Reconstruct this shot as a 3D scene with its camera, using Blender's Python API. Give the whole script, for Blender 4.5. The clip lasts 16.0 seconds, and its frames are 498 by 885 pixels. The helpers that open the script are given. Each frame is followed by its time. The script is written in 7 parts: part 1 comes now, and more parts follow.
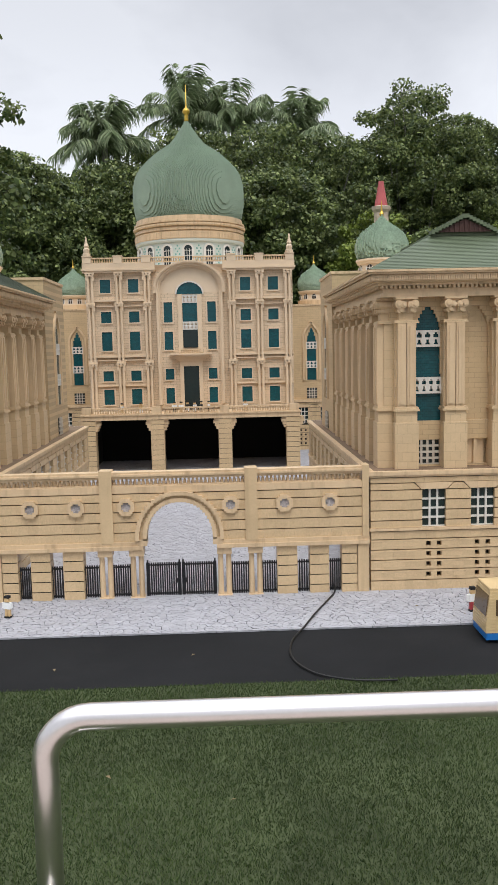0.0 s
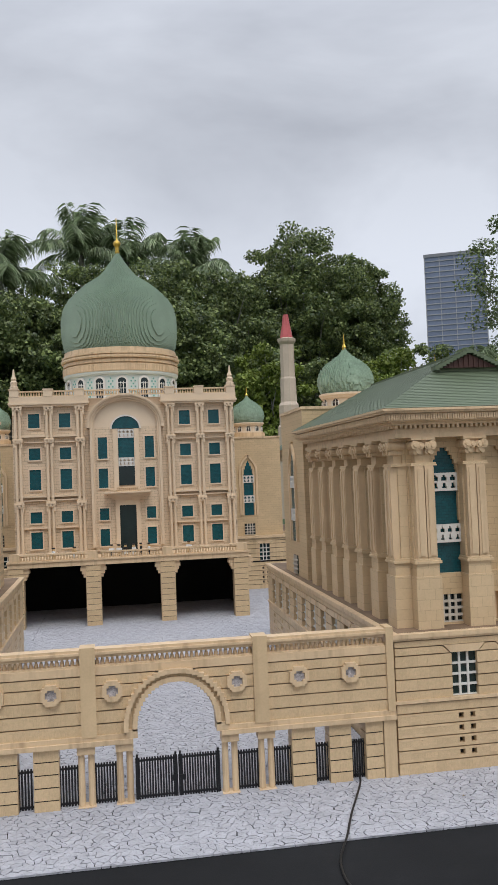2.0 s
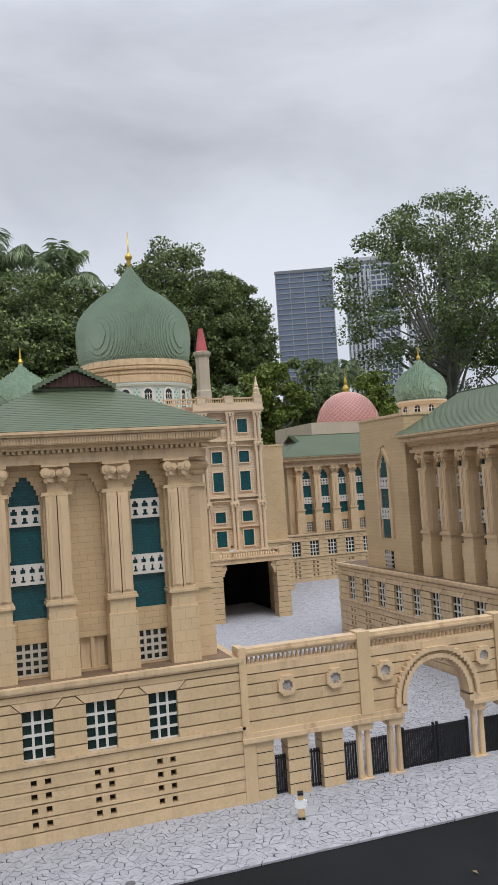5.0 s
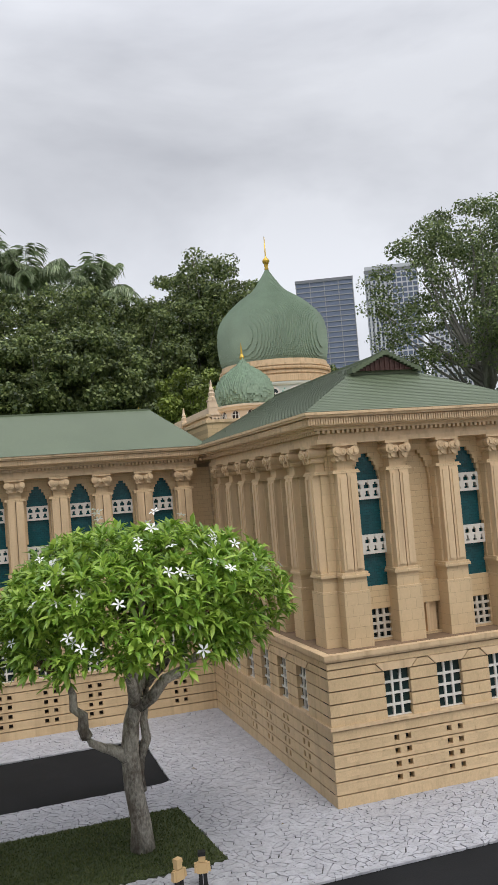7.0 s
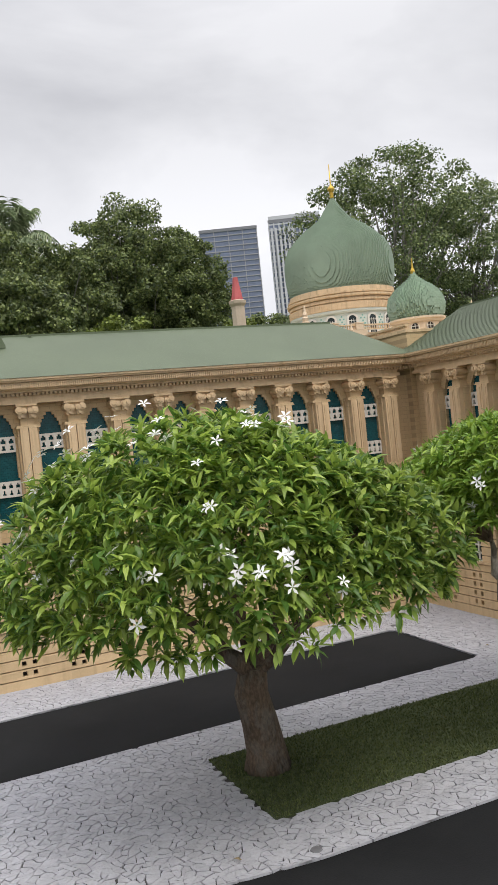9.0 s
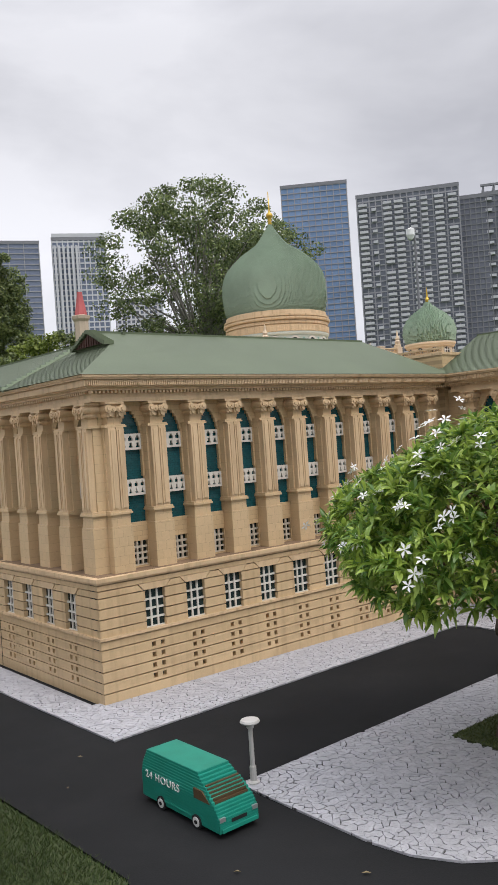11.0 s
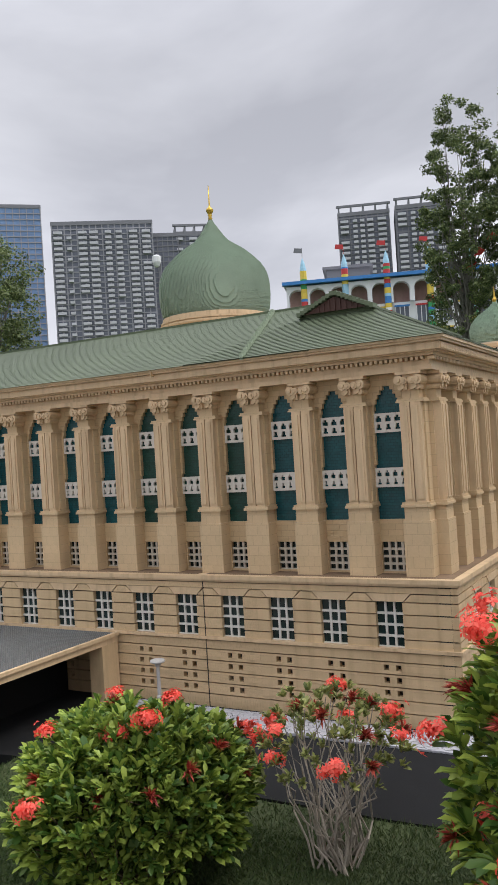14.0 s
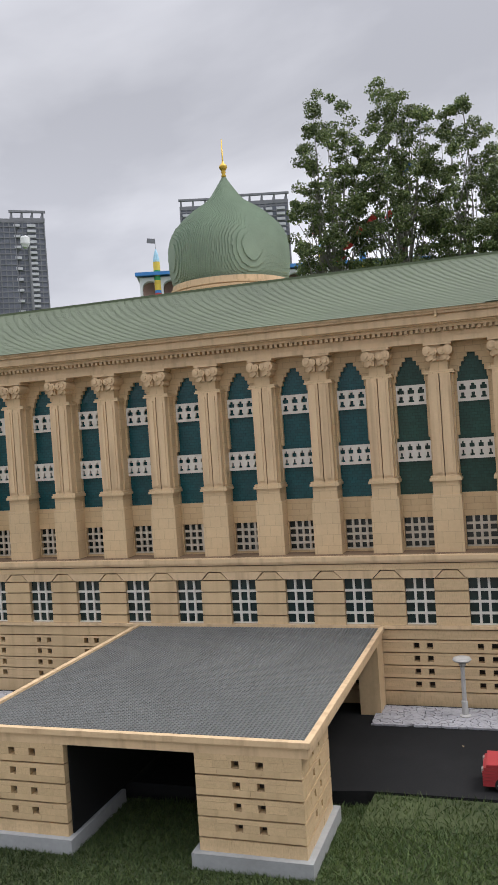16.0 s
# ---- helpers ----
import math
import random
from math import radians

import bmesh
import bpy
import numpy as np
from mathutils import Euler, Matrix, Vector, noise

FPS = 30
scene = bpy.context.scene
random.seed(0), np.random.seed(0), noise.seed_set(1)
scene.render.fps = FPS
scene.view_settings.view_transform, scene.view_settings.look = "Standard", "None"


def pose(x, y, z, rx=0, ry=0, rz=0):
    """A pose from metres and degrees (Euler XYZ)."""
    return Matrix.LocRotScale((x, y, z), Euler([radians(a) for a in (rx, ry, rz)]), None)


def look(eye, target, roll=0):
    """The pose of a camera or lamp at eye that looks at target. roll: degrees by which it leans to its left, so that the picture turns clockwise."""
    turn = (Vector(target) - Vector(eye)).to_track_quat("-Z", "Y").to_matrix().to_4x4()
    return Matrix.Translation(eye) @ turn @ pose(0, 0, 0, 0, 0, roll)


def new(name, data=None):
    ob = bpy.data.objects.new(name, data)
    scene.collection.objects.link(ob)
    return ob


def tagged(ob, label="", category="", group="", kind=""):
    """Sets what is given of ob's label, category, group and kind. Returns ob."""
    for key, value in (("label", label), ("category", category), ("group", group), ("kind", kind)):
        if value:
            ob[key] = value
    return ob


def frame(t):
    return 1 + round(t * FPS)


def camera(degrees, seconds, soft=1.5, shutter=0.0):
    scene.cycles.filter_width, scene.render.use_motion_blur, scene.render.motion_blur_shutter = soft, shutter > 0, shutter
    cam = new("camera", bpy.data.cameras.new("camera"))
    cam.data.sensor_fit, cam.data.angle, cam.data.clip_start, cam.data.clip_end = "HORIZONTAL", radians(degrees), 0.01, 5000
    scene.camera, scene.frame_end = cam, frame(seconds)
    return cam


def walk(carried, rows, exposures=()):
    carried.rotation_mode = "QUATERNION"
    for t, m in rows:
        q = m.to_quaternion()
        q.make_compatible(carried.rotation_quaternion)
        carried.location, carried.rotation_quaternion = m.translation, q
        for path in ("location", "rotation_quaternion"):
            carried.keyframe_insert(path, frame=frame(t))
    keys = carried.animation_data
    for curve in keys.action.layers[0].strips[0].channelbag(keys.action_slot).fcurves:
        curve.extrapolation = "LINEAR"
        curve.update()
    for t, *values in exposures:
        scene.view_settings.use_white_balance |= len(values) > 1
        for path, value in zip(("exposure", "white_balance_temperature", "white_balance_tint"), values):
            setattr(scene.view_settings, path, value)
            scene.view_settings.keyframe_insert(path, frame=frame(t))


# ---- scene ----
cam = camera(33.5, 16.0, soft=1.4, shutter=0.0)
PATH = [
    (0, (0.21, -0.057, 0.913), (0.265, 1.93, 0.689), -1.3),
    (0.5, (0.147, 0.123, 0.945), (0.347, 2.112, 0.866), -0.6),
    (1, (0.024, 0.182, 0.978), (0.303, 2.163, 0.976), -0.6),
    (1.5, (-0.061, 0.234, 0.994), (0.258, 2.208, 1.032), -1.2),
    (2, (-0.134, 0.36, 0.997), (0.189, 2.332, 1.068), -2.2),
    (2.5, (-0.295, 0.441, 0.982), (0.039, 2.412, 1.048), -2.4),
    (3, (-0.58, 0.407, 0.99), (-0.233, 2.376, 1.044), -3.1),
    (5.3, (-1.559, 0.478, 1.008), (-0.88, 2.357, 1.103), -3.6),
    (5.5, (-1.632, 0.511, 0.994), (-0.956, 2.39, 1.099), -3.4),
    (6, (-1.901, 0.566, 0.974), (-1.189, 2.431, 1.106), -3.0),
    (6.5, (-2.182, 0.544, 0.992), (-1.473, 2.412, 1.091), -3.4),
    (7, (-2.447, 0.608, 0.964), (-1.833, 2.508, 1.08), -4.5),
    (7.5, (-2.827, 0.745, 0.98), (-2.224, 2.649, 1.082), -4.6),
    (8, (-3.204, 0.813, 0.919), (-2.553, 2.703, 0.969), -5.2),
    (8.5, (-3.506, 0.917, 0.887), (-2.794, 2.786, 0.898), -5.6),
    (9, (-3.801, 1.03, 0.884), (-2.984, 2.855, 0.864), -5.8),
    (9.5, (-4.127, 1.066, 0.904), (-3.201, 2.838, 0.847), -5.2),
    (11.8, (-5.443, 2.081, 0.924), (-3.963, 3.427, 0.932), -3.9),
    (12, (-5.541, 2.185, 0.927), (-4.014, 3.476, 0.927), -3.9),
    (12.5, (-5.726, 2.499, 0.907), (-4.141, 3.719, 0.923), -3.6),
    (13, (-5.847, 2.849, 0.895), (-4.184, 3.96, 0.938), -3.5),
    (13.5, (-6.002, 3.205, 0.912), (-4.276, 4.216, 0.905), -3.9),
    (14, (-6.014, 3.593, 0.881), (-4.267, 4.566, 0.897), -3.6),
    (14.5, (-6.038, 3.963, 0.887), (-4.239, 4.836, 0.912), -3.3),
    (15, (-6.089, 4.342, 0.887), (-4.266, 5.165, 0.898), -3.7),
    (15.5, (-6.073, 4.728, 0.855), (-4.222, 5.484, 0.859), -3.4),
    (16, (-6.095, 5.105, 0.856), (-4.195, 5.73, 0.832), -3.9),
]
walk(cam, [(t, look(eye, target, roll)) for t, eye, target, roll in PATH], exposures=[(0.0, 0.14, 6400, 10), (0.5, 0.14, 6350, 10), (1.0, 0.0, 6250, 10), (2.5, -0.1, 6200, 10), (5.5, -0.06, 6250, 10), (7.0, 0.05, 6450, 10), (8.5, 0.23, 6650, 10), (9.5, 0.25, 6700, 11), (12.0, 0.14, 6500, 12), (13.0, 0.14, 6500, 12), (14.0, 0.16, 6450, 12), (16.0, 0.2, 6500, 12)])

# ==== world and light ====
world = bpy.data.worlds.new("overcast_sky")
scene.world = world
world.use_nodes = True
wn, wl = world.node_tree.nodes, world.node_tree.links
wn.clear()
w_out = wn.new("ShaderNodeOutputWorld")
w_bg = wn.new("ShaderNodeBackground")
w_sky = wn.new("ShaderNodeTexSky")
w_sky.sky_type = "NISHITA"
w_sky.sun_disc = False
w_sky.sun_elevation = radians(58)
w_sky.sun_rotation = radians(170)
w_co = wn.new("ShaderNodeTexCoord")
w_map = wn.new("ShaderNodeMapping")
w_map.inputs["Scale"].default_value = (1.0, 1.0, 2.3)
w_noise = wn.new("ShaderNodeTexNoise")
w_noise.inputs["Scale"].default_value = 1.7
w_noise.inputs["Detail"].default_value = 6
w_noise.inputs["Roughness"].default_value = 0.52
w_noise.inputs["Distortion"].default_value = 0.35
w_ramp = wn.new("ShaderNodeValToRGB")
w_ramp.color_ramp.elements[0].position = 0.36
w_ramp.color_ramp.elements[0].color = (0.49, 0.502, 0.545, 1)
w_ramp.color_ramp.elements[1].position = 0.64
w_ramp.color_ramp.elements[1].color = (0.80, 0.815, 0.86, 1)
w_scale = wn.new("ShaderNodeMixRGB")
w_scale.blend_type = "MULTIPLY"
w_scale.inputs[0].default_value = 1.0
w_scale.inputs[2].default_value = (0.1, 0.1, 0.1, 1)
w_mix = wn.new("ShaderNodeMixRGB")
w_mix.inputs[0].default_value = 0.93
wl.new(w_co.outputs["Generated"], w_map.inputs["Vector"])
wl.new(w_map.outputs["Vector"], w_noise.inputs["Vector"])
wl.new(w_noise.outputs["Fac"], w_ramp.inputs["Fac"])
wl.new(w_sky.outputs["Color"], w_scale.inputs[1])
wl.new(w_scale.outputs["Color"], w_mix.inputs[1])
wl.new(w_ramp.outputs["Color"], w_mix.inputs[2])
wl.new(w_mix.outputs["Color"], w_bg.inputs["Color"])
# an overcast sky is brighter overhead than towards the horizon
w_sep = wn.new("ShaderNodeSeparateXYZ")
w_high = wn.new("ShaderNodeMapRange")
w_high.interpolation_type = "SMOOTHSTEP"
w_high.inputs["From Min"].default_value, w_high.inputs["From Max"].default_value = 0.42, 0.95
w_high.inputs["To Min"].default_value, w_high.inputs["To Max"].default_value = 1.0, 2.8
wl.new(w_co.outputs["Generated"], w_sep.inputs[0])
wl.new(w_sep.outputs["Z"], w_high.inputs["Value"])
w_bank = wn.new("ShaderNodeValToRGB")
w_bank.color_ramp.interpolation = "EASE"
for n, (at, level) in enumerate(((0.05, 1.10), (0.22, 1.08), (0.38, 0.93), (0.55, 1.0))):
    e = w_bank.color_ramp.elements[n] if n < 2 else w_bank.color_ramp.elements.new(at)
    e.position, e.color = at, (level, level, level, 1)
w_both = wn.new("ShaderNodeMath")
w_both.operation = "MULTIPLY"
wl.new(w_sep.outputs["Z"], w_bank.inputs["Fac"])
wl.new(w_high.outputs[0], w_both.inputs[0])
wl.new(w_bank.outputs["Color"], w_both.inputs[1])
wl.new(w_both.outputs[0], w_bg.inputs["Strength"])
wl.new(w_bg.outputs["Background"], w_out.inputs["Surface"])

sun_data = bpy.data.lights.new("sun", "SUN")
sun_data.energy = 1.4
sun_data.angle = radians(25)
sun_data.color = (1.0, 0.96, 0.9)
sun = new("sun", sun_data)
sun.matrix_basis = look((1.4, -3.6, 13.5), (0, 4, 0))

# ==== materials ====


def surface(name, color, rough=0.55, metal=0.0, vary=0.12, big=3.0, fine=90.0, bump=0.15, pick=0.0, dirt=0.0,
            dirt_color=(0.10, 0.08, 0.06), spec=0.4, stretch=(1, 1, 1), far=0.0015, patch=(0.5, 0.78), streak=0.0):
    """A procedural surface: two scales of noise in the colour, grain in the relief, a shade of its own for each piece."""
    m = bpy.data.materials.new(name)
    m.use_nodes = True
    n, l = m.node_tree.nodes, m.node_tree.links
    b = n["Principled BSDF"]
    b.inputs["Roughness"].default_value = rough
    b.inputs["Metallic"].default_value = metal
    b.inputs["Specular IOR Level"].default_value = spec
    co = n.new("ShaderNodeTexCoord")
    info = n.new("ShaderNodeObjectInfo")
    geo = n.new("ShaderNodeNewGeometry")
    mp = n.new("ShaderNodeMapping")
    mp.inputs["Scale"].default_value = stretch
    shift = n.new("ShaderNodeVectorMath")
    shift.operation = "MULTIPLY_ADD"
    shift.inputs[1].default_value = (7.3, 5.1, 9.7)
    l.new(info.outputs["Random"], shift.inputs[0])
    l.new(co.outputs["Object"], shift.inputs[2])
    l.new(shift.outputs["Vector"], mp.inputs["Vector"])
    n1 = n.new("ShaderNodeTexNoise")
    n1.inputs["Scale"].default_value = big
    n1.inputs["Detail"].default_value = 5
    n2 = n.new("ShaderNodeTexNoise")
    n2.inputs["Scale"].default_value = fine
    n2.inputs["Detail"].default_value = 3
    for t in (n1, n2):
        l.new(mp.outputs["Vector"], t.inputs["Vector"])
    add = n.new("ShaderNodeMath")
    add.operation = "MULTIPLY_ADD"
    add.inputs[1].default_value = 0.5
    l.new(n2.outputs["Fac"], add.inputs[0])
    l.new(n1.outputs["Fac"], add.inputs[2])
    pk = n.new("ShaderNodeMath")
    pk.operation = "ADD"
    l.new(info.outputs["Random"], pk.inputs[0])
    l.new(geo.outputs["Random Per Island"], pk.inputs[1])
    pf = n.new("ShaderNodeMath")
    pf.operation = "FRACT"
    l.new(pk.outputs[0], pf.inputs[0])
    r1 = n.new("ShaderNodeMapRange")
    r1.inputs["From Min"].default_value, r1.inputs["From Max"].default_value = 0.45, 1.05
    r1.inputs["To Min"].default_value, r1.inputs["To Max"].default_value = 1 - vary, 1 + vary
    l.new(add.outputs[0], r1.inputs["Value"])
    r2 = n.new("ShaderNodeMapRange")
    r2.inputs["To Min"].default_value, r2.inputs["To Max"].default_value = 1 - pick, 1 + pick
    l.new(pf.outputs[0], r2.inputs["Value"])
    mul = n.new("ShaderNodeMath")
    mul.operation = "MULTIPLY"
    l.new(r1.outputs[0], mul.inputs[0])
    l.new(r2.outputs[0], mul.inputs[1])
    hsv = n.new("ShaderNodeHueSaturation")
    hsv.inputs["Color"].default_value = (*color, 1)
    l.new(mul.outputs[0], hsv.inputs["Value"])
    top = hsv.outputs["Color"]
    if dirt:
        n3 = n.new("ShaderNodeTexNoise")
        n3.inputs["Scale"].default_value = big * 2.7
        n3.inputs["Detail"].default_value = 8
        n3.inputs["Roughness"].default_value = 0.7
        l.new(mp.outputs["Vector"], n3.inputs["Vector"])
        r3 = n.new("ShaderNodeMapRange")
        r3.inputs["From Min"].default_value, r3.inputs["From Max"].default_value = patch
        r3.inputs["To Max"].default_value = dirt
        l.new(n3.outputs["Fac"], r3.inputs["Value"])
        mx = n.new("ShaderNodeMixRGB")
        mx.inputs[2].default_value = (*dirt_color, 1)
        l.new(r3.outputs[0], mx.inputs[0])
        l.new(top, mx.inputs[1])
        top = mx.outputs["Color"]
    if streak:
        # narrow upright rain stains
        sm = n.new("ShaderNodeMapping")
        sm.inputs["Scale"].default_value = (38, 38, 2.2)
        l.new(shift.outputs["Vector"], sm.inputs["Vector"])
        n4 = n.new("ShaderNodeTexNoise")
        n4.inputs["Scale"].default_value = 1.0
        n4.inputs["Detail"].default_value = 4
        l.new(sm.outputs["Vector"], n4.inputs["Vector"])
        r4 = n.new("ShaderNodeMapRange")
        r4.inputs["From Min"].default_value, r4.inputs["From Max"].default_value = 0.50, 0.74
        r4.inputs["To Max"].default_value = streak
        l.new(n4.outputs["Fac"], r4.inputs["Value"])
        mx = n.new("ShaderNodeMixRGB")
        mx.inputs[2].default_value = (*dirt_color, 1)
        l.new(r4.outputs[0], mx.inputs[0])
        l.new(top, mx.inputs[1])
        top = mx.outputs["Color"]
    l.new(top, b.inputs["Base Color"])
    if bump:
        bp = n.new("ShaderNodeBump")
        bp.inputs["Strength"].default_value = bump
        bp.inputs["Distance"].default_value = far
        l.new(n2.outputs["Fac"], bp.inputs["Height"])
        l.new(bp.outputs["Normal"], b.inputs["Normal"])
    return m


def bricked(name, color, width, height, joint=0.0006, rough=0.4, contrast=0.25, vary=0.1, mortar=0.45):
    """Small toy bricks in running bond on an upright face: x along the wall, z up."""
    m = surface(name, color, rough, vary=vary, big=6, fine=120, bump=0)
    n, l = m.node_tree.nodes, m.node_tree.links
    b = n["Principled BSDF"]
    co = n.new("ShaderNodeTexCoord")
    sep = n.new("ShaderNodeSeparateXYZ")
    com = n.new("ShaderNodeCombineXYZ")
    l.new(co.outputs["Object"], sep.inputs[0])
    l.new(sep.outputs["X"], com.inputs["X"])
    l.new(sep.outputs["Z"], com.inputs["Y"])
    br = n.new("ShaderNodeTexBrick")
    br.inputs["Scale"].default_value = 1.0
    br.inputs["Brick Width"].default_value = width
    br.inputs["Row Height"].default_value = height
    br.inputs["Mortar Size"].default_value = joint
    br.inputs["Mortar Smooth"].default_value = 0.3
    br.inputs["Color1"].default_value = (1, 1, 1, 1)
    br.inputs["Color2"].default_value = (1 - contrast, 1 - contrast, 1 - contrast, 1)
    br.inputs["Mortar"].default_value = (mortar, mortar, mortar, 1)
    l.new(com.outputs[0], br.inputs["Vector"])
    mx = n.new("ShaderNodeMixRGB")
    mx.blend_type = "MULTIPLY"
    mx.inputs[0].default_value = 1
    l.new(b.inputs["Base Color"].links[0].from_socket, mx.inputs[1])
    l.new(br.outputs["Color"], mx.inputs[2])
    l.new(mx.outputs[0], b.inputs["Base Color"])
    bp = n.new("ShaderNodeBump")
    bp.inputs["Strength"].default_value = 0.5
    bp.inputs["Distance"].default_value = 0.001
    bp.invert = True
    l.new(br.outputs["Fac"], bp.inputs["Height"])
    l.new(bp.outputs["Normal"], b.inputs["Normal"])
    return m


def leafy(name, color, light, rough=0.45, thin=0.25, vary=0.35):
    """Leaves: each leaf its own green between two shades, a little light shining through."""
    m = bpy.data.materials.new(name)
    m.use_nodes = True
    n, l = m.node_tree.nodes, m.node_tree.links
    b = n["Principled BSDF"]
    b.inputs["Roughness"].default_value = rough
    b.inputs["Specular IOR Level"].default_value = 0.35
    geo = n.new("ShaderNodeNewGeometry")
    rmp = n.new("ShaderNodeValToRGB")
    rmp.color_ramp.elements[0].color = (*color, 1)
    rmp.color_ramp.elements[1].color = (*light, 1)
    rmp.color_ramp.elements[0].position = 0.15
    l.new(geo.outputs["Random Per Island"], rmp.inputs["Fac"])
    co = n.new("ShaderNodeTexCoord")
    ns = n.new("ShaderNodeTexNoise")
    ns.inputs["Scale"].default_value = 1.2
    l.new(co.outputs["Object"], ns.inputs["Vector"])
    mr = n.new("ShaderNodeMapRange")
    mr.inputs["From Min"].default_value, mr.inputs["From Max"].default_value = 0.3, 0.7
    mr.inputs["To Min"].default_value, mr.inputs["To Max"].default_value = 1 - vary, 1 + vary
    l.new(ns.outputs["Fac"], mr.inputs["Value"])
    hsv = n.new("ShaderNodeHueSaturation")
    l.new(rmp.outputs["Color"], hsv.inputs["Color"])
    l.new(mr.outputs[0], hsv.inputs["Value"])
    l.new(hsv.outputs["Color"], b.inputs["Base Color"])
    tr = n.new("ShaderNodeBsdfTranslucent")
    l.new(hsv.outputs["Color"], tr.inputs["Color"])
    mix = n.new("ShaderNodeMixShader")
    mix.inputs[0].default_value = thin
    l.new(b.outputs["BSDF"], mix.inputs[1])
    l.new(tr.outputs["BSDF"], mix.inputs[2])
    l.new(mix.outputs[0], n["Material Output"].inputs["Surface"])
    return m


TAN = surface("tan_brick", (0.60, 0.440, 0.256), 0.42, vary=0.10, big=4, fine=160, bump=0.12, pick=0.065, dirt=0.22, dirt_color=(0.27, 0.17, 0.09), streak=0.34)
TAN_B = bricked("tan_small_bricks", (0.565, 0.412, 0.235), 0.048, 0.0192, 0.0008, 0.45, 0.08, mortar=0.72)
# lighter tan: the tower's lesser shading is put into the colour
TAN_T = bricked("lit_tan_tower_bricks", (0.66, 0.515, 0.355), 0.048, 0.0192, 0.0008, 0.45, 0.08)
TRIM_B = bricked("tan_pilaster_bricks", (0.60, 0.442, 0.262), 0.038, 0.0345, 0.0006, 0.42, 0.07, mortar=0.72)
# lit copy of the tan trim, paler for the less shaded tower
TRIM_T = surface("lit_tan_trim", (0.66, 0.515, 0.355), 0.42, vary=0.09, big=5, fine=140, bump=0.1, pick=0.03, dirt=0.12, dirt_color=(0.28, 0.19, 0.11))
TRIM = surface("tan_trim", (0.635, 0.468, 0.286), 0.42, vary=0.09, big=5, fine=140, bump=0.1, pick=0.03, dirt=0.18, dirt_color=(0.25, 0.155, 0.085), streak=0.45)
PALE = surface("pale_plaster", (0.66, 0.53, 0.38), 0.5, vary=0.06, big=6, fine=140, bump=0.1)
# dark brown with blacker patches, laid over the cap ledges
DECK = surface("dark_brown_deck", (0.19, 0.125, 0.075), 0.7, vary=0.35, big=9, fine=90, bump=0.2, dirt=0.4, dirt_color=(0.06, 0.045, 0.03))
# near-black backing: shade in holes, gaps and openings set by colour
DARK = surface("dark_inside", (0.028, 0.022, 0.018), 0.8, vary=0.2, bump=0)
# near-black that stands in for the shade inside loggia and porch
BLACKOUT = surface("unlit_black", (0.004, 0.004, 0.004), 0.9, vary=0.2, bump=0.1)
DUSTY = surface("dusty_white_lattice", (0.50, 0.455, 0.38), 0.5, vary=0.12, big=12, fine=150, bump=0.06, dirt=0.3, dirt_color=(0.28, 0.22, 0.16))
WHITE = surface("white_lattice", (0.64, 0.615, 0.56), 0.4, vary=0.06, big=8, fine=150, bump=0.06, dirt=0.12, dirt_color=(0.35, 0.3, 0.24))
TEAL = bricked("teal_glazing", (0.006, 0.077, 0.091), 0.016, 0.0096, 0.0005, 0.25, 0.25, 0.2)
TEAL_G = bricked("dark_green_glazing", (0.012, 0.06, 0.045), 0.016, 0.0096, 0.0006, 0.3, 0.3, 0.25)
PANE_G = surface("green_grey_pane", (0.010, 0.026, 0.026), 0.25, vary=0.4, big=40, bump=0, spec=0.5)
PANE = surface("dark_pane", (0.012, 0.022, 0.022), 0.2, vary=0.3, bump=0, spec=0.5)
ROOF = surface("sand_green_roof", (0.108, 0.136, 0.082), 0.5, spec=0.25, vary=0.14, big=3, fine=120, bump=0.15, pick=0.05, dirt=0.2, dirt_color=(0.08, 0.11, 0.07))
SEAM = surface("pale_green_strip", (0.30, 0.36, 0.26), 0.5)
GABLE = surface("red_brown_lattice", (0.055, 0.022, 0.016), 0.6, vary=0.3)
DOME = surface("sand_green_dome", (0.25, 0.325, 0.24), 0.42, spec=0.35, vary=0.12, big=5, fine=90, bump=0.15, pick=0.0, dirt=0.15, dirt_color=(0.07, 0.15, 0.09))
DOME_S = surface("sand_green_dome_bricks", (0.27, 0.36, 0.26), 0.45, vary=0.2, big=25, fine=120, bump=0.15, pick=0.10)
GOLD = surface("gold_finial", (0.55, 0.36, 0.06), 0.35, metal=0.6, vary=0.1, bump=0)
ORNATE = surface("white_and_green_tracery", (0.55, 0.60, 0.55), 0.5, vary=0.1, bump=0)
AQUA = surface("aqua_tile", (0.16, 0.36, 0.30), 0.45, vary=0.3)
PINK = surface("pink_dome", (0.42, 0.17, 0.15), 0.5, vary=0.12, big=3, fine=40, bump=0.1)
PINK_L = surface("pale_pink_net", (0.62, 0.38, 0.33), 0.5, vary=0.1)
STONE = surface("minaret_stone", (0.52, 0.42, 0.32), 0.55, vary=0.12, big=2, fine=30)
REDTIP = surface("red_spire", (0.45, 0.10, 0.10), 0.5, vary=0.2)
GRAVEL = surface("white_gravel", (0.385, 0.385, 0.41), 0.8, vary=0.17, big=24, fine=130, bump=0.7, pick=0.05, far=0.005)
BED = surface("gravel_joints", (0.06, 0.058, 0.056), 0.9, vary=0.3, big=14, fine=150, bump=0.5)
ROAD = surface("black_road", (0.0155, 0.016, 0.0168), 0.92, spec=0.12, vary=0.3, big=2.2, fine=240, bump=0.35, dirt=0.2, dirt_color=(0.036, 0.036, 0.036), far=0.001)
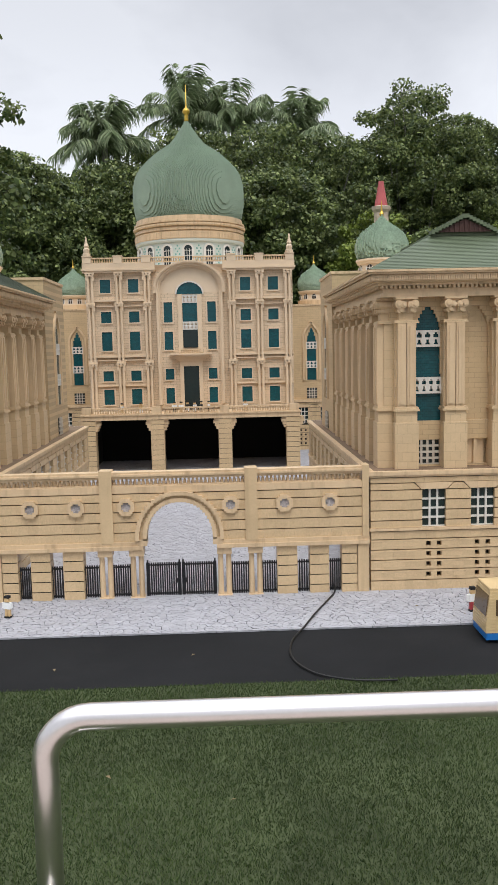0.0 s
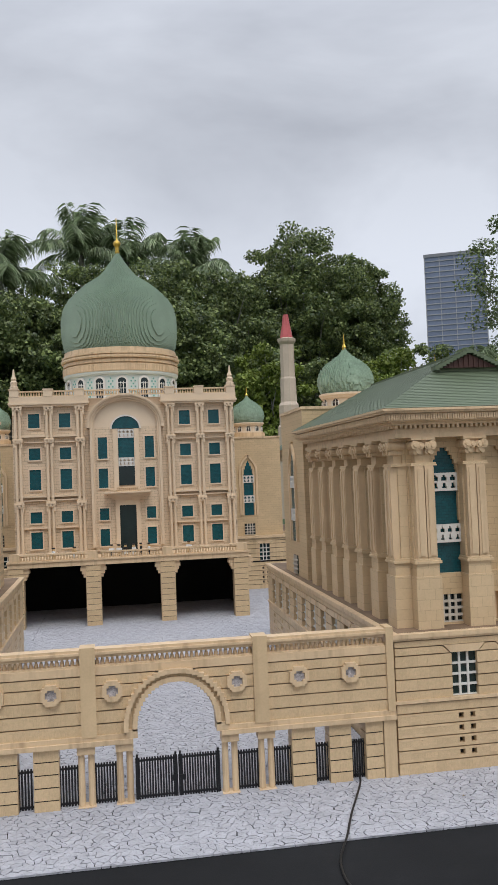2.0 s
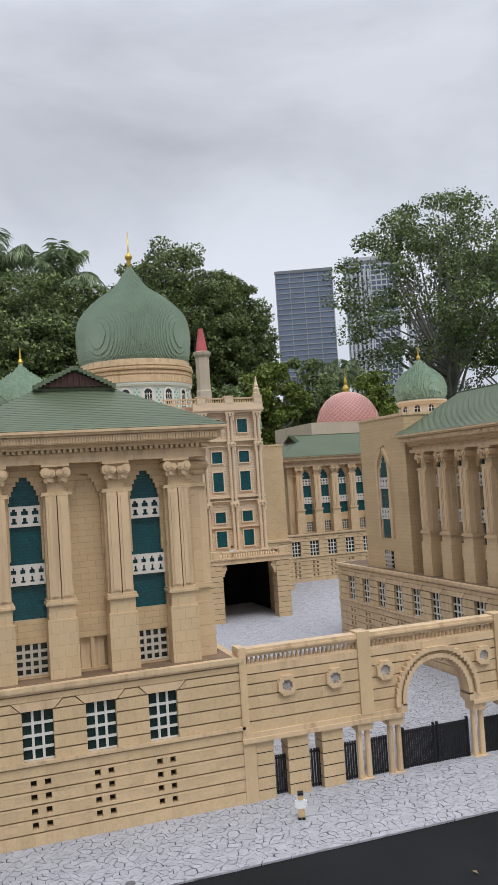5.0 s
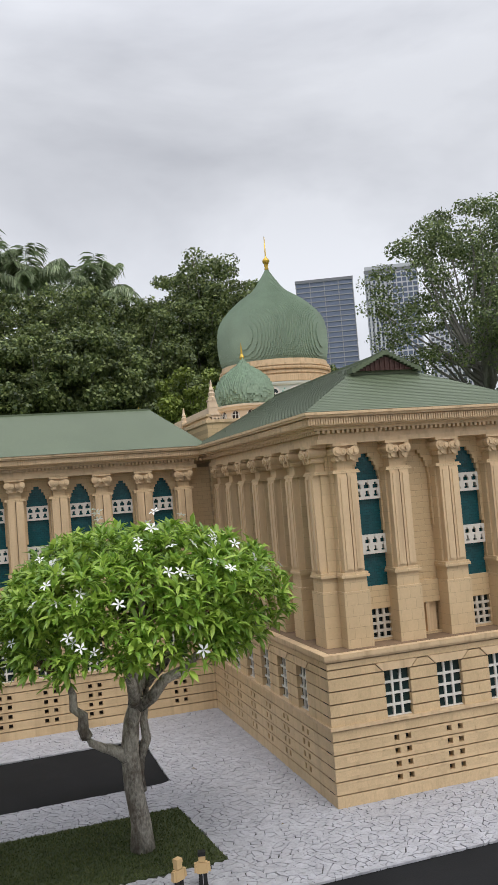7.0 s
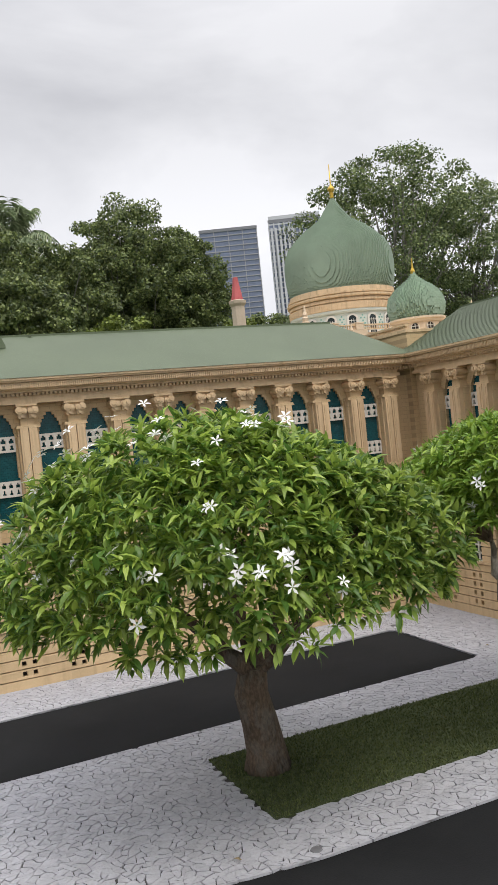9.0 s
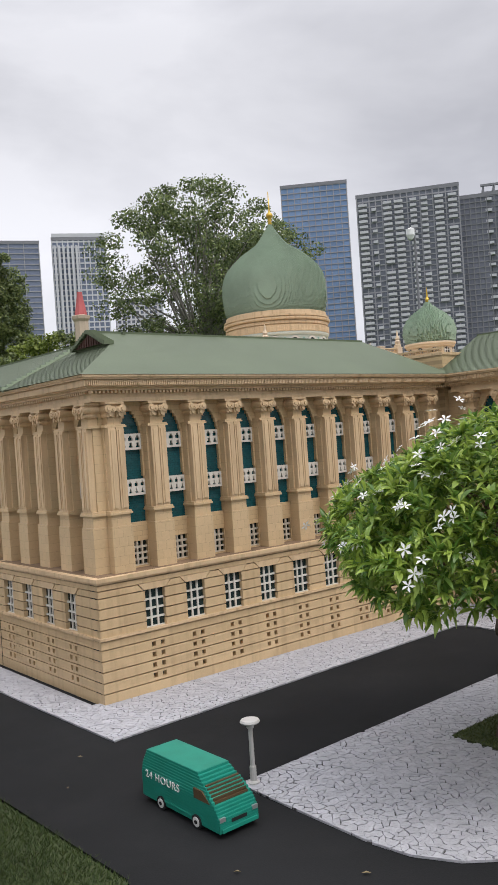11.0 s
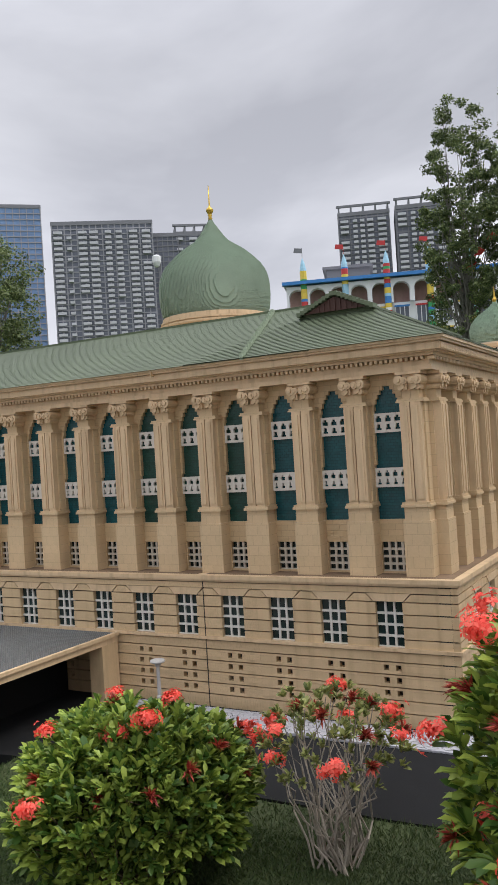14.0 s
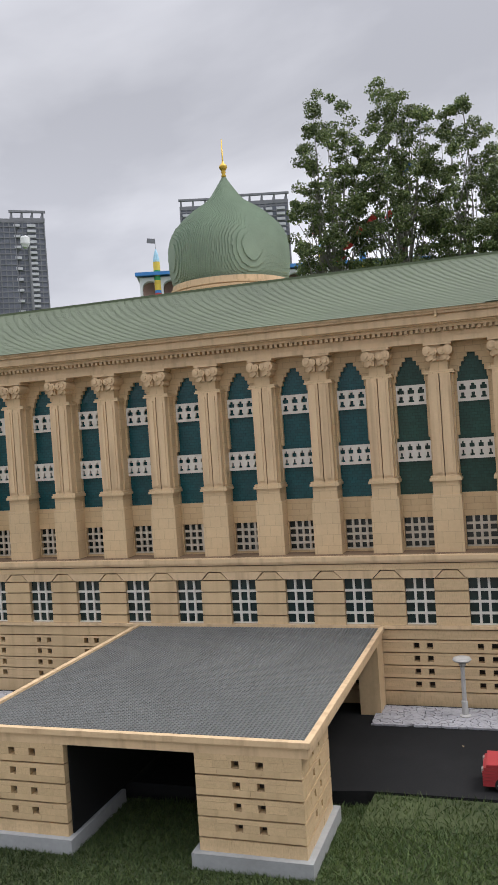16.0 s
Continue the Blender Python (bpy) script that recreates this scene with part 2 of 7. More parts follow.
TURF = surface("lawn_soil", (0.05, 0.064, 0.025), 0.95, vary=0.4, big=6, fine=120, bump=0.6, far=0.004)
GRASS = leafy("grass_blades", (0.032, 0.060, 0.018), (0.088, 0.122, 0.036), 0.6, 0.2, 0.4)
GRASS_L = leafy("short_grass", (0.05, 0.075, 0.022), (0.145, 0.165, 0.055), 0.6, 0.2, 0.4)
FIELD = surface("distant_grass", (0.05, 0.08, 0.03), 0.95, vary=0.3, big=0.05, fine=1.0, bump=0)
STEEL = surface("brushed_steel", (0.80, 0.77, 0.76), 0.30, metal=1.0, vary=0.05, big=6, fine=200, bump=0.04)
RUBBER = surface("black_rubber", (0.01, 0.01, 0.01), 0.5, vary=0.2)
IRON = surface("black_iron", (0.008, 0.008, 0.009), 0.45, vary=0.2)
CONCRETE = surface("grey_concrete", (0.33, 0.34, 0.34), 0.8, vary=0.15, big=5, fine=90, bump=0.4, dirt=0.2)
SLATE = surface("grey_studded_roof", (0.128, 0.133, 0.130), 0.5, vary=0.2, big=3, fine=40, bump=0.1, dirt=0.2, dirt_color=(0.10, 0.11, 0.10))
BARK = surface("bark", (0.095, 0.066, 0.044), 0.9, patch=(0.47, 0.6), vary=1.2, big=10, fine=160, bump=0.9, dirt=0.32, dirt_color=(0.22, 0.21, 0.18), far=0.006, stretch=(1, 1, 0.5))
PALEBARK = surface("pale_bark", (0.34, 0.31, 0.26), 0.9, patch=(0.47, 0.6), vary=1.1, big=9, fine=160, bump=0.9, dirt=0.7, dirt_color=(0.09, 0.065, 0.045), far=0.006, stretch=(1, 1, 0.5))
GREYTWIG = surface("grey_twig", (0.30, 0.26, 0.21), 0.9, vary=0.3, big=20, fine=100, bump=0.5)
TWIG = surface("brown_twig", (0.13, 0.09, 0.055), 0.9, vary=0.3, big=20, fine=100, bump=0.5)
LEAF = leafy("glossy_leaves", (0.145, 0.27, 0.036), (0.42, 0.57, 0.10), 0.36, 0.36, 0.25)
LEAF_D = leafy("deep_green_leaves", (0.08, 0.165, 0.03), (0.38, 0.49, 0.095), 0.30, 0.38, 0.3)
IXLEAF = leafy("shrub_leaves", (0.058, 0.125, 0.022), (0.38, 0.47, 0.085), 0.42, 0.32, 0.4)
IXPALE = leafy("sparse_shrub_leaves", (0.14, 0.17, 0.05), (0.46, 0.48, 0.16), 0.4, 0.34, 0.3)
RED_P = leafy("red_petals", (0.84, 0.075, 0.05), (0.95, 0.20, 0.14), 0.5, 0.3, 0.1)
RED_D = leafy("dark_red_buds", (0.22, 0.025, 0.02), (0.50, 0.09, 0.05), 0.5, 0.2, 0.1)
WHITE_P = leafy("white_petals", (0.80, 0.80, 0.78), (0.85, 0.85, 0.83), 0.5, 0.2, 0.05)
WOODS = leafy("tree_leaves", (0.066, 0.098, 0.038), (0.25, 0.295, 0.10), 0.5, 0.3, 0.5)
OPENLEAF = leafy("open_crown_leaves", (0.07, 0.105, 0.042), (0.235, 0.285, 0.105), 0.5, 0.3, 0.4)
WOODS_Y = leafy("yellow_green_leaves", (0.09, 0.13, 0.02), (0.25, 0.30, 0.06), 0.55, 0.3, 0.4)
PALMLEAF = leafy("palm_leaves", (0.19, 0.25, 0.13), (0.42, 0.48, 0.29), 0.45, 0.3, 0.4)
GREYBARK = surface("grey_bark", (0.20, 0.19, 0.165), 0.9, vary=0.3, big=1.5, fine=10, bump=0.4, far=0.03)

# ==== mesh tools ====


class Shape:
    """Collects boxes, prisms and turned bodies into one mesh."""

    def __init__(self):
        self.v, self.f = [], []

    def add(self, verts, faces):
        k = len(self.v)
        self.v += [tuple(p) for p in verts]
        self.f += [tuple(i + k for i in q) for q in faces]
        return self

    def box(self, x0, x1, y0, y1, z0, z1):
        return self.add([(x0, y0, z0), (x1, y0, z0), (x1, y1, z0), (x0, y1, z0), (x0, y0, z1), (x1, y0, z1), (x1, y1, z1), (x0, y1, z1)],
                        [(0, 3, 2, 1), (4, 5, 6, 7), (0, 1, 5, 4), (1, 2, 6, 5), (2, 3, 7, 6), (3, 0, 4, 7)])

    def taper(self, a, b, z0, z1):
        """A frustum between the rectangles a and b, each (x0, x1, y0, y1)."""
        return self.add([(a[0], a[2], z0), (a[1], a[2], z0), (a[1], a[3], z0), (a[0], a[3], z0), (b[0], b[2], z1), (b[1], b[2], z1), (b[1], b[3], z1), (b[0], b[3], z1)],
                        [(0, 3, 2, 1), (4, 5, 6, 7), (0, 1, 5, 4), (1, 2, 6, 5), (2, 3, 7, 6), (3, 0, 4, 7)])

    def stack(self, layers):
        """One closed body through rectangles (x0, x1, y0, y1, z) from below to above."""
        v, f = [], [(3, 2, 1, 0)]
        for x0, x1, y0, y1, z in layers:
            v += [(x0, y0, z), (x1, y0, z), (x1, y1, z), (x0, y1, z)]
        for k in range(len(layers) - 1):
            f += [(4 * k + i, 4 * k + (i + 1) % 4, 4 * k + 4 + (i + 1) % 4, 4 * k + 4 + i) for i in range(4)]
        n = 4 * (len(layers) - 1)
        f.append((n, n + 1, n + 2, n + 3))
        return self.add(v, f)

    def prism(self, poly, y0, y1):
        """A polygon of (x, z), counted anticlockwise as seen from -y, drawn out from y0 to y1."""
        n = len(poly)
        return self.add([(x, y0, z) for x, z in poly] + [(x, y1, z) for x, z in poly],
                        [tuple(range(n)), tuple(range(2 * n - 1, n - 1, -1))] + [(i, i + n, (i + 1) % n + n, (i + 1) % n) for i in range(n)])

    def slab(self, poly, z0, z1):
        """A polygon of (x, y), anticlockwise from above, from z0 to z1."""
        n = len(poly)
        return self.add([(x, y, z0) for x, y in poly] + [(x, y, z1) for x, y in poly],
                        [tuple(range(n - 1, -1, -1)), tuple(range(n, 2 * n))] + [(i, (i + 1) % n, (i + 1) % n + n, i + n) for i in range(n)])

    def turned(self, profile, n=16, cx=0.0, cy=0.0, cz=0.0):
        """A profile of (radius, z) turned about the upright axis."""
        v, f = [], []
        for r, z in profile:
            v += [(cx + r * math.cos(2 * math.pi * i / n), cy + r * math.sin(2 * math.pi * i / n), cz + z) for i in range(n)]
        for k in range(len(profile) - 1):
            f += [(k * n + i, k * n + (i + 1) % n, (k + 1) * n + (i + 1) % n, (k + 1) * n + i) for i in range(n)]
        f.append(tuple(range(n - 1, -1, -1)))
        f.append(tuple(range((len(profile) - 1) * n, len(profile) * n)))
        return self.add(v, f)

    def roll(self, x, z, r, y0, y1, n=10):
        """A short cylinder along y."""
        v = [(x + r * math.cos(2 * math.pi * i / n), y0, z + r * math.sin(2 * math.pi * i / n)) for i in range(n)]
        v += [(p[0], y1, p[2]) for p in v]
        return self.add(v, [tuple(range(n)), tuple(range(2 * n - 1, n - 1, -1))] + [(i, i + n, (i + 1) % n + n, (i + 1) % n) for i in range(n)])

    def tube(self, pts, radii, n=7, side=None):
        """A tapered tube through points."""
        pts = [Vector(p) for p in pts]
        v, f = [], []
        for i, p in enumerate(pts):
            d = (pts[min(i + 1, len(pts) - 1)] - pts[max(i - 1, 0)]).normalized()
            a = d.cross(Vector(side) if side else Vector((0.31, 0.95, 0.05)) if abs(d.z) > 0.8 else Vector((0, 0, 1))).normalized()
            b = d.cross(a)
            v += [p + radii[i] * (math.cos(2 * math.pi * k / n) * a + math.sin(2 * math.pi * k / n) * b) for k in range(n)]
        for i in range(len(pts) - 1):
            f += [(i * n + k, i * n + (k + 1) % n, (i + 1) * n + (k + 1) % n, (i + 1) * n + k) for k in range(n)]
        f += [tuple(range(n - 1, -1, -1)), tuple(range((len(pts) - 1) * n, len(pts) * n))]
        return self.add(v, f)

    def mesh(self, name, material, smooth=False):
        me = bpy.data.meshes.new(name)
        me.from_pydata(self.v, [], self.f)
        me.materials.append(material)
        if smooth:
            me.polygons.foreach_set("use_smooth", [True] * len(me.polygons))
        me.update()
        return me


PLACE = {}
ID = Matrix.Identity(4)


def thing(name, label, category, at=(0, 0, 0), group="", kind="", turn=0):
    ob = new(name)
    ob.empty_display_size = 0.05
    ob.matrix_basis = pose(*at, 0, 0, turn)
    PLACE[ob.name] = ob.matrix_basis.copy()
    return tagged(ob, label, category, group, kind)


def part(name, shape, material, parent, at=None, label="", smooth=False, kind=""):
    """Links a Shape or a ready mesh as one mesh object under a thing or a part; at: its place in the world."""
    me = shape.mesh(name, material, smooth) if isinstance(shape, Shape) else shape
    ob = new(name, me)
    at = ID if at is None else at
    if parent is not None:
        ob.parent = parent
        ob.matrix_basis = PLACE[parent.name].inverted() @ at
    else:
        ob.matrix_basis = at
    PLACE[ob.name] = at.copy()
    return tagged(ob, label, "", "", kind)


def single(name, shape, material, label, category, at=None, group="", kind="", smooth=False):
    """A top-level thing that is one mesh."""
    return tagged(part(name, shape, material, None, at, "", smooth), label, category, group, kind)


def quick_mesh(name, verts, faces, material, smooth=True):
    """A mesh from numpy arrays of places and of equal-sided faces."""
    me = bpy.data.meshes.new(name)
    verts, faces = np.asarray(verts, np.float32), np.asarray(faces, np.int32)
    k = faces.shape[1]
    me.vertices.add(len(verts))
    me.vertices.foreach_set("co", verts.ravel())
    me.loops.add(faces.size)
    me.loops.foreach_set("vertex_index", faces.ravel())
    me.polygons.add(len(faces))
    me.polygons.foreach_set("loop_start", np.arange(0, faces.size, k, dtype=np.int32))
    me.polygons.foreach_set("use_smooth", np.full(len(faces), smooth))
    me.materials.append(material)
    me.update(calc_edges=True)
    me.validate()
    return me

# ==== the model palace: shared pieces ====
PITCH = 0.187
CUBE = Shape().box(0, 1, 0, 1, 0, 1).mesh("brick", TAN)
rnd = random.Random(5)


def turn_frame(x, y, angle):
    """The frame of a front: x along it to the right as one faces it, y into the wall, z up."""
    return pose(x, y, 0, 0, 0, angle)


def brick_runs(x0, x1, holes):
    """The stretches of x0..x1 that the holes (pairs) leave free."""
    out, a = [], x0
    for h0, h1 in sorted(holes):
        if h1 <= a or h0 >= x1:
            continue
        if h0 - a > 0.004:
            out.append((a, h0))
        a = max(a, h1)
    if x1 - a > 0.004:
        out.append((a, x1))
    return out


def lay(wall, frame_m, shape, x0, x1, z0, z1, holes=(), loose=False, y0=0.0, deep=0.022, joint=0.0038, size=0.040):
    """One course of bricks; loose: each brick is an object of its own under wall."""
    for a, b in brick_runs(x0, x1, holes):
        n = max(1, round((b - a) / size + rnd.uniform(-0.35, 0.35)))
        cuts = [a + (b - a) * (i + (rnd.uniform(-0.18, 0.18) if 0 < i < n else 0)) / n for i in range(n + 1)]
        for c, d in zip(cuts, cuts[1:]):
            p = y0 + rnd.uniform(0, 0.0008)
            if loose:
                m = frame_m @ Matrix.Translation((c, p, z0)) @ Matrix.Diagonal((d - c - 0.0002, deep, z1 - z0 - joint, 1))
                part("brick", CUBE, TAN, wall, m)
            else:
                shape.box(c, d - 0.0002, p, y0 + deep, z0, z1 - joint)


LOWER = [(0.0, 0.045), (0.045, 0.084), (0.084, 0.123), (0.123, 0.162), (0.162, 0.201), (0.201, 0.2325)]
UPPER = [(0.243, 0.272), (0.272, 0.310), (0.310, 0.348), (0.348, 0.386), (0.386, 0.412), (0.412, 0.4335)]


def cut_plate(xs, zs, solid, y0, y1):
    """One connected plate over the cells between the lines xs and zs; solid(x, z) tells whether a cell is filled."""
    nx, nz = len(xs) - 1, len(zs) - 1
    full = [[bool(solid((xs[i] + xs[i + 1]) / 2, (zs[j] + zs[j + 1]) / 2)) for j in range(nz)] for i in range(nx)]
    at = {}
    s = Shape()

    def corner(i, j, k):
        if (i, j, k) not in at:
            at[i, j, k] = len(s.v)
            s.v.append((xs[i], y1 if k else y0, zs[j]))
        return at[i, j, k]

    def filled(i, j):
        return 0 <= i < nx and 0 <= j < nz and full[i][j]
    for i in range(nx):
        for j in range(nz):
            if not full[i][j]:
                continue
            q = [(i, j), (i + 1, j), (i + 1, j + 1), (i, j + 1)]
            s.f.append(tuple(corner(*p, 0) for p in q))
            s.f.append(tuple(corner(*p, 1) for p in q[::-1]))
            for k, (di, dj) in enumerate(((0, -1), (1, 0), (0, 1), (-1, 0))):
                if not filled(i + di, j + dj):
                    a, b = q[k], q[(k + 1) % 4]
                    s.f.append((corner(*b, 0), corner(*a, 0), corner(*a, 1), corner(*b, 1)))
    return s


def lattice(width, height, cols, rows, bar=0.007, deep=0.008):
    """White glazing bars, centred on x, standing on z 0: bars between the panes only."""
    ux = [-width / 2 + width * i / cols for i in range(1, cols)]
    uz = [height * j / rows for j in range(rows)]
    xs = sorted([-width / 2, width / 2] + [x + k * bar / 2 for x in ux for k in (-1, 1)])
    zs = sorted({max(0.0, z + k * bar / 2) for z in uz for k in (-1, 1)} | {height})
    return cut_plate(xs, zs, lambda x, z: any(abs(x - u) < bar / 2 for u in ux) or any(abs(z - u) < bar / 2 for u in uz), 0, deep)


def pierced(width, cols):
    """A white pierced band with two rows of keyhole openings."""
    h, step, w = 0.062, width / cols, 0.0078
    rails = ((0, 0.009), (0.027, 0.035), (0.054, h))
    posts = ((0.009, 0.015, 0.9), (0.015, 0.027, 1.35), (0.035, 0.047, 0.75), (0.047, 0.054, 1.4))
    ux = [-width / 2 + step * i for i in range(cols + 1)]
    xs = sorted({round(min(max(x + k * w * q[2], -width / 2), width / 2), 5) for x in ux for q in posts for k in (-1, 1)})
    zs = sorted({z for q in rails + posts for z in q[:2]})
    return cut_plate(xs, zs, lambda x, z: any(a < z < b for a, b in rails) or any(a < z < b and any(abs(x - u) < w * k for u in ux) for a, b, k in posts), 0, 0.008)


PIERCED_3 = pierced(0.094, 3).mesh("pierced_band", WHITE)
PIERCED_4 = pierced(0.107, 4).mesh("pierced_band", WHITE)
GRID_LOW4 = lattice(0.092, 0.094, 4, 4, 0.0082).mesh("window_grid", DUSTY)
GRID_LOW = lattice(0.088, 0.094, 4, 4, 0.0075).mesh("window_grid", DUSTY)
GRID_BASE = lattice(0.086, 0.139, 3, 4, 0.0072).mesh("window_grid", WHITE)
PANE_BASE = Shape().box(-0.043, 0.043, 0, 0.004, 0, 0.14).mesh("pane", PANE_G)
PANE_LOW = Shape().box(-0.046, 0.046, 0, 0.004, 0, 0.094).mesh("pane", PANE)
STEPS = [(0.629, 0.805, 0.0525), (0.805, 0.979, 0.046), (0.979, 0.999, 0.043), (0.999, 1.015, 0.037), (1.015, 1.029, 0.031), (1.029, 1.043, 0.022), (1.043, 1.055, 0.012)]


def glazing(material):
    right = [(w + 0.001, z) for z0, z1, w in STEPS for z in (z0, z1)]
    s = Shape().prism([(-x, z) for x, z in right[:1]] + right + [(-x, z) for x, z in right[:0:-1]], 0.0945, 0.0995)
    return s.mesh("glazing", material)


GLAZE = {"window": glazing(TEAL), "green": glazing(TEAL_G), "blank": glazing(TAN_B)}


def pilaster_mesh():
    lay_ = []
    for w, y, z0, z1 in ((0.046, 0.043, 0.455, 0.628), (0.041, 0.048, 0.628, 0.671), (0.049, 0.041, 0.671, 0.679), (0.046, 0.044, 0.679, 0.686),
                         (0.041, 0.070, 0.686, 0.995), (0.048, 0.046, 0.995, 1.000), (0.045, 0.049, 1.000, 1.006), (0.027, 0.060, 1.006, 1.036)):
        lay_ += [(-w, w, y, 0.121, z0), (-w, w, y, 0.121, z1)]
    return Shape().stack(lay_).mesh("pilaster", TRIM_B)


def flute_mesh():
    lay_ = []
    for w, y, z0, z1 in ((0.0165, 0.047, 0.686, 0.693), (0.0165, 0.045, 0.693, 0.988), (0.0165, 0.047, 0.988, 0.995)):
        lay_ += [(-w, w, y, 0.073, z0), (-w, w, y, 0.073, z1)]
    s = Shape().stack(lay_)
    s.box(-0.0085, 0.0085, 0.0415, 0.0455, 0.697, 0.984)
    return s.mesh("flute", TRIM)


FLUTE = flute_mesh()


def capital_mesh():
    s = Shape()
    s.box(-0.034, 0.034, 0.056, 0.121, 1.034, 1.082)
    for x in (-0.031, 0.031):
        s.roll(x, 1.064, 0.0155, 0.036, 0.105, 12)
        s.roll(x, 1.064, 0.0075, 0.031, 0.038, 8)
        s.roll(x * 0.92, 1.041, 0.009, 0.044, 0.085, 8)
    for x in (-0.012, 0.012):
        s.roll(x, 1.062, 0.0118, 0.034, 0.085, 10)
        s.roll(x, 1.062, 0.0055, 0.030, 0.036, 8)
        s.roll(x * 1.7, 1.0445, 0.0085, 0.040, 0.085, 8)
        s.box(x - 0.006, x + 0.006, 0.045, 0.070, 1.034, 1.052)
    s.box(-0.043, 0.043, 0.042, 0.121, 1.081, 1.0895)
    return s.mesh("capital", TRIM)


PILASTER, CAPITAL = pilaster_mesh(), capital_mesh()
LINTEL = Shape().prism([(-0.047, 0.386), (0.047, 0.386), (0.071, 0.4105), (-0.071, 0.4105)], -0.0015, 0.022).mesh("lintel", TRIM)
SPANDREL_A = Shape().prism([(0.0505, 0.386), (0.0735, 0.386), (0.0735, 0.4085)], 0.0, 0.022).mesh("lintel_shoulder", TAN)
SPANDREL_B = Shape().prism([(-0.0505, 0.386), (-0.0735, 0.4085), (-0.0735, 0.386)], 0.0, 0.022).mesh("lintel_shoulder", TAN)


def base_front(wing, m, x0, x1, bays, loose=(9e9, 9e9), size=0.040):
    """The brick base of a front with its hole rows and gridded windows."""
    s, wall = Shape(), None
    # the dark slab behind the bricks deepens the shade of holes and joints
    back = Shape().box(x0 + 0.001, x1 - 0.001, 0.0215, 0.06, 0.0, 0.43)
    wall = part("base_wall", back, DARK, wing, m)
    for z0, z1 in LOWER:
        holes = []
        if 0.04 < z0 < 0.2:
            holes = [(x + k * 0.020 - 0.0085, x + k * 0.020 + 0.0085) for x in bays for k in (-1, 1)]
        for a, b, is_loose in ((x0, min(x1, loose[0]), False), (max(x0, loose[0]), min(x1, loose[1]), True), (max(x0, loose[1]), x1, False)):
            if b - a > 0.002:
                cut = [h for h in holes if h[0] >= a - 0.0001 and h[1] <= b + 0.0001]
                if holes:
                    # the holes are square and half the course high
                    zm = z0 + 0.010
                    lay(wall, m, s, a, b, z0, zm + 0.0005, (), False, joint=0.0004, size=size)
                    lay(wall, m, s, a, b, zm, zm + 0.018, cut, is_loose, joint=0.0004, size=size)
                    lay(wall, m, s, a, b, zm + 0.018, z1, (), False, size=size)
                else:
                    lay(wall, m, s, a, b, z0, z1, (), is_loose, size=size)
    for z0, z1 in UPPER:
        if z0 < 0.38:
            holes = [(x - 0.044, x + 0.044) for x in bays]
        elif z0 < 0.4:
            holes = [(x - 0.073, x + 0.073) for x in bays]
        else:
            holes = []
        for a, b, is_loose in ((x0, min(x1, loose[0]), False), (max(x0, loose[0]), min(x1, loose[1]), True), (max(x0, loose[1]), x1, False)):
            if b - a > 0.002:
                lay(wall, m, s, a, b, z0, z1, holes, is_loose, size=size)
    part("brickwork", s, TAN, wall, m, kind="stuff")
    for x in bays:
        w = part("base_window", PANE_BASE, PANE, wing, m @ Matrix.Translation((x, 0.0165, 0.244)), "dark pane behind a white grid")
        part("window_grid", GRID_BASE, WHITE, w, m @ Matrix.Translation((x, 0.0105, 0.2435)), "white grid of three by four")
        part("lintel", LINTEL, TRIM, w, m @ Matrix.Translation((x, 0, 0)))
        for sp in (SPANDREL_A, SPANDREL_B):
            part("lintel_shoulder", sp, TAN, w, m @ Matrix.Translation((x, 0, 0)))


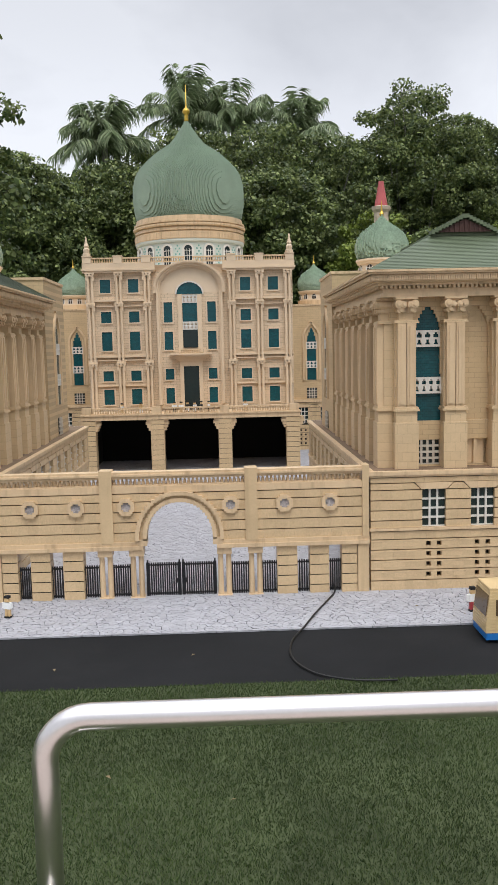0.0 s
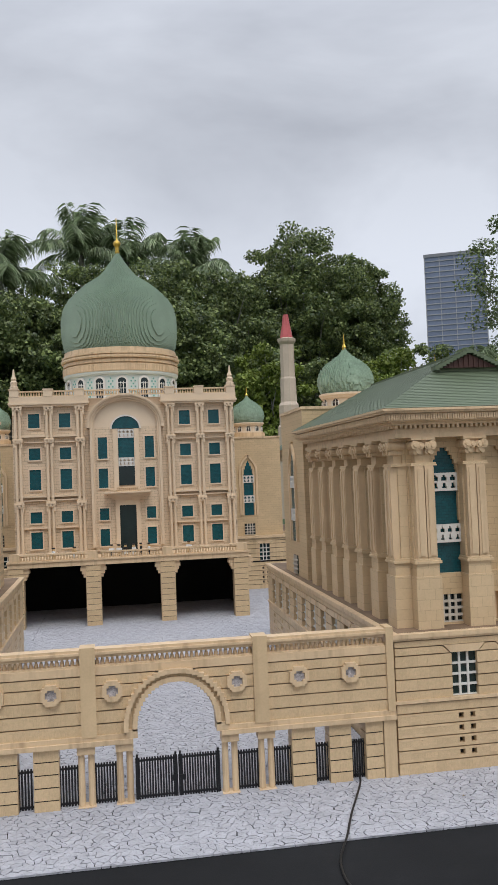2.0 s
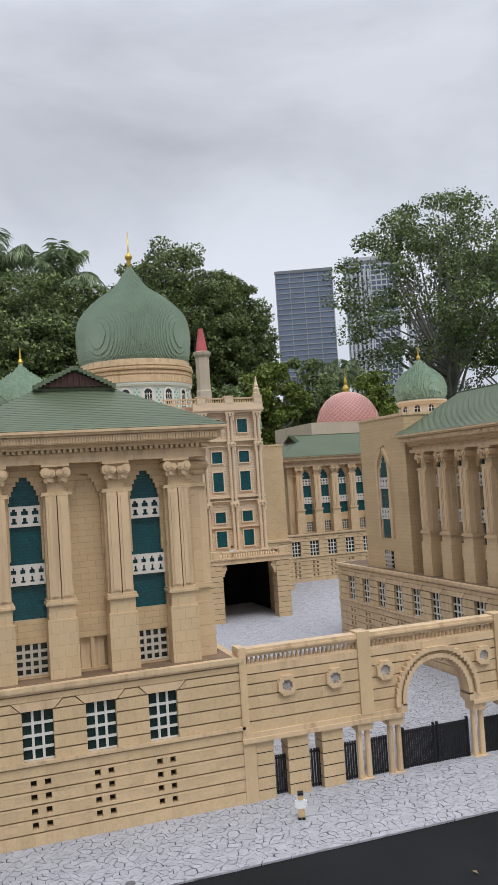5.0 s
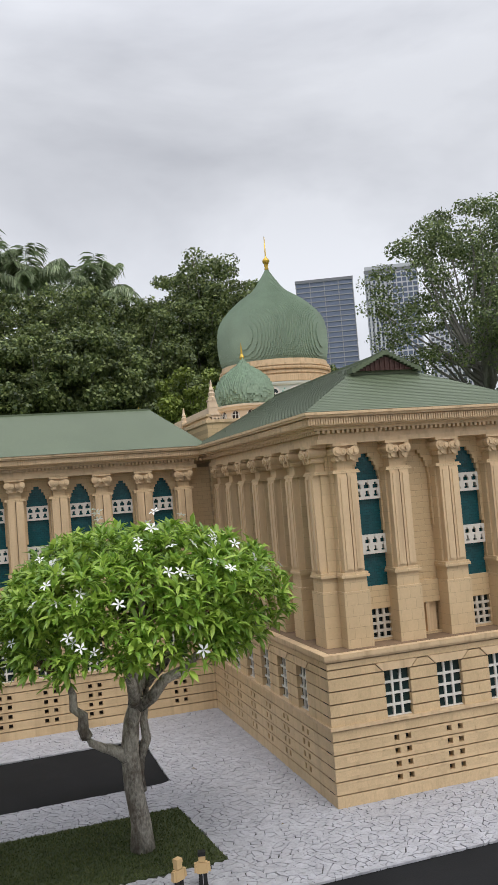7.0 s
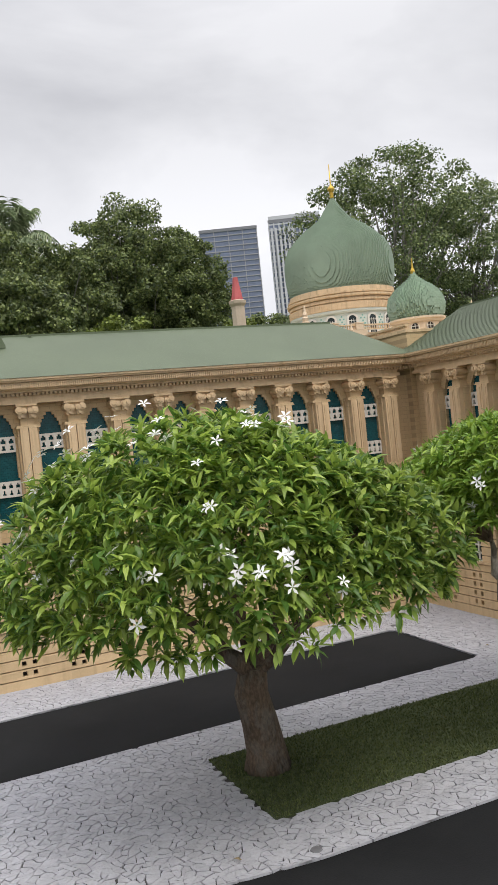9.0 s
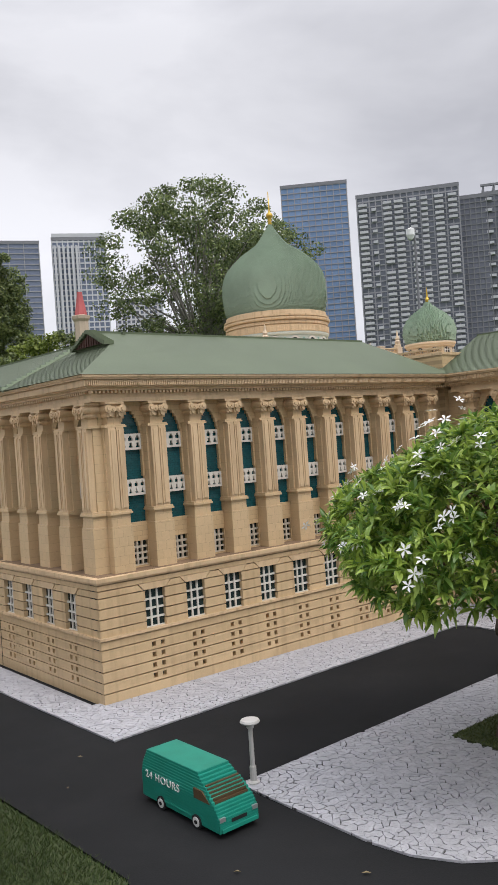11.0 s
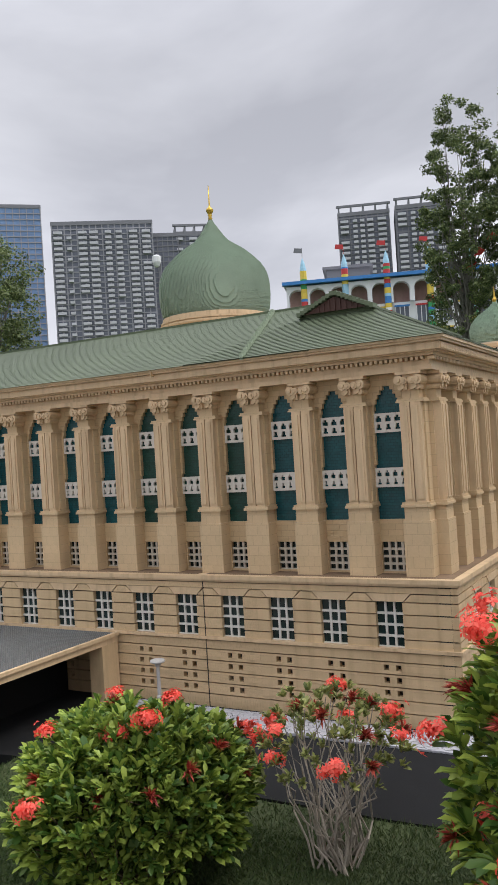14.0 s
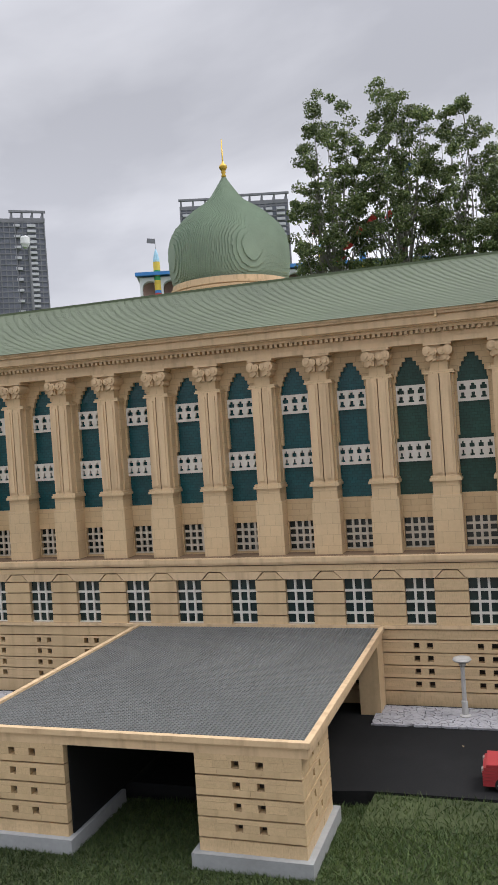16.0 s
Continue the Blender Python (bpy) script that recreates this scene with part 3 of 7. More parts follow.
def upper_front(wing, m, x0, x1, pilasters, bays, grid=None, ribbed=True):
    """The upper storeys of a front: double pilasters with scroll capitals, tall arched windows, dentils."""
    s = Shape()
    spans = []
    for x, kind in bays:
        spans.append((x - PITCH / 2, x + PITCH / 2, x, kind))
    lo = min([a for a, *_ in spans], default=x0 + 0.09)
    hi = max([b for _, b, *_ in spans], default=x1 - 0.09)
    if lo > x0 + 0.091:
        s.box(x0 + 0.09, lo, 0.10, 0.1205, 0.455, 1.092)
    if hi < x1 - 0.091:
        s.box(hi, x1 - 0.09, 0.10, 0.1205, 0.455, 1.092)
    for a, b, x, kind in spans:
        wl, wr = x - 0.0462, x + 0.0462
        s.box(a, wl, 0.10, 0.1205, 0.455, 0.560).box(wr, b, 0.10, 0.1205, 0.455, 0.560).box(wl, wr, 0.10, 0.1205, 0.455, 0.4635)
        s.box(a, b, 0.10, 0.1205, 0.5575, 0.629)
        for z0, z1, w in STEPS:
            s.box(a, x - w, 0.10, 0.1205, z0, z1).box(x + w, b, 0.10, 0.1205, z0, z1)
        s.box(a, b, 0.10, 0.1205, 1.055, 1.092)
        at = m @ Matrix.Translation((x, 0.02, 0))
        win = part("arched_window" if kind != "blank" else "blind_arch", GLAZE[kind], TEAL, wing, at,
                   "tall stepped-arch window of teal bricks" if kind == "window" else "tall window of dark green mesh" if kind == "green" else "blind arch of tan bricks")
        if kind == "blank":
            b2 = Shape().box(-0.036, 0.036, 0.0945, 0.0995, 0.463, 0.558)
            b2.box(-0.006, 0.006, 0.082, 0.095, 0.463, 0.558)
            part("blind_panel", b2, TRIM, win, at)
            continue
        part("pierced_band", PIERCED_4, WHITE, win, m @ Matrix.Translation((x, 0.1015, 0.732)), "white pierced balustrade band")
        part("pierced_band", PIERCED_3, WHITE, win, m @ Matrix.Translation((x, 0.1015, 0.907)), "white pierced balustrade band")
        g = part("low_window", PANE_LOW, PANE, wing, m @ Matrix.Translation((x, 0.1145, 0.4635)))
        part("window_grid", grid or GRID_LOW, WHITE, g, m @ Matrix.Translation((x, 0.103, 0.4635)))
    part("upper_wall", s, TAN_B, wing, m)
    for x in pilasters:
        at = m @ Matrix.Translation((x, 0, 0))
        slim = Matrix.Diagonal((0.96, 1, 1, 1))
        p = part("pilaster", PILASTER, TRIM, wing, at @ slim)
        for k in (-0.0174, 0.0174):
            part("flute", FLUTE, TRIM, p, at @ Matrix.Translation((k, 0, 0)) @ slim)
        part("capital", CAPITAL, TRIM, p, at @ slim, "scrolled tan capital")
    d = Shape()
    n = int((x1 - x0 - 0.1) / 0.0165)
    for i in range(n):
        x = x0 + 0.05 + i * 0.0165
        d.box(x, x + 0.009, 0.041, 0.061, 1.1215, 1.1313)
    n = int((x1 - x0 - 0.03) / 0.0085)
    for i in range(n if ribbed else 0):
        x = x0 + 0.016 + i * 0.0085
        d.box(x, x + 0.0055, 0.0062, 0.0105, 1.1485, 1.166)
    part("dentil_band", d, TRIM, wing, m, kind="stuff")


def ledges(wing, x0, x1, y0, y1, lift=0.0, base=True):
    """Belt, cap ledge, cornice layers and the core of a wing over its rectangle."""
    s = Shape()
    if base:
        s.box(x0 - 0.006, x1 + 0.006, y0 - 0.006, y1 + 0.006, 0.2325, 0.2425 + lift)
        part("belt_course", s, TRIM, wing)
        s = Shape().box(x0 - 0.005, x1 + 0.005, y0 - 0.005, y1 + 0.005, 0.4335, 0.441)
        s.box(x0 - 0.010, x1 + 0.010, y0 - 0.010, y1 + 0.010, 0.441, 0.455 + lift)
        part("cap_ledge", s, TRIM, wing)
        part("deck", Shape().box(x0 + 0.016, x1 - 0.016, y0 + 0.016, y1 - 0.016, 0.4535, 0.4558 + lift), DECK, wing, None, "dark brown deck")
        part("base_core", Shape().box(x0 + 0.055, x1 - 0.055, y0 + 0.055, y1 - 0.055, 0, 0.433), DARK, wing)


def cornice(wing, x0, x1, y0, y1, lift=0.0):
    lay_ = []
    for z0, z1, i in ((1.0895, 1.106, 0.050), (1.106, 1.124, 0.059), (1.124, 1.136, 0.062), (1.136, 1.146, 0.040), (1.146, 1.151, 0.024), (1.151, 1.174, 0.010), (1.174, 1.178, 0.014), (1.178, 1.186, 0.000), (1.186, 1.195, -0.007)):
        z0, z1 = 1.0895 + (z0 - 1.0895) * 0.91, 1.0895 + (z1 - 1.0895) * 0.91
        lay_ += [(x0 + i, x1 - i, y0 + i, y1 - i, z0 + lift), (x0 + i, x1 - i, y0 + i, y1 - i, z1 + lift)]
    s = Shape().stack(lay_)
    part("cornice", s, TRIM, wing)
    part("wall_core", Shape().box(x0 + 0.13, x1 - 0.13, y0 + 0.13, y1 - 0.13, 0.45, 1.095 + lift), TAN_B, wing)


def roof(wing, at, length, width, rise=0.221, ends=("gablet", "hip"), g=0.70, lift=0.0, rows=34, lip=0.0026, end_lip=0.0026):
    """A hipped roof of stepped courses over 0..length by -width/2..width/2; ends: gablet, hip or flat."""
    s, h = Shape(), width / 2

    def inset(kind, t):
        return 0.0 if kind == "flat" else t * h * 0.37 if kind == "steep" else t * h if kind == "hip" else (t * h if t <= g else g * h - 0.012)
    lay_ = []
    for k in range(rows):
        for t, o, side in ((k / rows, end_lip, lip), ((k + 1) / rows, 0.0, 0.0)):
            w = h * (1 - t) + side
            lay_.append((inset(ends[0], t) - o, length - inset(ends[1], t) + o, -w, w, rise * t))
    s.stack(lay_)
    m = at @ Matrix.Translation((0, 0, 1.187 + lift))
    r = part("roof", s, ROOF, wing, m, "sand-green stepped roof")
    c = Shape()
    xa, xb = inset(ends[0], 1.0), length - inset(ends[1], 1.0)
    c.box(xa - 0.004, xb + 0.004, -0.006, 0.006, rise - 0.006, rise + 0.006)
    part("ridge", c, ROOF, r, m)
    if ends[0] == "gablet":
        x = g * h - 0.012
        w, z = h * (1 - g), rise * g
        t = Shape().add([(x - 0.0145, -w * 0.86, z + 0.006), (x - 0.0145, w * 0.86, z + 0.006), (x - 0.0145, 0, rise - 0.010)], [(0, 2, 1)])
        for i in range(-5, 6):
            y = i * w * 0.15
            top = z + 0.006 + (rise - z - 0.02) * (1 - abs(y) / (w * 0.86))
            if top > z + 0.012:
                t.box(x - 0.018, x - 0.0146, y - 0.003, y + 0.003, z + 0.006, top)
        gb = part("gablet", t, GABLE, r, m, "red-brown lattice gablet")
        for k in (-1, 1):
            e = Shape()
            for i in range(10):
                u0, u1 = i / 10, (i + 1) / 10
                ya, yb = sorted((k * w * 1.05 * (1 - u0), k * w * 1.05 * (1 - u1)))
                zz = z + (rise - z) * u0
                e.box(x - 0.026, x + 0.02, ya, yb, zz - 0.001, zz + 0.014)
            part("barge_board", e, ROOF, gb, m, kind="stuff")
    return r


def voxel_dome(profile, sx=0.008, sz=0.0096, rough=0.0, seed=1):
    """A dome of little bricks: every cell inside the turned profile is filled, and only open faces are kept."""
    rr, zz = np.array([p[0] for p in profile]), np.array([p[1] for p in profile])
    n = int(rr.max() / sx) + 2
    zs = np.arange(zz.min(), zz.max(), sz)
    g = np.arange(-n, n + 1)
    X, Y = np.meshgrid(g * sx, g * sx, indexing="ij")
    D = np.sqrt(X ** 2 + Y ** 2)
    rs = np.random.RandomState(seed)
    full = np.zeros((len(g) + 2, len(g) + 2, len(zs) + 2), bool)
    for k, z in enumerate(zs):
        r = np.interp(z + sz / 2, zz, rr)
        full[1:-1, 1:-1, k + 1] = D <= r + (rs.uniform(-rough, rough, D.shape) if rough else 0)
    v, f = [], []
    cell = np.array([[0, 0, 0], [1, 0, 0], [1, 1, 0], [0, 1, 0], [0, 0, 1], [1, 0, 1], [1, 1, 1], [0, 1, 1]], float)
    sides = {(1, 0, 0): (1, 2, 6, 5), (-1, 0, 0): (3, 0, 4, 7), (0, 1, 0): (2, 3, 7, 6), (0, -1, 0): (0, 1, 5, 4), (0, 0, 1): (4, 5, 6, 7), (0, 0, -1): (0, 3, 2, 1)}
    for d, q in sides.items():
        open_ = full & ~np.roll(full, (-d[0], -d[1], -d[2]), (0, 1, 2))
        i, j, k = np.nonzero(open_)
        base = np.stack([(i - 1 - n) * sx - sx / 2, (j - 1 - n) * sx - sx / 2, zs[0] + (k - 1) * sz], -1)
        corner = base[:, None, :] + cell[list(q)][None] * (sx, sx, sz)
        f.append(np.arange(len(i) * 4).reshape(-1, 4) + sum(len(a) for a in v))
        v.append(corner.reshape(-1, 3))
    return np.concatenate(v), np.concatenate(f)


SMALL = [(0.128, 0.0), (0.140, 0.02), (0.148, 0.055), (0.147, 0.085), (0.138, 0.115), (0.118, 0.145), (0.092, 0.168), (0.062, 0.19), (0.036, 0.208), (0.018, 0.225), (0.008, 0.245), (0.0, 0.25)]
_v, _f = voxel_dome(SMALL, 0.008, 0.0096, 0.0022)
SMALL_DOME = quick_mesh("small_dome", _v, _f, DOME_S)


def small_cupola(owner, x, y, z, scale=1.0, name="cupola"):
    """A drum with little arched openings, a green brick dome and a gilt spike."""
    m = pose(x, y, z) @ Matrix.Diagonal((scale, scale, scale, 1))
    d = Shape().turned([(0.134, 0.0), (0.134, 0.012), (0.126, 0.014), (0.126, 0.062), (0.136, 0.064), (0.140, 0.074), (0.146, 0.080), (0.146, 0.090), (0.128, 0.092)], 32)
    c = part(name, d, PALE, owner, m, "pale drum under a green dome")
    # dark plates on the drum stand in for shaded openings
    o = Shape()
    for i in range(10):
        a = 2 * math.pi * i / 10 + 0.2
        t = pose(0.1262 * math.cos(a), 0.1262 * math.sin(a), 0, 0, 0, math.degrees(a) + 90)
        poly = [(-0.017, 0.014), (0.017, 0.014), (0.017, 0.044), (0.010, 0.055), (0.0, 0.060), (-0.010, 0.055), (-0.017, 0.044)]
        q = Shape().prism(poly, -0.0015, 0.004)
        o.add([t @ Vector(p) for p in q.v], q.f)
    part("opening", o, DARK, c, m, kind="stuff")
    fr = Shape()
    for i in range(10):
        a = 2 * math.pi * i / 10 + 0.2
        t = pose(0.1262 * math.cos(a), 0.1262 * math.sin(a), 0, 0, 0, math.degrees(a) + 90)
        q = Shape().box(-0.021, -0.0165, -0.006, 0.002, 0.014, 0.048).box(0.0165, 0.021, -0.006, 0.002, 0.014, 0.048).box(-0.0015, 0.0015, -0.004, 0.0, 0.014, 0.058).box(-0.0165, 0.0165, -0.0035, 0.0, 0.040, 0.043)
        fr.add([t @ Vector(p) for p in q.v], q.f)
    part("opening_frame", fr, WHITE, c, m, kind="stuff")
    part("dome", SMALL_DOME, DOME_S, c, m @ Matrix.Translation((0, 0, 0.090)))
    part("spike", Shape().turned([(0.008, 0.32), (0.011, 0.335), (0.013, 0.345), (0.006, 0.36), (0.003, 0.40), (0.0005, 0.42)], 10), GOLD, c, m)
    return c


# ==== the palace wings ====
def wing_thing(name, label, at):
    return thing(name, label, "model building", at, "palace wings")


W_BAYS = [("green" if k in (3, 4, 5) else "window") for k in range(17)]

# the pavilion beside the gate, with a brick stair block and a cupola behind it
pav = wing_thing("palace_pavilion", "tan brick model pavilion with green hipped roof beside the gate", (-1.085, 2.95, 0))
PX = [-1.369, -1.187, -1.006, -0.815]
m_s = turn_frame(-1.508, 2.933, 0)
xs = [p + 1.508 for p in PX]
mids = [(a + b) / 2 for a, b in zip(xs, xs[1:])]
base_front(pav, m_s, 0.0, 0.845, mids, loose=(-1, 2))
upper_front(pav, m_s, 0.0, 0.845, xs, list(zip(mids, ("window", "blank", "window"))), grid=GRID_LOW4)
m_w = turn_frame(-1.508, 4.275, -90)
ys = [0.135 + 0.185 * i for i in range(7)]
side = sorted(1.342 - y for y in ys)
sm = [(a + b) / 2 for a, b in zip(side, side[1:])]
base_front(pav, m_w, 0.0, 1.3195, sm)
upper_front(pav, m_w, -0.20, 1.342, side, [(x, "window") for x in sm])
m_e = turn_frame(-0.663, 2.933, 90)
base_front(pav, m_e, 0.0225, 2.24, [0.19 + PITCH * i for i in range(11)])
es = [0.135 + 0.185 * i for i in range(7)]
em = [(a + b) / 2 for a, b in zip(es, es[1:])]
upper_front(pav, m_e, 0.0, 1.40, es, [(x, "window") for x in em])
ledges(pav, -1.508, -0.663, 2.933, 5.173)
cornice(pav, -1.508, -0.663, 2.933, 4.345)
roof(pav, turn_frame(-1.085, 2.93, 90), 1.42, 0.85, ends=("gablet", "flat"), lip=0.0042, end_lip=0.002)


def stair_block(owner, x0, x1, y0, y1, top, face, cx, cy, rise=0.0):
    """A plain brick block with a pointed niche window, carrying a cupola."""
    b = part("stair_block", Shape().box(x0, x1, y0, y1, 0.454, top), TAN_B, owner)
    part("coping", Shape().box(x0 - 0.006, x1 + 0.006, y0 - 0.006, y1 + 0.006, top, top + 0.014), TRIM, b)
    m = face
    fr = Shape()
    jamb, spring, tip, base_z = 0.062, 1.03, 1.145, 0.63
    for k in (-1, 1):
        a, c = sorted((k * jamb, k * (jamb + 0.018)))
        fr.box(a, c, -0.012, 0.003, base_z, spring)
        a, c = sorted((k * jamb * 0.72, k * (jamb * 0.72 + 0.010)))
        fr.box(a, c, -0.007, 0.003, base_z, spring)
        for i in range(6):
            u0, u1 = i / 6, (i + 1) / 6
            p0 = (k * (jamb + 0.018) * (1 - u0 ** 1.5), spring + (tip - spring) * u0)
            p1 = (k * (jamb + 0.018) * (1 - u1 ** 1.5), spring + (tip - spring) * u1)
            q = [p0, (p0[0] - k * 0.02, p0[1]), (p1[0] - k * 0.02, p1[1]), p1]
            fr.prism(q if k < 0 else q[::-1], -0.012, 0.003)
    part("niche_frame", fr, TRIM, b, m)
    gl = Shape()
    for z0, z1, w in ((0.63, 0.98, 0.040), (0.98, 1.02, 0.036), (1.02, 1.05, 0.026), (1.05, 1.075, 0.014), (1.075, 1.09, 0.006)):
        gl.box(-w, w, -0.003, 0.002, z0, z1)
    w = part("pointed_window", gl, TEAL, b, m)
    for z in (0.735, 0.905):
        part("pierced_band", PIERCED_3, WHITE, w, m @ Matrix.Translation((0, -0.009, z)))
    g = part("low_window", PANE_LOW, PANE, b, m @ Matrix.Translation((0, -0.003, 0.4635)))
    part("window_grid", GRID_LOW, WHITE, g, m @ Matrix.Translation((0, -0.010, 0.4635)))
    if rise:
        part("plinth", Shape().turned([(0.150, top + 0.010), (0.150, top + 0.012 + rise), (0.120, top + 0.013 + rise)], 32, cx, cy), TRIM, b)
    small_cupola(b, cx, cy, top + 0.012 + rise)
    return b


pav_block = stair_block(pav, -1.44, -0.72, 4.335, 4.85, 1.295, turn_frame(-0.72, 4.60, 90), -1.15, 4.63)

# the opposite pavilion
pav2 = wing_thing("palace_pavilion", "tan brick model pavilion with green hipped roof beside the gate", (1.16, 2.95, 0))
m_s = turn_frame(0.737, 2.938, 0)
xs = [0.145, 0.327, 0.509, 0.695]
mids = [(a + b) / 2 for a, b in zip(xs, xs[1:])]
base_front(pav2, m_s, 0.0, 0.845, mids, loose=(-1, 2))
upper_front(pav2, m_s, 0.0, 0.845, xs, list(zip(mids, ("window", "blank", "window"))), grid=GRID_LOW4)
m_w = turn_frame(0.737, 5.178, -90)
base_front(pav2, m_w, 0.0, 2.2175, [2.24 - (0.19 + PITCH * i) for i in range(11)])
m_w2 = turn_frame(0.737, 4.345, -90)
side = sorted(1.407 - y for y in ys)
sm = [(a + b) / 2 for a, b in zip(side, side[1:])]
upper_front(pav2, m_w2, 0.0, 1.407, side, [(x, "window") for x in sm])
ledges(pav2, 0.737, 1.582, 2.938, 5.178)
cornice(pav2, 0.737, 1.582, 2.938, 4.345)
roof(pav2, turn_frame(1.16, 2.935, 90), 1.42, 0.85, ends=("gablet", "flat"))
stair_block(pav2, 0.785, 1.52, 4.335, 4.85, 1.295, turn_frame(0.785, 4.585, -90), 1.115, 4.68)

# the wing along the inner yard
sw = wing_thing("palace_south_wing", "long tan model wing with eleven double pilasters and green roof", (-2.5, 4.5, 0))
m = turn_frame(-3.592, 4.27, 0)
xs = [0.146 + PITCH * i for i in range(11)]
mids = [(a + b) / 2 for a, b in zip(xs, xs[1:])]
base_front(sw, m, 0.0, 2.0835, mids, size=0.10)
upper_front(sw, m, 0.0, 2.29, xs, [(x, "window") for x in mids])
ledges(sw, -3.592, -1.49, 4.27, 5.17, 0.0006)
cornice(sw, -3.592, -1.46, 4.27, 5.17, 0.0008)
roof(sw, turn_frame(-3.605, 4.72, 0), 2.14, 0.92, ends=("gablet", "steep"), rise=0.223, lip=0.0004, end_lip=0.0042)

# the long street wing
ww = wing_thing("palace_west_wing", "very long tan model wing with eighteen double pilasters and green roof", (-3.2, 6.0, 0))
m = turn_frame(-3.592, 7.70, -90)
xs = [3.306 - PITCH * i for i in range(18)]
xs.sort()
mids = [(a + b) / 2 for a, b in zip(xs, xs[1:])]
kinds = W_BAYS[::-1]
base_front(ww, m, 0.0, 3.4075, mids, loose=(2.05, 2.75), size=0.19)
upper_front(ww, m, 0.0, 3.43, xs, list(zip(mids, kinds)), ribbed=False)
ledges(ww, -3.5915, -2.69, 5.1745, 7.70)
cornice(ww, -3.5915, -2.69, 5.02, 7.70)
wr = roof(ww, turn_frame(-3.15, 4.70, 90), 3.02, 0.91, ends=("flat", "flat"), rise=0.2215, lift=-0.003, rows=34, lip=0.0018)
sx = Shape()
for i in range(18):
    a, b = i / 18, (i + 1) / 18
    x0, x1 = -3.605 + 0.455 * a, -3.605 + 0.455 * b
    z0 = 1.187 + 0.2215 * a
    y = 4.945 + 0.10 * a
    sx.box(x0, x1, y - 0.006, y + 0.006, z0 - 0.006, z0 + 0.0165)
part("roof_seam", sx, SEAM, wr, None, "pale green joint strip")
part("drain_joint", Shape().box(-3.599, -3.58, 5.320, 5.3265, 1.160, 1.184), TAN, ww)
part("drain_joint", Shape().box(-3.5928, -3.588, 5.16, 5.163, 0.0, 0.44), DARK, ww)

# the far wing behind the court
fw = wing_thing("palace_far_wing", "tan model wing with green roof behind the court", (2.2, 7.9, 0))
m = turn_frame(1.30, 7.70, 0)
xs = [0.29 + PITCH * i for i in range(8)]
mids = [(a + b) / 2 for a, b in zip(xs, xs[1:])]
base_front(fw, m, -0.55, 1.80, [0.29 - PITCH * 1.5, 0.29 - PITCH * 0.5] + mids)
upper_front(fw, m, 0.10, 1.80, xs, [(x, "window") for x in mids])
ledges(fw, 0.75, 3.10, 7.70, 8.60)
cornice(fw, 1.40, 3.10, 7.70, 8.60)
roof(fw, turn_frame(1.39, 8.15, 0), 1.71, 0.92, ends=("gablet", "flat"))

# ==== the central tower ====
TX, TY = -0.045, 6.41
tower = thing("palace_tower", "tan model palace tower with a great green onion dome", "model building", (TX, 6.9, 0), "palace wings")
T = turn_frame(TX, TY, 0)
part("tower_wall", Shape().box(-0.80, 0.80, 0.044, 1.45, 0.40, 1.525), TAN_T, tower, T)
# added black panels: the unlit depth behind the loggia, done by colour
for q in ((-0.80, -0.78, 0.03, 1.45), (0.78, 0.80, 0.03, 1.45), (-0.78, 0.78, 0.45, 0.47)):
    part("black_panel", Shape().box(*q, 0, 0.40), BLACKOUT, tower, T, "black panel standing in for shade in the loggia")
WINS = [(1.368, 1.470), (1.139, 1.224), (0.925, 1.069), (0.688, 0.767), (0.505, 0.624)]


def framed(parent, x, z0, z1, w, y=0.044):
    p = part("window", Shape().box(x - w / 2, x + w / 2, y - 0.004, y + 0.004, z0, z1), TEAL, parent, T)
    f = Shape()
    for a, b, c, d in ((x - w / 2 - 0.009, x - w / 2, z0 - 0.009, z1 + 0.009), (x + w / 2, x + w / 2 + 0.009, z0 - 0.009, z1 + 0.009), (x - w / 2, x + w / 2, z0 - 0.009, z0), (x - w / 2, x + w / 2, z1, z1 + 0.009)):
        f.box(a, b, y - 0.010, y + 0.002, c, d)
    part("window_frame", f, PALE, p, T)


for x in (-0.648, -0.432, 0.432, 0.648):
    for z0, z1 in WINS:
        framed(tower, x, z0, z1, 0.080)


def column_mesh():
    s = Shape()
    for z0, z1 in ((0.475, 0.80), (0.84, 1.258), (1.29, 1.49)):
        s.box(-0.034, 0.034, 0.006, 0.045, z0 - 0.018, z0 + 0.004)
        for x in (-0.015, 0.015):
            s.turned([(0.0110, z0 + 0.004), (0.0105, z1)], 10, x, 0.017)
        s.box(-0.030, 0.030, 0.002, 0.045, z1, z1 + 0.012)
        for x in (-0.026, 0.0, 0.026):
            s.roll(x, z1 + 0.016, 0.009, -0.003, 0.024, 8)
        s.box(-0.036, 0.036, -0.004, 0.045, z1 + 0.022, z1 + 0.030)
        for x in (-0.026, 0.026):
            s.box(x - 0.006, x + 0.006, 0.002, 0.02, z1 - 0.03, z1)
    return s.mesh("paired_column", TRIM_T)


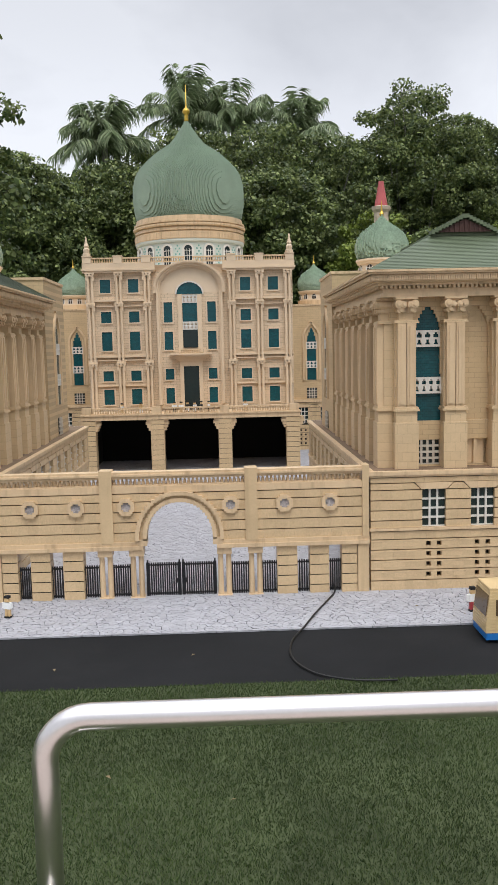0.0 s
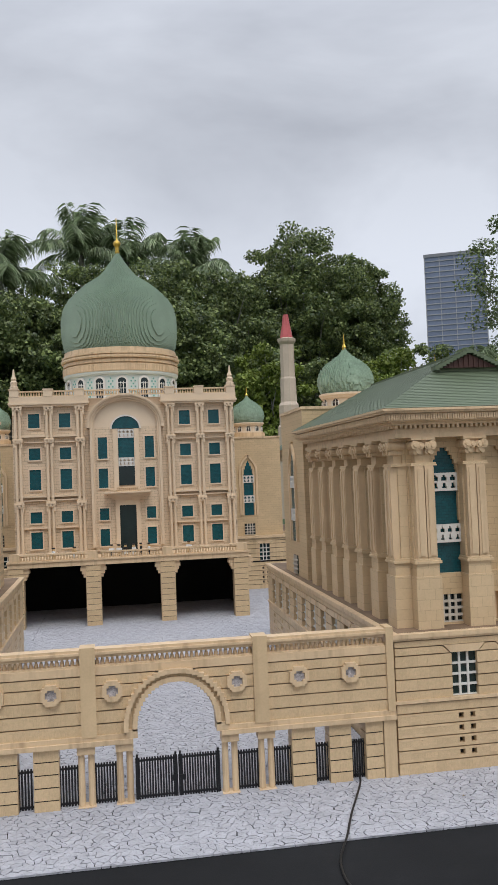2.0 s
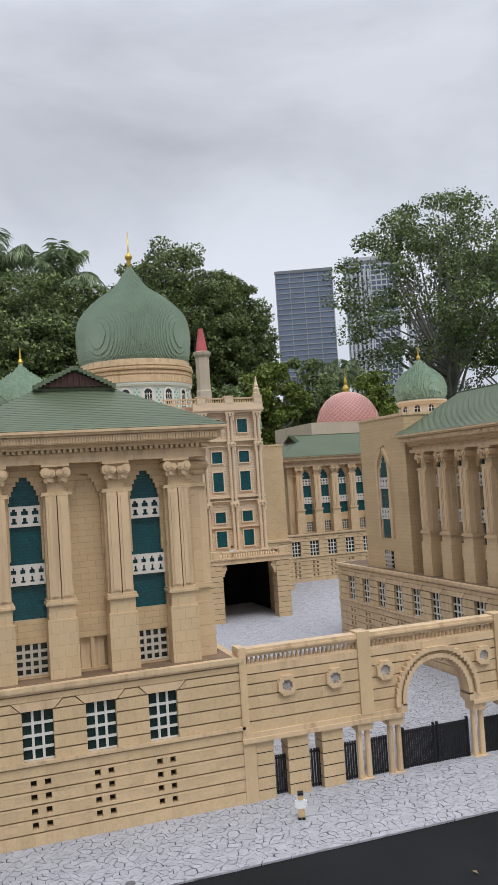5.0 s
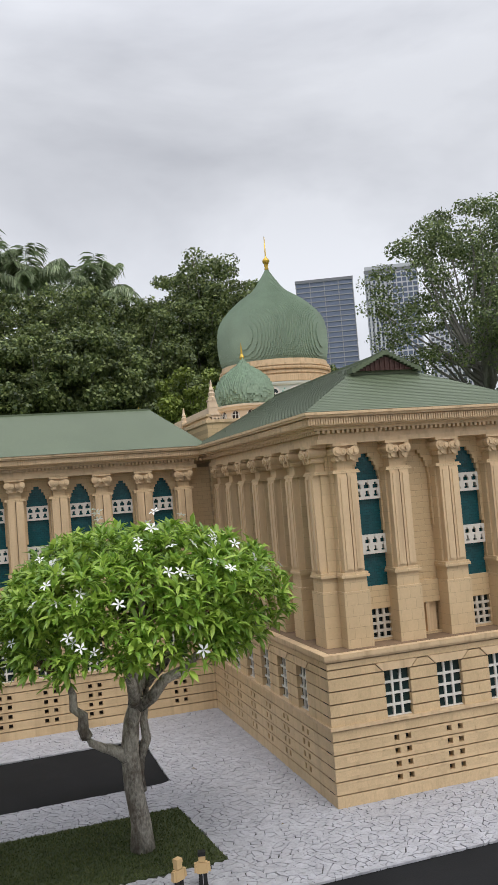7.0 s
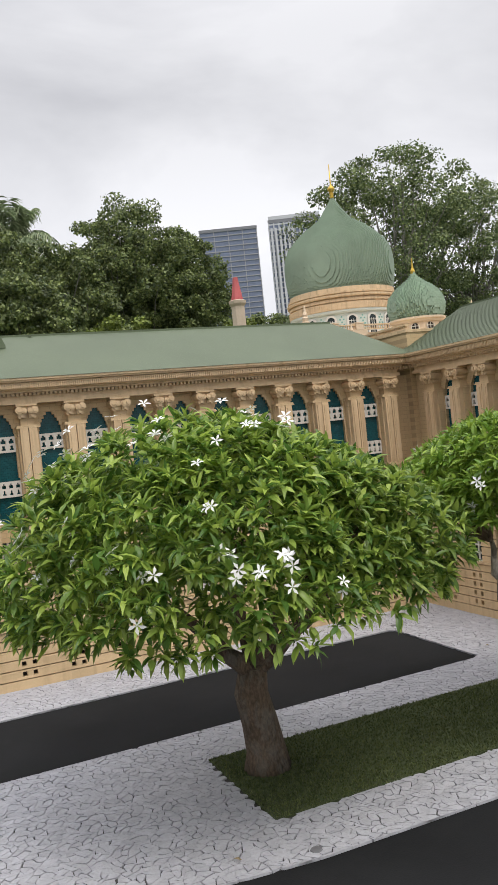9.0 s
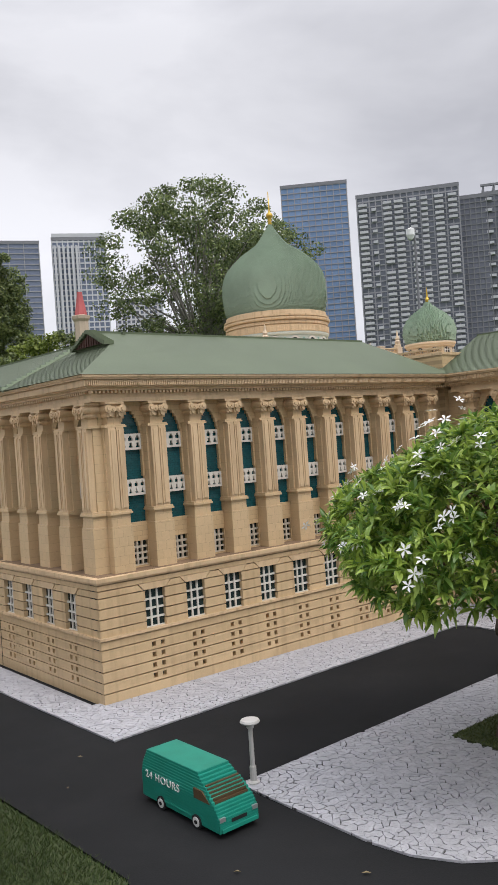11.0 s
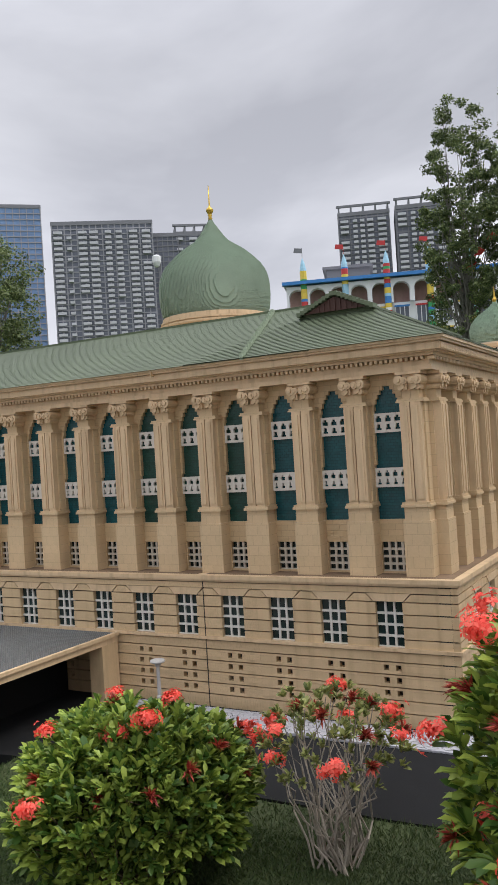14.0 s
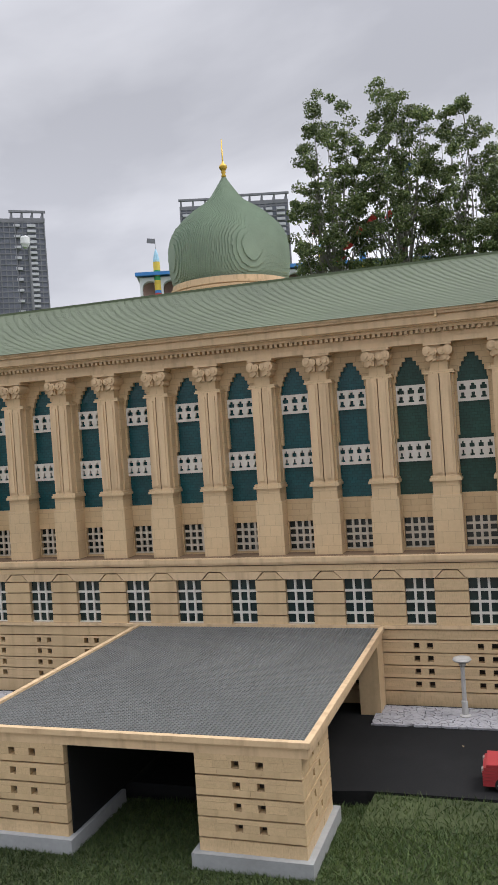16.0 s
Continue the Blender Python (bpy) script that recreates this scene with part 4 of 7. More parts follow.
COLUMN = column_mesh()
for x in (-0.760, -0.5425, -0.325, 0.325, 0.5425, 0.760):
    part("paired_column", COLUMN, TRIM_T, tower, T @ Matrix.Translation((x, 0, 0)))
for z0, z1, y in ((0.846, 0.854, 0.020), (0.872, 0.884, 0.014), (1.262, 1.268, 0.022), (1.302, 1.316, 0.014), (0.648, 0.654, 0.024)):
    for a, b in ((-0.80, -0.30), (0.30, 0.80)):
        part("string_course", Shape().box(a, b, y, 0.046, z0, z1), TRIM_T, tower, T)
for a, b in ((-0.815, -0.26), (0.26, 0.815)):
    part("tower_cornice", Shape().box(a, b, 0.004, 0.05, 1.521, 1.535).box(a - 0.006, b + 0.006, -0.006, 0.05, 1.535, 1.548).box(a, b, 0.006, 0.05, 1.548, 1.592), TRIM_T, tower, T)
for a, b in ((-0.81, -0.77), (0.77, 0.81)):
    part("parapet", Shape().box(a, b, 0.05, 1.46, 1.521, 1.592), TRIM_T, tower, T)
part("roof_deck", Shape().box(-0.77, 0.77, 0.05, 1.44, 1.5, 1.575), TRIM_T, tower, T)


def balusters(owner, m, x0, x1, z0, z1, pitch=0.0165, y0=0.0, deep=0.016, material=TRIM):
    """A run of turned balusters between two rails."""
    s = Shape().box(x0, x1, y0 - 0.003, y0 + deep + 0.003, z1 - 0.010, z1).box(x0, x1, y0 - 0.002, y0 + deep + 0.002, z0, z0 + 0.006)
    b = part("balustrade", s, material, owner, m)
    n = max(1, int((x1 - x0) / pitch))
    q, h, c = Shape(), z1 - z0 - 0.016, y0 + deep / 2
    for i in range(n):
        x = x0 + (i + 0.5) * (x1 - x0) / n
        q.turned([(0.0052, z0 + 0.006), (0.0066, z0 + 0.006 + h * 0.35), (0.0034, z0 + 0.006 + h * 0.7), (0.0052, z1 - 0.010)], 6, x, c)
    part("baluster", q, material, b, m, kind="stuff")
    return b


for a, b in ((-0.745, -0.575), (-0.51, -0.36), (-0.29, -0.03), (0.03, 0.29), (0.36, 0.51), (0.575, 0.745)):
    balusters(tower, T, a, b, 1.592, 1.634, 0.018, 0.012)
for x in (-0.778, -0.5425, -0.325, 0.325, 0.5425, 0.778):
    part("parapet_post", Shape().box(x - 0.033, x + 0.033, 0.004, 0.05, 1.592, 1.640).box(x - 0.037, x + 0.037, 0.0, 0.054, 1.640, 1.648), TRIM_T, tower, T)
FINIAL = Shape().turned([(0.030, 0), (0.030, 0.02), (0.022, 0.024), (0.026, 0.05), (0.016, 0.062), (0.020, 0.075), (0.010, 0.10), (0.006, 0.135), (0.001, 0.150)], 8).mesh("finial", TRIM_T)
m = turn_frame(-1.44, 4.85, -90)
balusters(pav_block, m, 0.02, 0.515, 1.309, 1.337, 0.0165, 0.002)
part("parapet_post", Shape().box(-0.006, 0.026, -0.004, 0.028, 1.309, 1.342), TRIM, pav_block, m)
part("finial", FINIAL, TRIM_T, pav_block, m @ Matrix.Translation((0.010, 0.012, 1.342)) @ Matrix.Diagonal((0.55, 0.55, 0.55, 1)))
for x in (-0.778, 0.778):
    part("finial", FINIAL, TRIM_T, tower, T @ Matrix.Translation((x, 0.027, 1.648)))


def arch_band(w, spring, tip, thick, y0, y1, n=22, foot=None):
    """A half-round band over an opening of half width w, on straight feet where foot is given; one closed body."""
    h = tip - spring
    out = [(-w * math.cos(math.pi * i / n), spring + h * math.sin(math.pi * i / n)) for i in range(n + 1)]
    inn = [(-(w - thick) * math.cos(math.pi * i / n), spring + (h - thick) * math.sin(math.pi * i / n)) for i in range(n + 1)]
    if foot is not None:
        out = [(-w, foot)] + out + [(w, foot)]
        inn = [(thick - w, foot)] + inn + [(w - thick, foot)]
    k = len(out)
    v = [(x, y, z) for line, y in ((out, y0), (inn, y0), (out, y1), (inn, y1)) for x, z in line]
    f = [(0, k, 3 * k, 2 * k), (k - 1, 3 * k - 1, 4 * k - 1, 2 * k - 1)]
    for i in range(k - 1):
        f += [(i, i + 1, k + i + 1, k + i), (2 * k + i, 3 * k + i, 3 * k + i + 1, 2 * k + i + 1), (i, 2 * k + i, 2 * k + i + 1, i + 1), (k + i, k + i + 1, 3 * k + i + 1, 3 * k + i)]
    return Shape().add(v, f)


part("great_arch", arch_band(0.275, 1.385, 1.600, 0.020, -0.034, 0.045, 26, 1.355), TRIM_T, tower, T)
part("great_arch", arch_band(0.255, 1.385, 1.580, 0.016, -0.020, 0.045, 26, 0.50), TRIM_T, tower, T)
part("great_arch", arch_band(0.239, 1.385, 1.564, 0.012, -0.006, 0.045, 26, 0.50), TRIM_T, tower, T)
vous = Shape()
for i in range(44):
    a, b = math.pi * (i + 0.08) / 44, math.pi * (i + 0.92) / 44
    vous.prism([(0.262 * math.cos(a), 1.385 + 0.202 * math.sin(a)), (0.274 * math.cos(a), 1.385 + 0.214 * math.sin(a)), (0.274 * math.cos(b), 1.385 + 0.214 * math.sin(b)), (0.262 * math.cos(b), 1.385 + 0.202 * math.sin(b))], -0.0385, -0.030)
part("voussoirs", vous, TRIM_T, tower, T, kind="stuff")
panel = [(-0.232, 1.36), (0.232, 1.36)] + [(0.232 * math.cos(math.pi * i / 20), 1.385 + 0.172 * math.sin(math.pi * i / 20)) for i in range(21)]
part("arch_panel", Shape().prism(panel, 0.020, 0.046), PALE, tower, T)
part("arch_wall", Shape().box(-0.24, 0.24, 0.016, 0.046, 0.47, 1.36), TAN_T, tower, T)
lun = [(0.100 * math.cos(math.pi * i / 16), 1.347 + 0.090 * math.sin(math.pi * i / 16)) for i in range(17)]
part("lunette", Shape().prism(lun, 0.010, 0.018), TEAL, tower, T, "dark teal half-round window")
part("lunette_frame", arch_band(0.110, 1.347, 1.447, 0.011, 0.002, 0.018, 18), WHITE, tower, T)
part("centre_window", Shape().box(-0.057, 0.057, 0.010, 0.016, 1.133, 1.281), TEAL, tower, T)
part("centre_window", Shape().box(-0.057, 0.057, 0.008, 0.016, 0.936, 1.077).box(-0.002, 0.002, 0.005, 0.009, 0.936, 1.077), PANE, tower, T)
for z in (1.279, 1.074):
    part("pierced_band", pierced(0.114, 4), WHITE, tower, T @ Matrix.Translation((0, 0.004, z)), "white pierced band")
st = Shape()
for k in (-1, 1):
    a, b = sorted((k * 0.058, k * 0.094))
    st.box(a, b, 0.002, 0.018, 0.90, 1.345)
part("centre_surround", st, TRIM_T, tower, T)
for x in (-0.168, 0.168):
    for z0, z1 in ((1.132, 1.287), (0.922, 1.061), (0.691, 0.775), (0.505, 0.626)):
        framed(tower, x, z0, z1, 0.066, 0.016)
hood_rows = []
for i in range(6):
    u = i / 5
    hood_rows += [(-0.10 - 0.063 * u, 0.10 + 0.063 * u, -0.02 - 0.055 * u, 0.018, 0.834 + 0.0095 * (i + k)) for k in (0, 1)]
hood = Shape().stack(hood_rows)
h = part("door_hood", hood, TRIM_T, tower, T, "stepped hood over the balcony door")
balusters(h, T, -0.078, 0.078, 0.891, 0.927, 0.014, -0.05)
door = Shape().box(-0.059, 0.059, 0.006, 0.014, 0.455, 0.793)
d = part("tower_door", door, PANE, tower, T, "dark panelled door")
part("door_frame", Shape().box(-0.088, -0.059, -0.006, 0.018, 0.455, 0.834).box(0.059, 0.088, -0.006, 0.018, 0.455, 0.834).box(-0.059, 0.059, -0.006, 0.018, 0.793, 0.834), TRIM_T, d, T)

# drum and great dome
DX, DY = -0.055, 7.15
DM = pose(DX, DY, 0)
DR = pose(DX, DY, -0.075) @ Matrix.Diagonal((0.965, 0.965, 1, 1))
drum = part("drum", Shape().turned([(0.452, 1.645), (0.452, 1.852), (0.470, 1.856), (0.476, 1.868), (0.476, 1.885)], 72), ORNATE, tower, DR, "white and aqua tracery drum")
ring = Shape()
prof = [(0.470, 1.880), (0.479, 1.882), (0.479, 1.938), (0.462, 1.940), (0.462, 1.948), (0.476, 1.950), (0.476, 1.972), (0.464, 1.974), (0.464, 1.980), (0.488, 1.982), (0.492, 1.992), (0.492, 2.004), (0.470, 2.006), (0.470, 2.012), (0.484, 2.014), (0.484, 2.030), (0.466, 2.032), (0.464, 2.066), (0.44, 2.068)]
ring.turned(prof, 96)
part("dome_ring", ring, TRIM, drum, DR)
rib = Shape()
for i in range(180):
    a = 2 * math.pi * i / 180
    t = pose(0.4785 * math.cos(a), 0.4785 * math.sin(a), 0, 0, 0, math.degrees(a) + 90)
    q = Shape().box(-0.0068, 0.0068, -0.0025, 0.003, 1.886, 1.934)
    rib.add([t @ Vector(p) for p in q.v], q.f)
part("ring_ribs", rib, TRIM, drum, DR, kind="stuff")
for i in range(16):
    a = 2 * math.pi * i / 16
    t = DR @ pose(0.4535 * math.cos(a), 0.4535 * math.sin(a), 0, 0, 0, math.degrees(a) + 90)
    ap = [(0.034 * math.cos(math.pi * k / 10), 1.795 + 0.036 * math.sin(math.pi * k / 10)) for k in range(11)]
    w = part("drum_window", Shape().prism([(-0.034, 1.66), (0.034, 1.66)] + ap, -0.004, 0.004), PANE, drum, t)
    fr = Shape()
    for x in (-0.034, -0.012, 0.008, 0.030):
        fr.box(x, x + 0.004, -0.007, -0.003, 1.66, 1.80)
    for z in (1.70, 1.745, 1.785):
        fr.box(-0.034, 0.034, -0.0065, -0.0035, z, z + 0.004)
    b = arch_band(0.050, 1.795, 1.845, 0.016, -0.010, 0.002, 12, 1.66)
    fr.add(b.v, b.f)
    part("window_tracery", fr, WHITE, w, t)
    aa = a + 2 * math.pi / 32
    t2 = DR @ pose(0.4525 * math.cos(aa), 0.4525 * math.sin(aa), 0, 0, 0, math.degrees(aa) + 90)
    q = Shape()
    for zz in range(8):
        for xx in range(3):
            if (zz + xx) % 2 == 0:
                q.box(-0.022 + xx * 0.016, -0.010 + xx * 0.016, -0.003, 0.002, 1.665 + zz * 0.022, 1.677 + zz * 0.022)
    part("tracery_tiles", q, AQUA, drum, t2, kind="stuff")

DOME_PROFILE = [(0.425, 1.985), (0.444, 2.03), (0.456, 2.09), (0.462, 2.16), (0.463, 2.22), (0.459, 2.28), (0.447, 2.335), (0.431, 2.375), (0.402, 2.42), (0.36, 2.468), (0.315, 2.51), (0.262, 2.555), (0.20, 2.595), (0.145, 2.634), (0.105, 2.68), (0.075, 2.725), (0.048, 2.765), (0.026, 2.80), (0.012, 2.828)]
# bricks below, thinner plates towards the tip, laid on a square grid that is turned against the front
lower_v, lower_f = voxel_dome([p for p in DOME_PROFILE if p[1] <= 2.42], 0.0095, 0.0096)
upper_v, upper_f = voxel_dome([p for p in DOME_PROFILE if p[1] >= 2.42], 0.008, 0.0032)
DV, DF = np.concatenate([lower_v, upper_v]), np.concatenate([lower_f, upper_f + len(lower_v)])
DG = DM @ pose(0, 0, 0, 0, 0, 41)
dome = part("great_dome", quick_mesh("great_dome", DV, DF, DOME), DOME, tower, DG, "sand-green onion dome of stepped bricks")
part("finial", Shape().turned([(0.014, 2.855), (0.020, 2.868), (0.012, 2.882), (0.020, 2.895), (0.014, 2.905), (0.022, 2.915), (0.031, 2.930), (0.031, 2.942), (0.022, 2.956), (0.010, 2.965), (0.0060, 2.985), (0.0035, 3.15)], 16), GOLD, dome, DM @ pose(0, 0, -0.034), "gilt ball and spike", smooth=True)

# loggia under the balcony
lg = thing("loggia", "tan columned loggia carrying a balcony, dark inside", "model building", (TX, 6.15, 0), "palace wings")
LM = turn_frame(TX, 6.05, 0)
for x in (-0.755, -0.25, 0.25, 0.755):
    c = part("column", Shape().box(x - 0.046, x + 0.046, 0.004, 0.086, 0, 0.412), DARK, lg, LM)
    for k in range(11):
        part("brick", CUBE, TAN, c, LM @ Matrix.Translation((x - 0.05, 0.0, 0.0375 * k)) @ Matrix.Diagonal((0.1, 0.09, 0.0345, 1)))
    for k in (-1, 1):
        q = Shape()
        for n, (w, z0) in enumerate(((0.016, 0.33), (0.026, 0.352), (0.036, 0.374), (0.030, 0.392))):
            a, b = sorted((x + k * 0.05, x + k * (0.05 + w)))
            q.box(a, b, 0.01, 0.08, z0, z0 + 0.02)
        part("corbel", q, TRIM, c, LM)
part("beam", Shape().box(-0.81, 0.81, -0.004, 0.094, 0.4125, 0.446).box(-0.815, 0.815, -0.012, 0.10, 0.446, 0.456), TRIM, lg, LM)
part("balcony_floor", Shape().box(-0.80, 0.80, 0.10, 0.375, 0.425, 0.452), TRIM, lg, LM)
for a, b in ((-0.80, -0.785), (0.785, 0.80)):
    part("side_wall", Shape().box(a, b, 0.09, 0.39, 0, 0.425), TAN_B, lg, LM)
for a, b in ((-0.73, -0.30), (-0.20, 0.20), (0.30, 0.73)):
    balusters(lg, LM, a, b, 0.456, 0.502, 0.018, 0.0)
for x in (-0.765, -0.25, 0.25, 0.765):
    part("balcony_post", Shape().box(x - 0.034, x + 0.034, -0.006, 0.03, 0.456, 0.508), TRIM, lg, LM)

# brick shoulders either side of the tower
for k in (-1, 1):
    sh = thing("palace_shoulder", "tan brick block with a pointed window and small green dome", "model building", (TX + k * 1.06, 7.6, 0), "palace wings")
    x0, x1 = sorted((TX + k * 0.82, TX + k * 1.34))
    mm = turn_frame(x0, 7.30, 0)
    base_front(sh, mm, 0.0, x1 - x0, [0.13, 0.33] if k > 0 else [0.19, 0.39])
    part("cap_ledge", Shape().box(x0 - 0.01, x1 + 0.01, 7.29, 7.70, 0.4335, 0.455), TRIM, sh)
    stair_block(sh, x0 + 0.02, x1 - 0.02, 7.34, 7.9, 1.285, turn_frame(TX + k * 1.035, 7.34, 0), TX + k * 1.10, 7.66, 0.045)

# ==== the gate wall ====
GX = 0.031
gate_wall = thing("gate_wall", "tan brick model gate wall with an arch, medallions and balustrade", "model wall", (GX, 2.95, 0))
G = turn_frame(GX, 2.935, 0)
brickwork = Shape()
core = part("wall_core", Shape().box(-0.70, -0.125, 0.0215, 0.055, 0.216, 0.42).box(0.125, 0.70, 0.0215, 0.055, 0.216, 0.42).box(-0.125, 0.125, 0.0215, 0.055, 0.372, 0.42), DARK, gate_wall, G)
MEDAL_BACK = surface("medallion_grey", (0.36, 0.335, 0.335), 0.6, vary=0.7, big=90, fine=300)
MEDAL = [-0.542, -0.375, -0.193, 0.189, 0.387, 0.554]
for z0, z1 in ((0.219, 0.255), (0.255, 0.293), (0.293, 0.331), (0.331, 0.369), (0.369, 0.400)):
    w = 0.140 * math.sqrt(max(0.0, 1 - ((z0 - 0.225) / 0.160) ** 2)) if z0 < 0.38 else 0
    holes = [(-w, w)] if w > 0.01 else []
    lay(core, G, brickwork, -0.676, 0.676, z0, z1, holes, True)
part("parapet_band", Shape().box(-0.676, 0.676, -0.001, 0.055, 0.400, 0.424), TRIM, gate_wall, G)
for a, b in ((-0.67, -0.287), (-0.243, 0.243), (0.287, 0.67)):
    balusters(gate_wall, G, a, b, 0.424, 0.462, 0.0150, 0.004, 0.026)
part("top_rail", Shape().box(-0.70, 0.70, -0.006, 0.045, 0.462, 0.470).box(-0.70, 0.70, -0.002, 0.041, 0.470, 0.478), TRIM, gate_wall, G)
for x, w in ((-0.265, 0.023), (0.265, 0.023), (-0.686, 0.012), (0.686, 0.012)):
    part("wall_pier", Shape().box(x - w, x + w, -0.008, 0.05, 0.216, 0.484), TAN, gate_wall, G)
for k in (-1, 1):
    a, b = sorted((k * 0.135, k * 0.70))
    part("belt", Shape().box(a, b, -0.012, 0.058, 0.190, 0.204).box(a, b, -0.006, 0.055, 0.204, 0.219), TRIM, gate_wall, G)
    a, b = sorted((k * 0.655, k * 0.70))
    part("end_pier", Shape().box(a + 0.002, b - 0.002, -0.004, 0.06, 0, 0.19), TAN, gate_wall, G)


def stepped_arch(w, spring, tip, thick, y0, y1, n=30):
    """A half-round band of little square bricks: its outer and inner edges go in steps."""
    def stairs(r, h):
        p = [(-r * math.cos(math.pi * i / n), spring + h * math.sin(math.pi * i / n)) for i in range(n + 1)]
        line = [p[0]]
        for i in range(n):
            line += [(p[i][0], p[i + 1][1]) if i < n / 2 else (p[i + 1][0], p[i][1]), p[i + 1]]
        return line
    out, inn = stairs(w, tip - spring), stairs(w - thick, tip - spring - thick)
    k = len(out)
    v = [(x, y, z) for line, y in ((out, y0), (inn, y0), (out, y1), (inn, y1)) for x, z in line]
    f = [(0, k, 3 * k, 2 * k), (k - 1, 3 * k - 1, 4 * k - 1, 2 * k - 1)]
    for i in range(k - 1):
        f += [(i, i + 1, k + i + 1, k + i), (2 * k + i, 3 * k + i, 3 * k + i + 1, 2 * k + i + 1), (i, 2 * k + i, 2 * k + i + 1, i + 1), (k + i, k + i + 1, 3 * k + i + 1, 3 * k + i)]
    return Shape().add(v, f)


part("gate_arch", stepped_arch(0.136, 0.225, 0.379, 0.015, -0.010, 0.050, 28), TRIM, gate_wall, G)
part("gate_arch", stepped_arch(0.148, 0.225, 0.391, 0.016, -0.002, 0.050, 28), TAN, gate_wall, G)
part("gate_arch", stepped_arch(0.162, 0.225, 0.404, 0.014, -0.016, 0.050, 28), TRIM, gate_wall, G)
for k in (-1, 1):
    a, b = sorted((k * 0.121, k * 0.157))
    part("arch_foot", Shape().box(a, b, -0.010, 0.050, 0.204, 0.230), TRIM, gate_wall, G)
cells = [0.0068 * (i - 4.5) for i in range(10)]
RINGED = cut_plate(cells, cells, lambda x, z: 0.0165 < math.hypot(x, z) < 0.0315, -0.012, 0.022).mesh("medallion", TRIM)
for x in MEDAL:
    md = part("medallion", RINGED, TRIM, gate_wall, G @ Matrix.Translation((x, 0, 0.350)), "raised stepped ring")
    disc = [(x + 0.0225 * math.cos(2 * math.pi * (i + 0.5) / 8), 0.350 + 0.0225 * math.sin(2 * math.pi * (i + 0.5) / 8)) for i in range(8)]
    part("medallion_disc", Shape().prism(disc, -0.0035, 0.02), MEDAL_BACK, md, G, "grey pierced disc")
for x0, x1 in ((0.357, 0.432), (0.478, 0.550), (0.597, 0.655)):
    for k in (-1, 1):
        a, b = sorted((k * x0, k * x1))
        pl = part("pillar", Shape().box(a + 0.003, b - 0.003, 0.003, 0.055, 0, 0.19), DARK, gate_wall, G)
        for z0, z1 in ((0.0, 0.040), (0.040, 0.078), (0.078, 0.116), (0.116, 0.154), (0.154, 0.1925)):
            lay(pl, G, brickwork, a, b, z0, z1, (), True, 0.0, 0.058)
for x in (0.162, 0.277):
    for k in (-1, 1):
        s = Shape()
        for dx in (-0.015, 0.015):
            s.turned([(0.0105, 0.008), (0.0098, 0.165)], 10, k * x + dx, 0.02)
        s.box(k * x - 0.027, k * x + 0.027, -0.002, 0.045, 0, 0.008).box(k * x - 0.027, k * x + 0.027, -0.002, 0.045, 0.165, 0.1905)
        part("twin_column", s, TRIM, gate_wall, G)
part("brickwork", brickwork, TAN, gate_wall, G, kind="stuff") if brickwork.v else None


def railing(x0, x1, height):
    s = Shape().box(x0, x1, 0.026, 0.032, height - 0.012, height - 0.006).box(x0, x1, 0.026, 0.032, 0.012, 0.018)
    n = max(2, round((x1 - x0) / 0.0085))
    for i in range(n + 1):
        x = x0 + (x1 - x0) * i / n
        s.box(x - 0.0026, x + 0.0026, 0.0265, 0.0315, 0.004, height)
    return s


PICKET = Shape().box(-0.0027, 0.0027, 0.0265, 0.0315, 0.0, 0.128).mesh("picket", IRON)
for x0, x1 in ((0.190, 0.250), (0.304, 0.357), (0.432, 0.478), (0.550, 0.597)):
    for k in (-1, 1):
        a, b = sorted((k * x0, k * x1))
        fc = thing("iron_fence", "black iron fence panel between tan gate pillars", "fence", (GX + (a + b) / 2, 2.964, 0), "gate fence panels")
        for z in (0.012, 0.116):
            part("rail", Shape().box(a, b, 0.026, 0.032, z, z + 0.006), IRON, fc, G)
        n = max(2, round((b - a) / 0.0085))
        for i in range(n + 1):
            part("picket", PICKET, IRON, fc, G @ Matrix.Translation((a + (b - a) * i / n, 0, 0)))
for k in (-1, 1):
    a, b = sorted((k * 0.004, k * 0.128))
    g = thing("iron_gate_leaf", "black iron model gate leaf under the arch", "gate", (GX + (a + b) / 2, 2.96, 0), "gate leaves")
    part("bar_panel", railing(a, b, 0.132), IRON, g, G)
    for x in (a, b - 0.006):
        part("stile", Shape().box(x, x + 0.006, 0.024, 0.034, 0, 0.142), IRON, g, G)
    part("latch", Shape().box(k * 0.012 - 0.008, k * 0.012 + 0.008, 0.021, 0.026, 0.055, 0.072), IRON, g, G)

# ==== the porch on the street ====
porch = thing("porch", "tan brick model porch with a flat grey studded roof", "model building", (-4.06, 5.98, 0), "palace wings")
px0, px1, py0, py1 = -4.53, -3.60, 5.543, 6.36
rf = Shape().box(px0, px1, py0, py1, 0.205, 0.228)
rfp = part("porch_beam", rf, TRIM, porch)
part("roof_rim", Shape().box(px0 - 0.008, px1, py0 - 0.008, py0 + 0.006, 0.228, 0.240).box(px0 - 0.008, px1, py1 - 0.006, py1 + 0.008, 0.228, 0.240).box(px0 - 0.008, px0 + 0.006, py0 + 0.006, py1 - 0.006, 0.228, 0.240), TRIM, rfp)
part("roof_plate", Shape().box(px0 + 0.006, px1 + 0.005, py0 + 0.006, py1 - 0.006, 0.224, 0.234), SLATE, rfp, None, "grey studded roof plate")
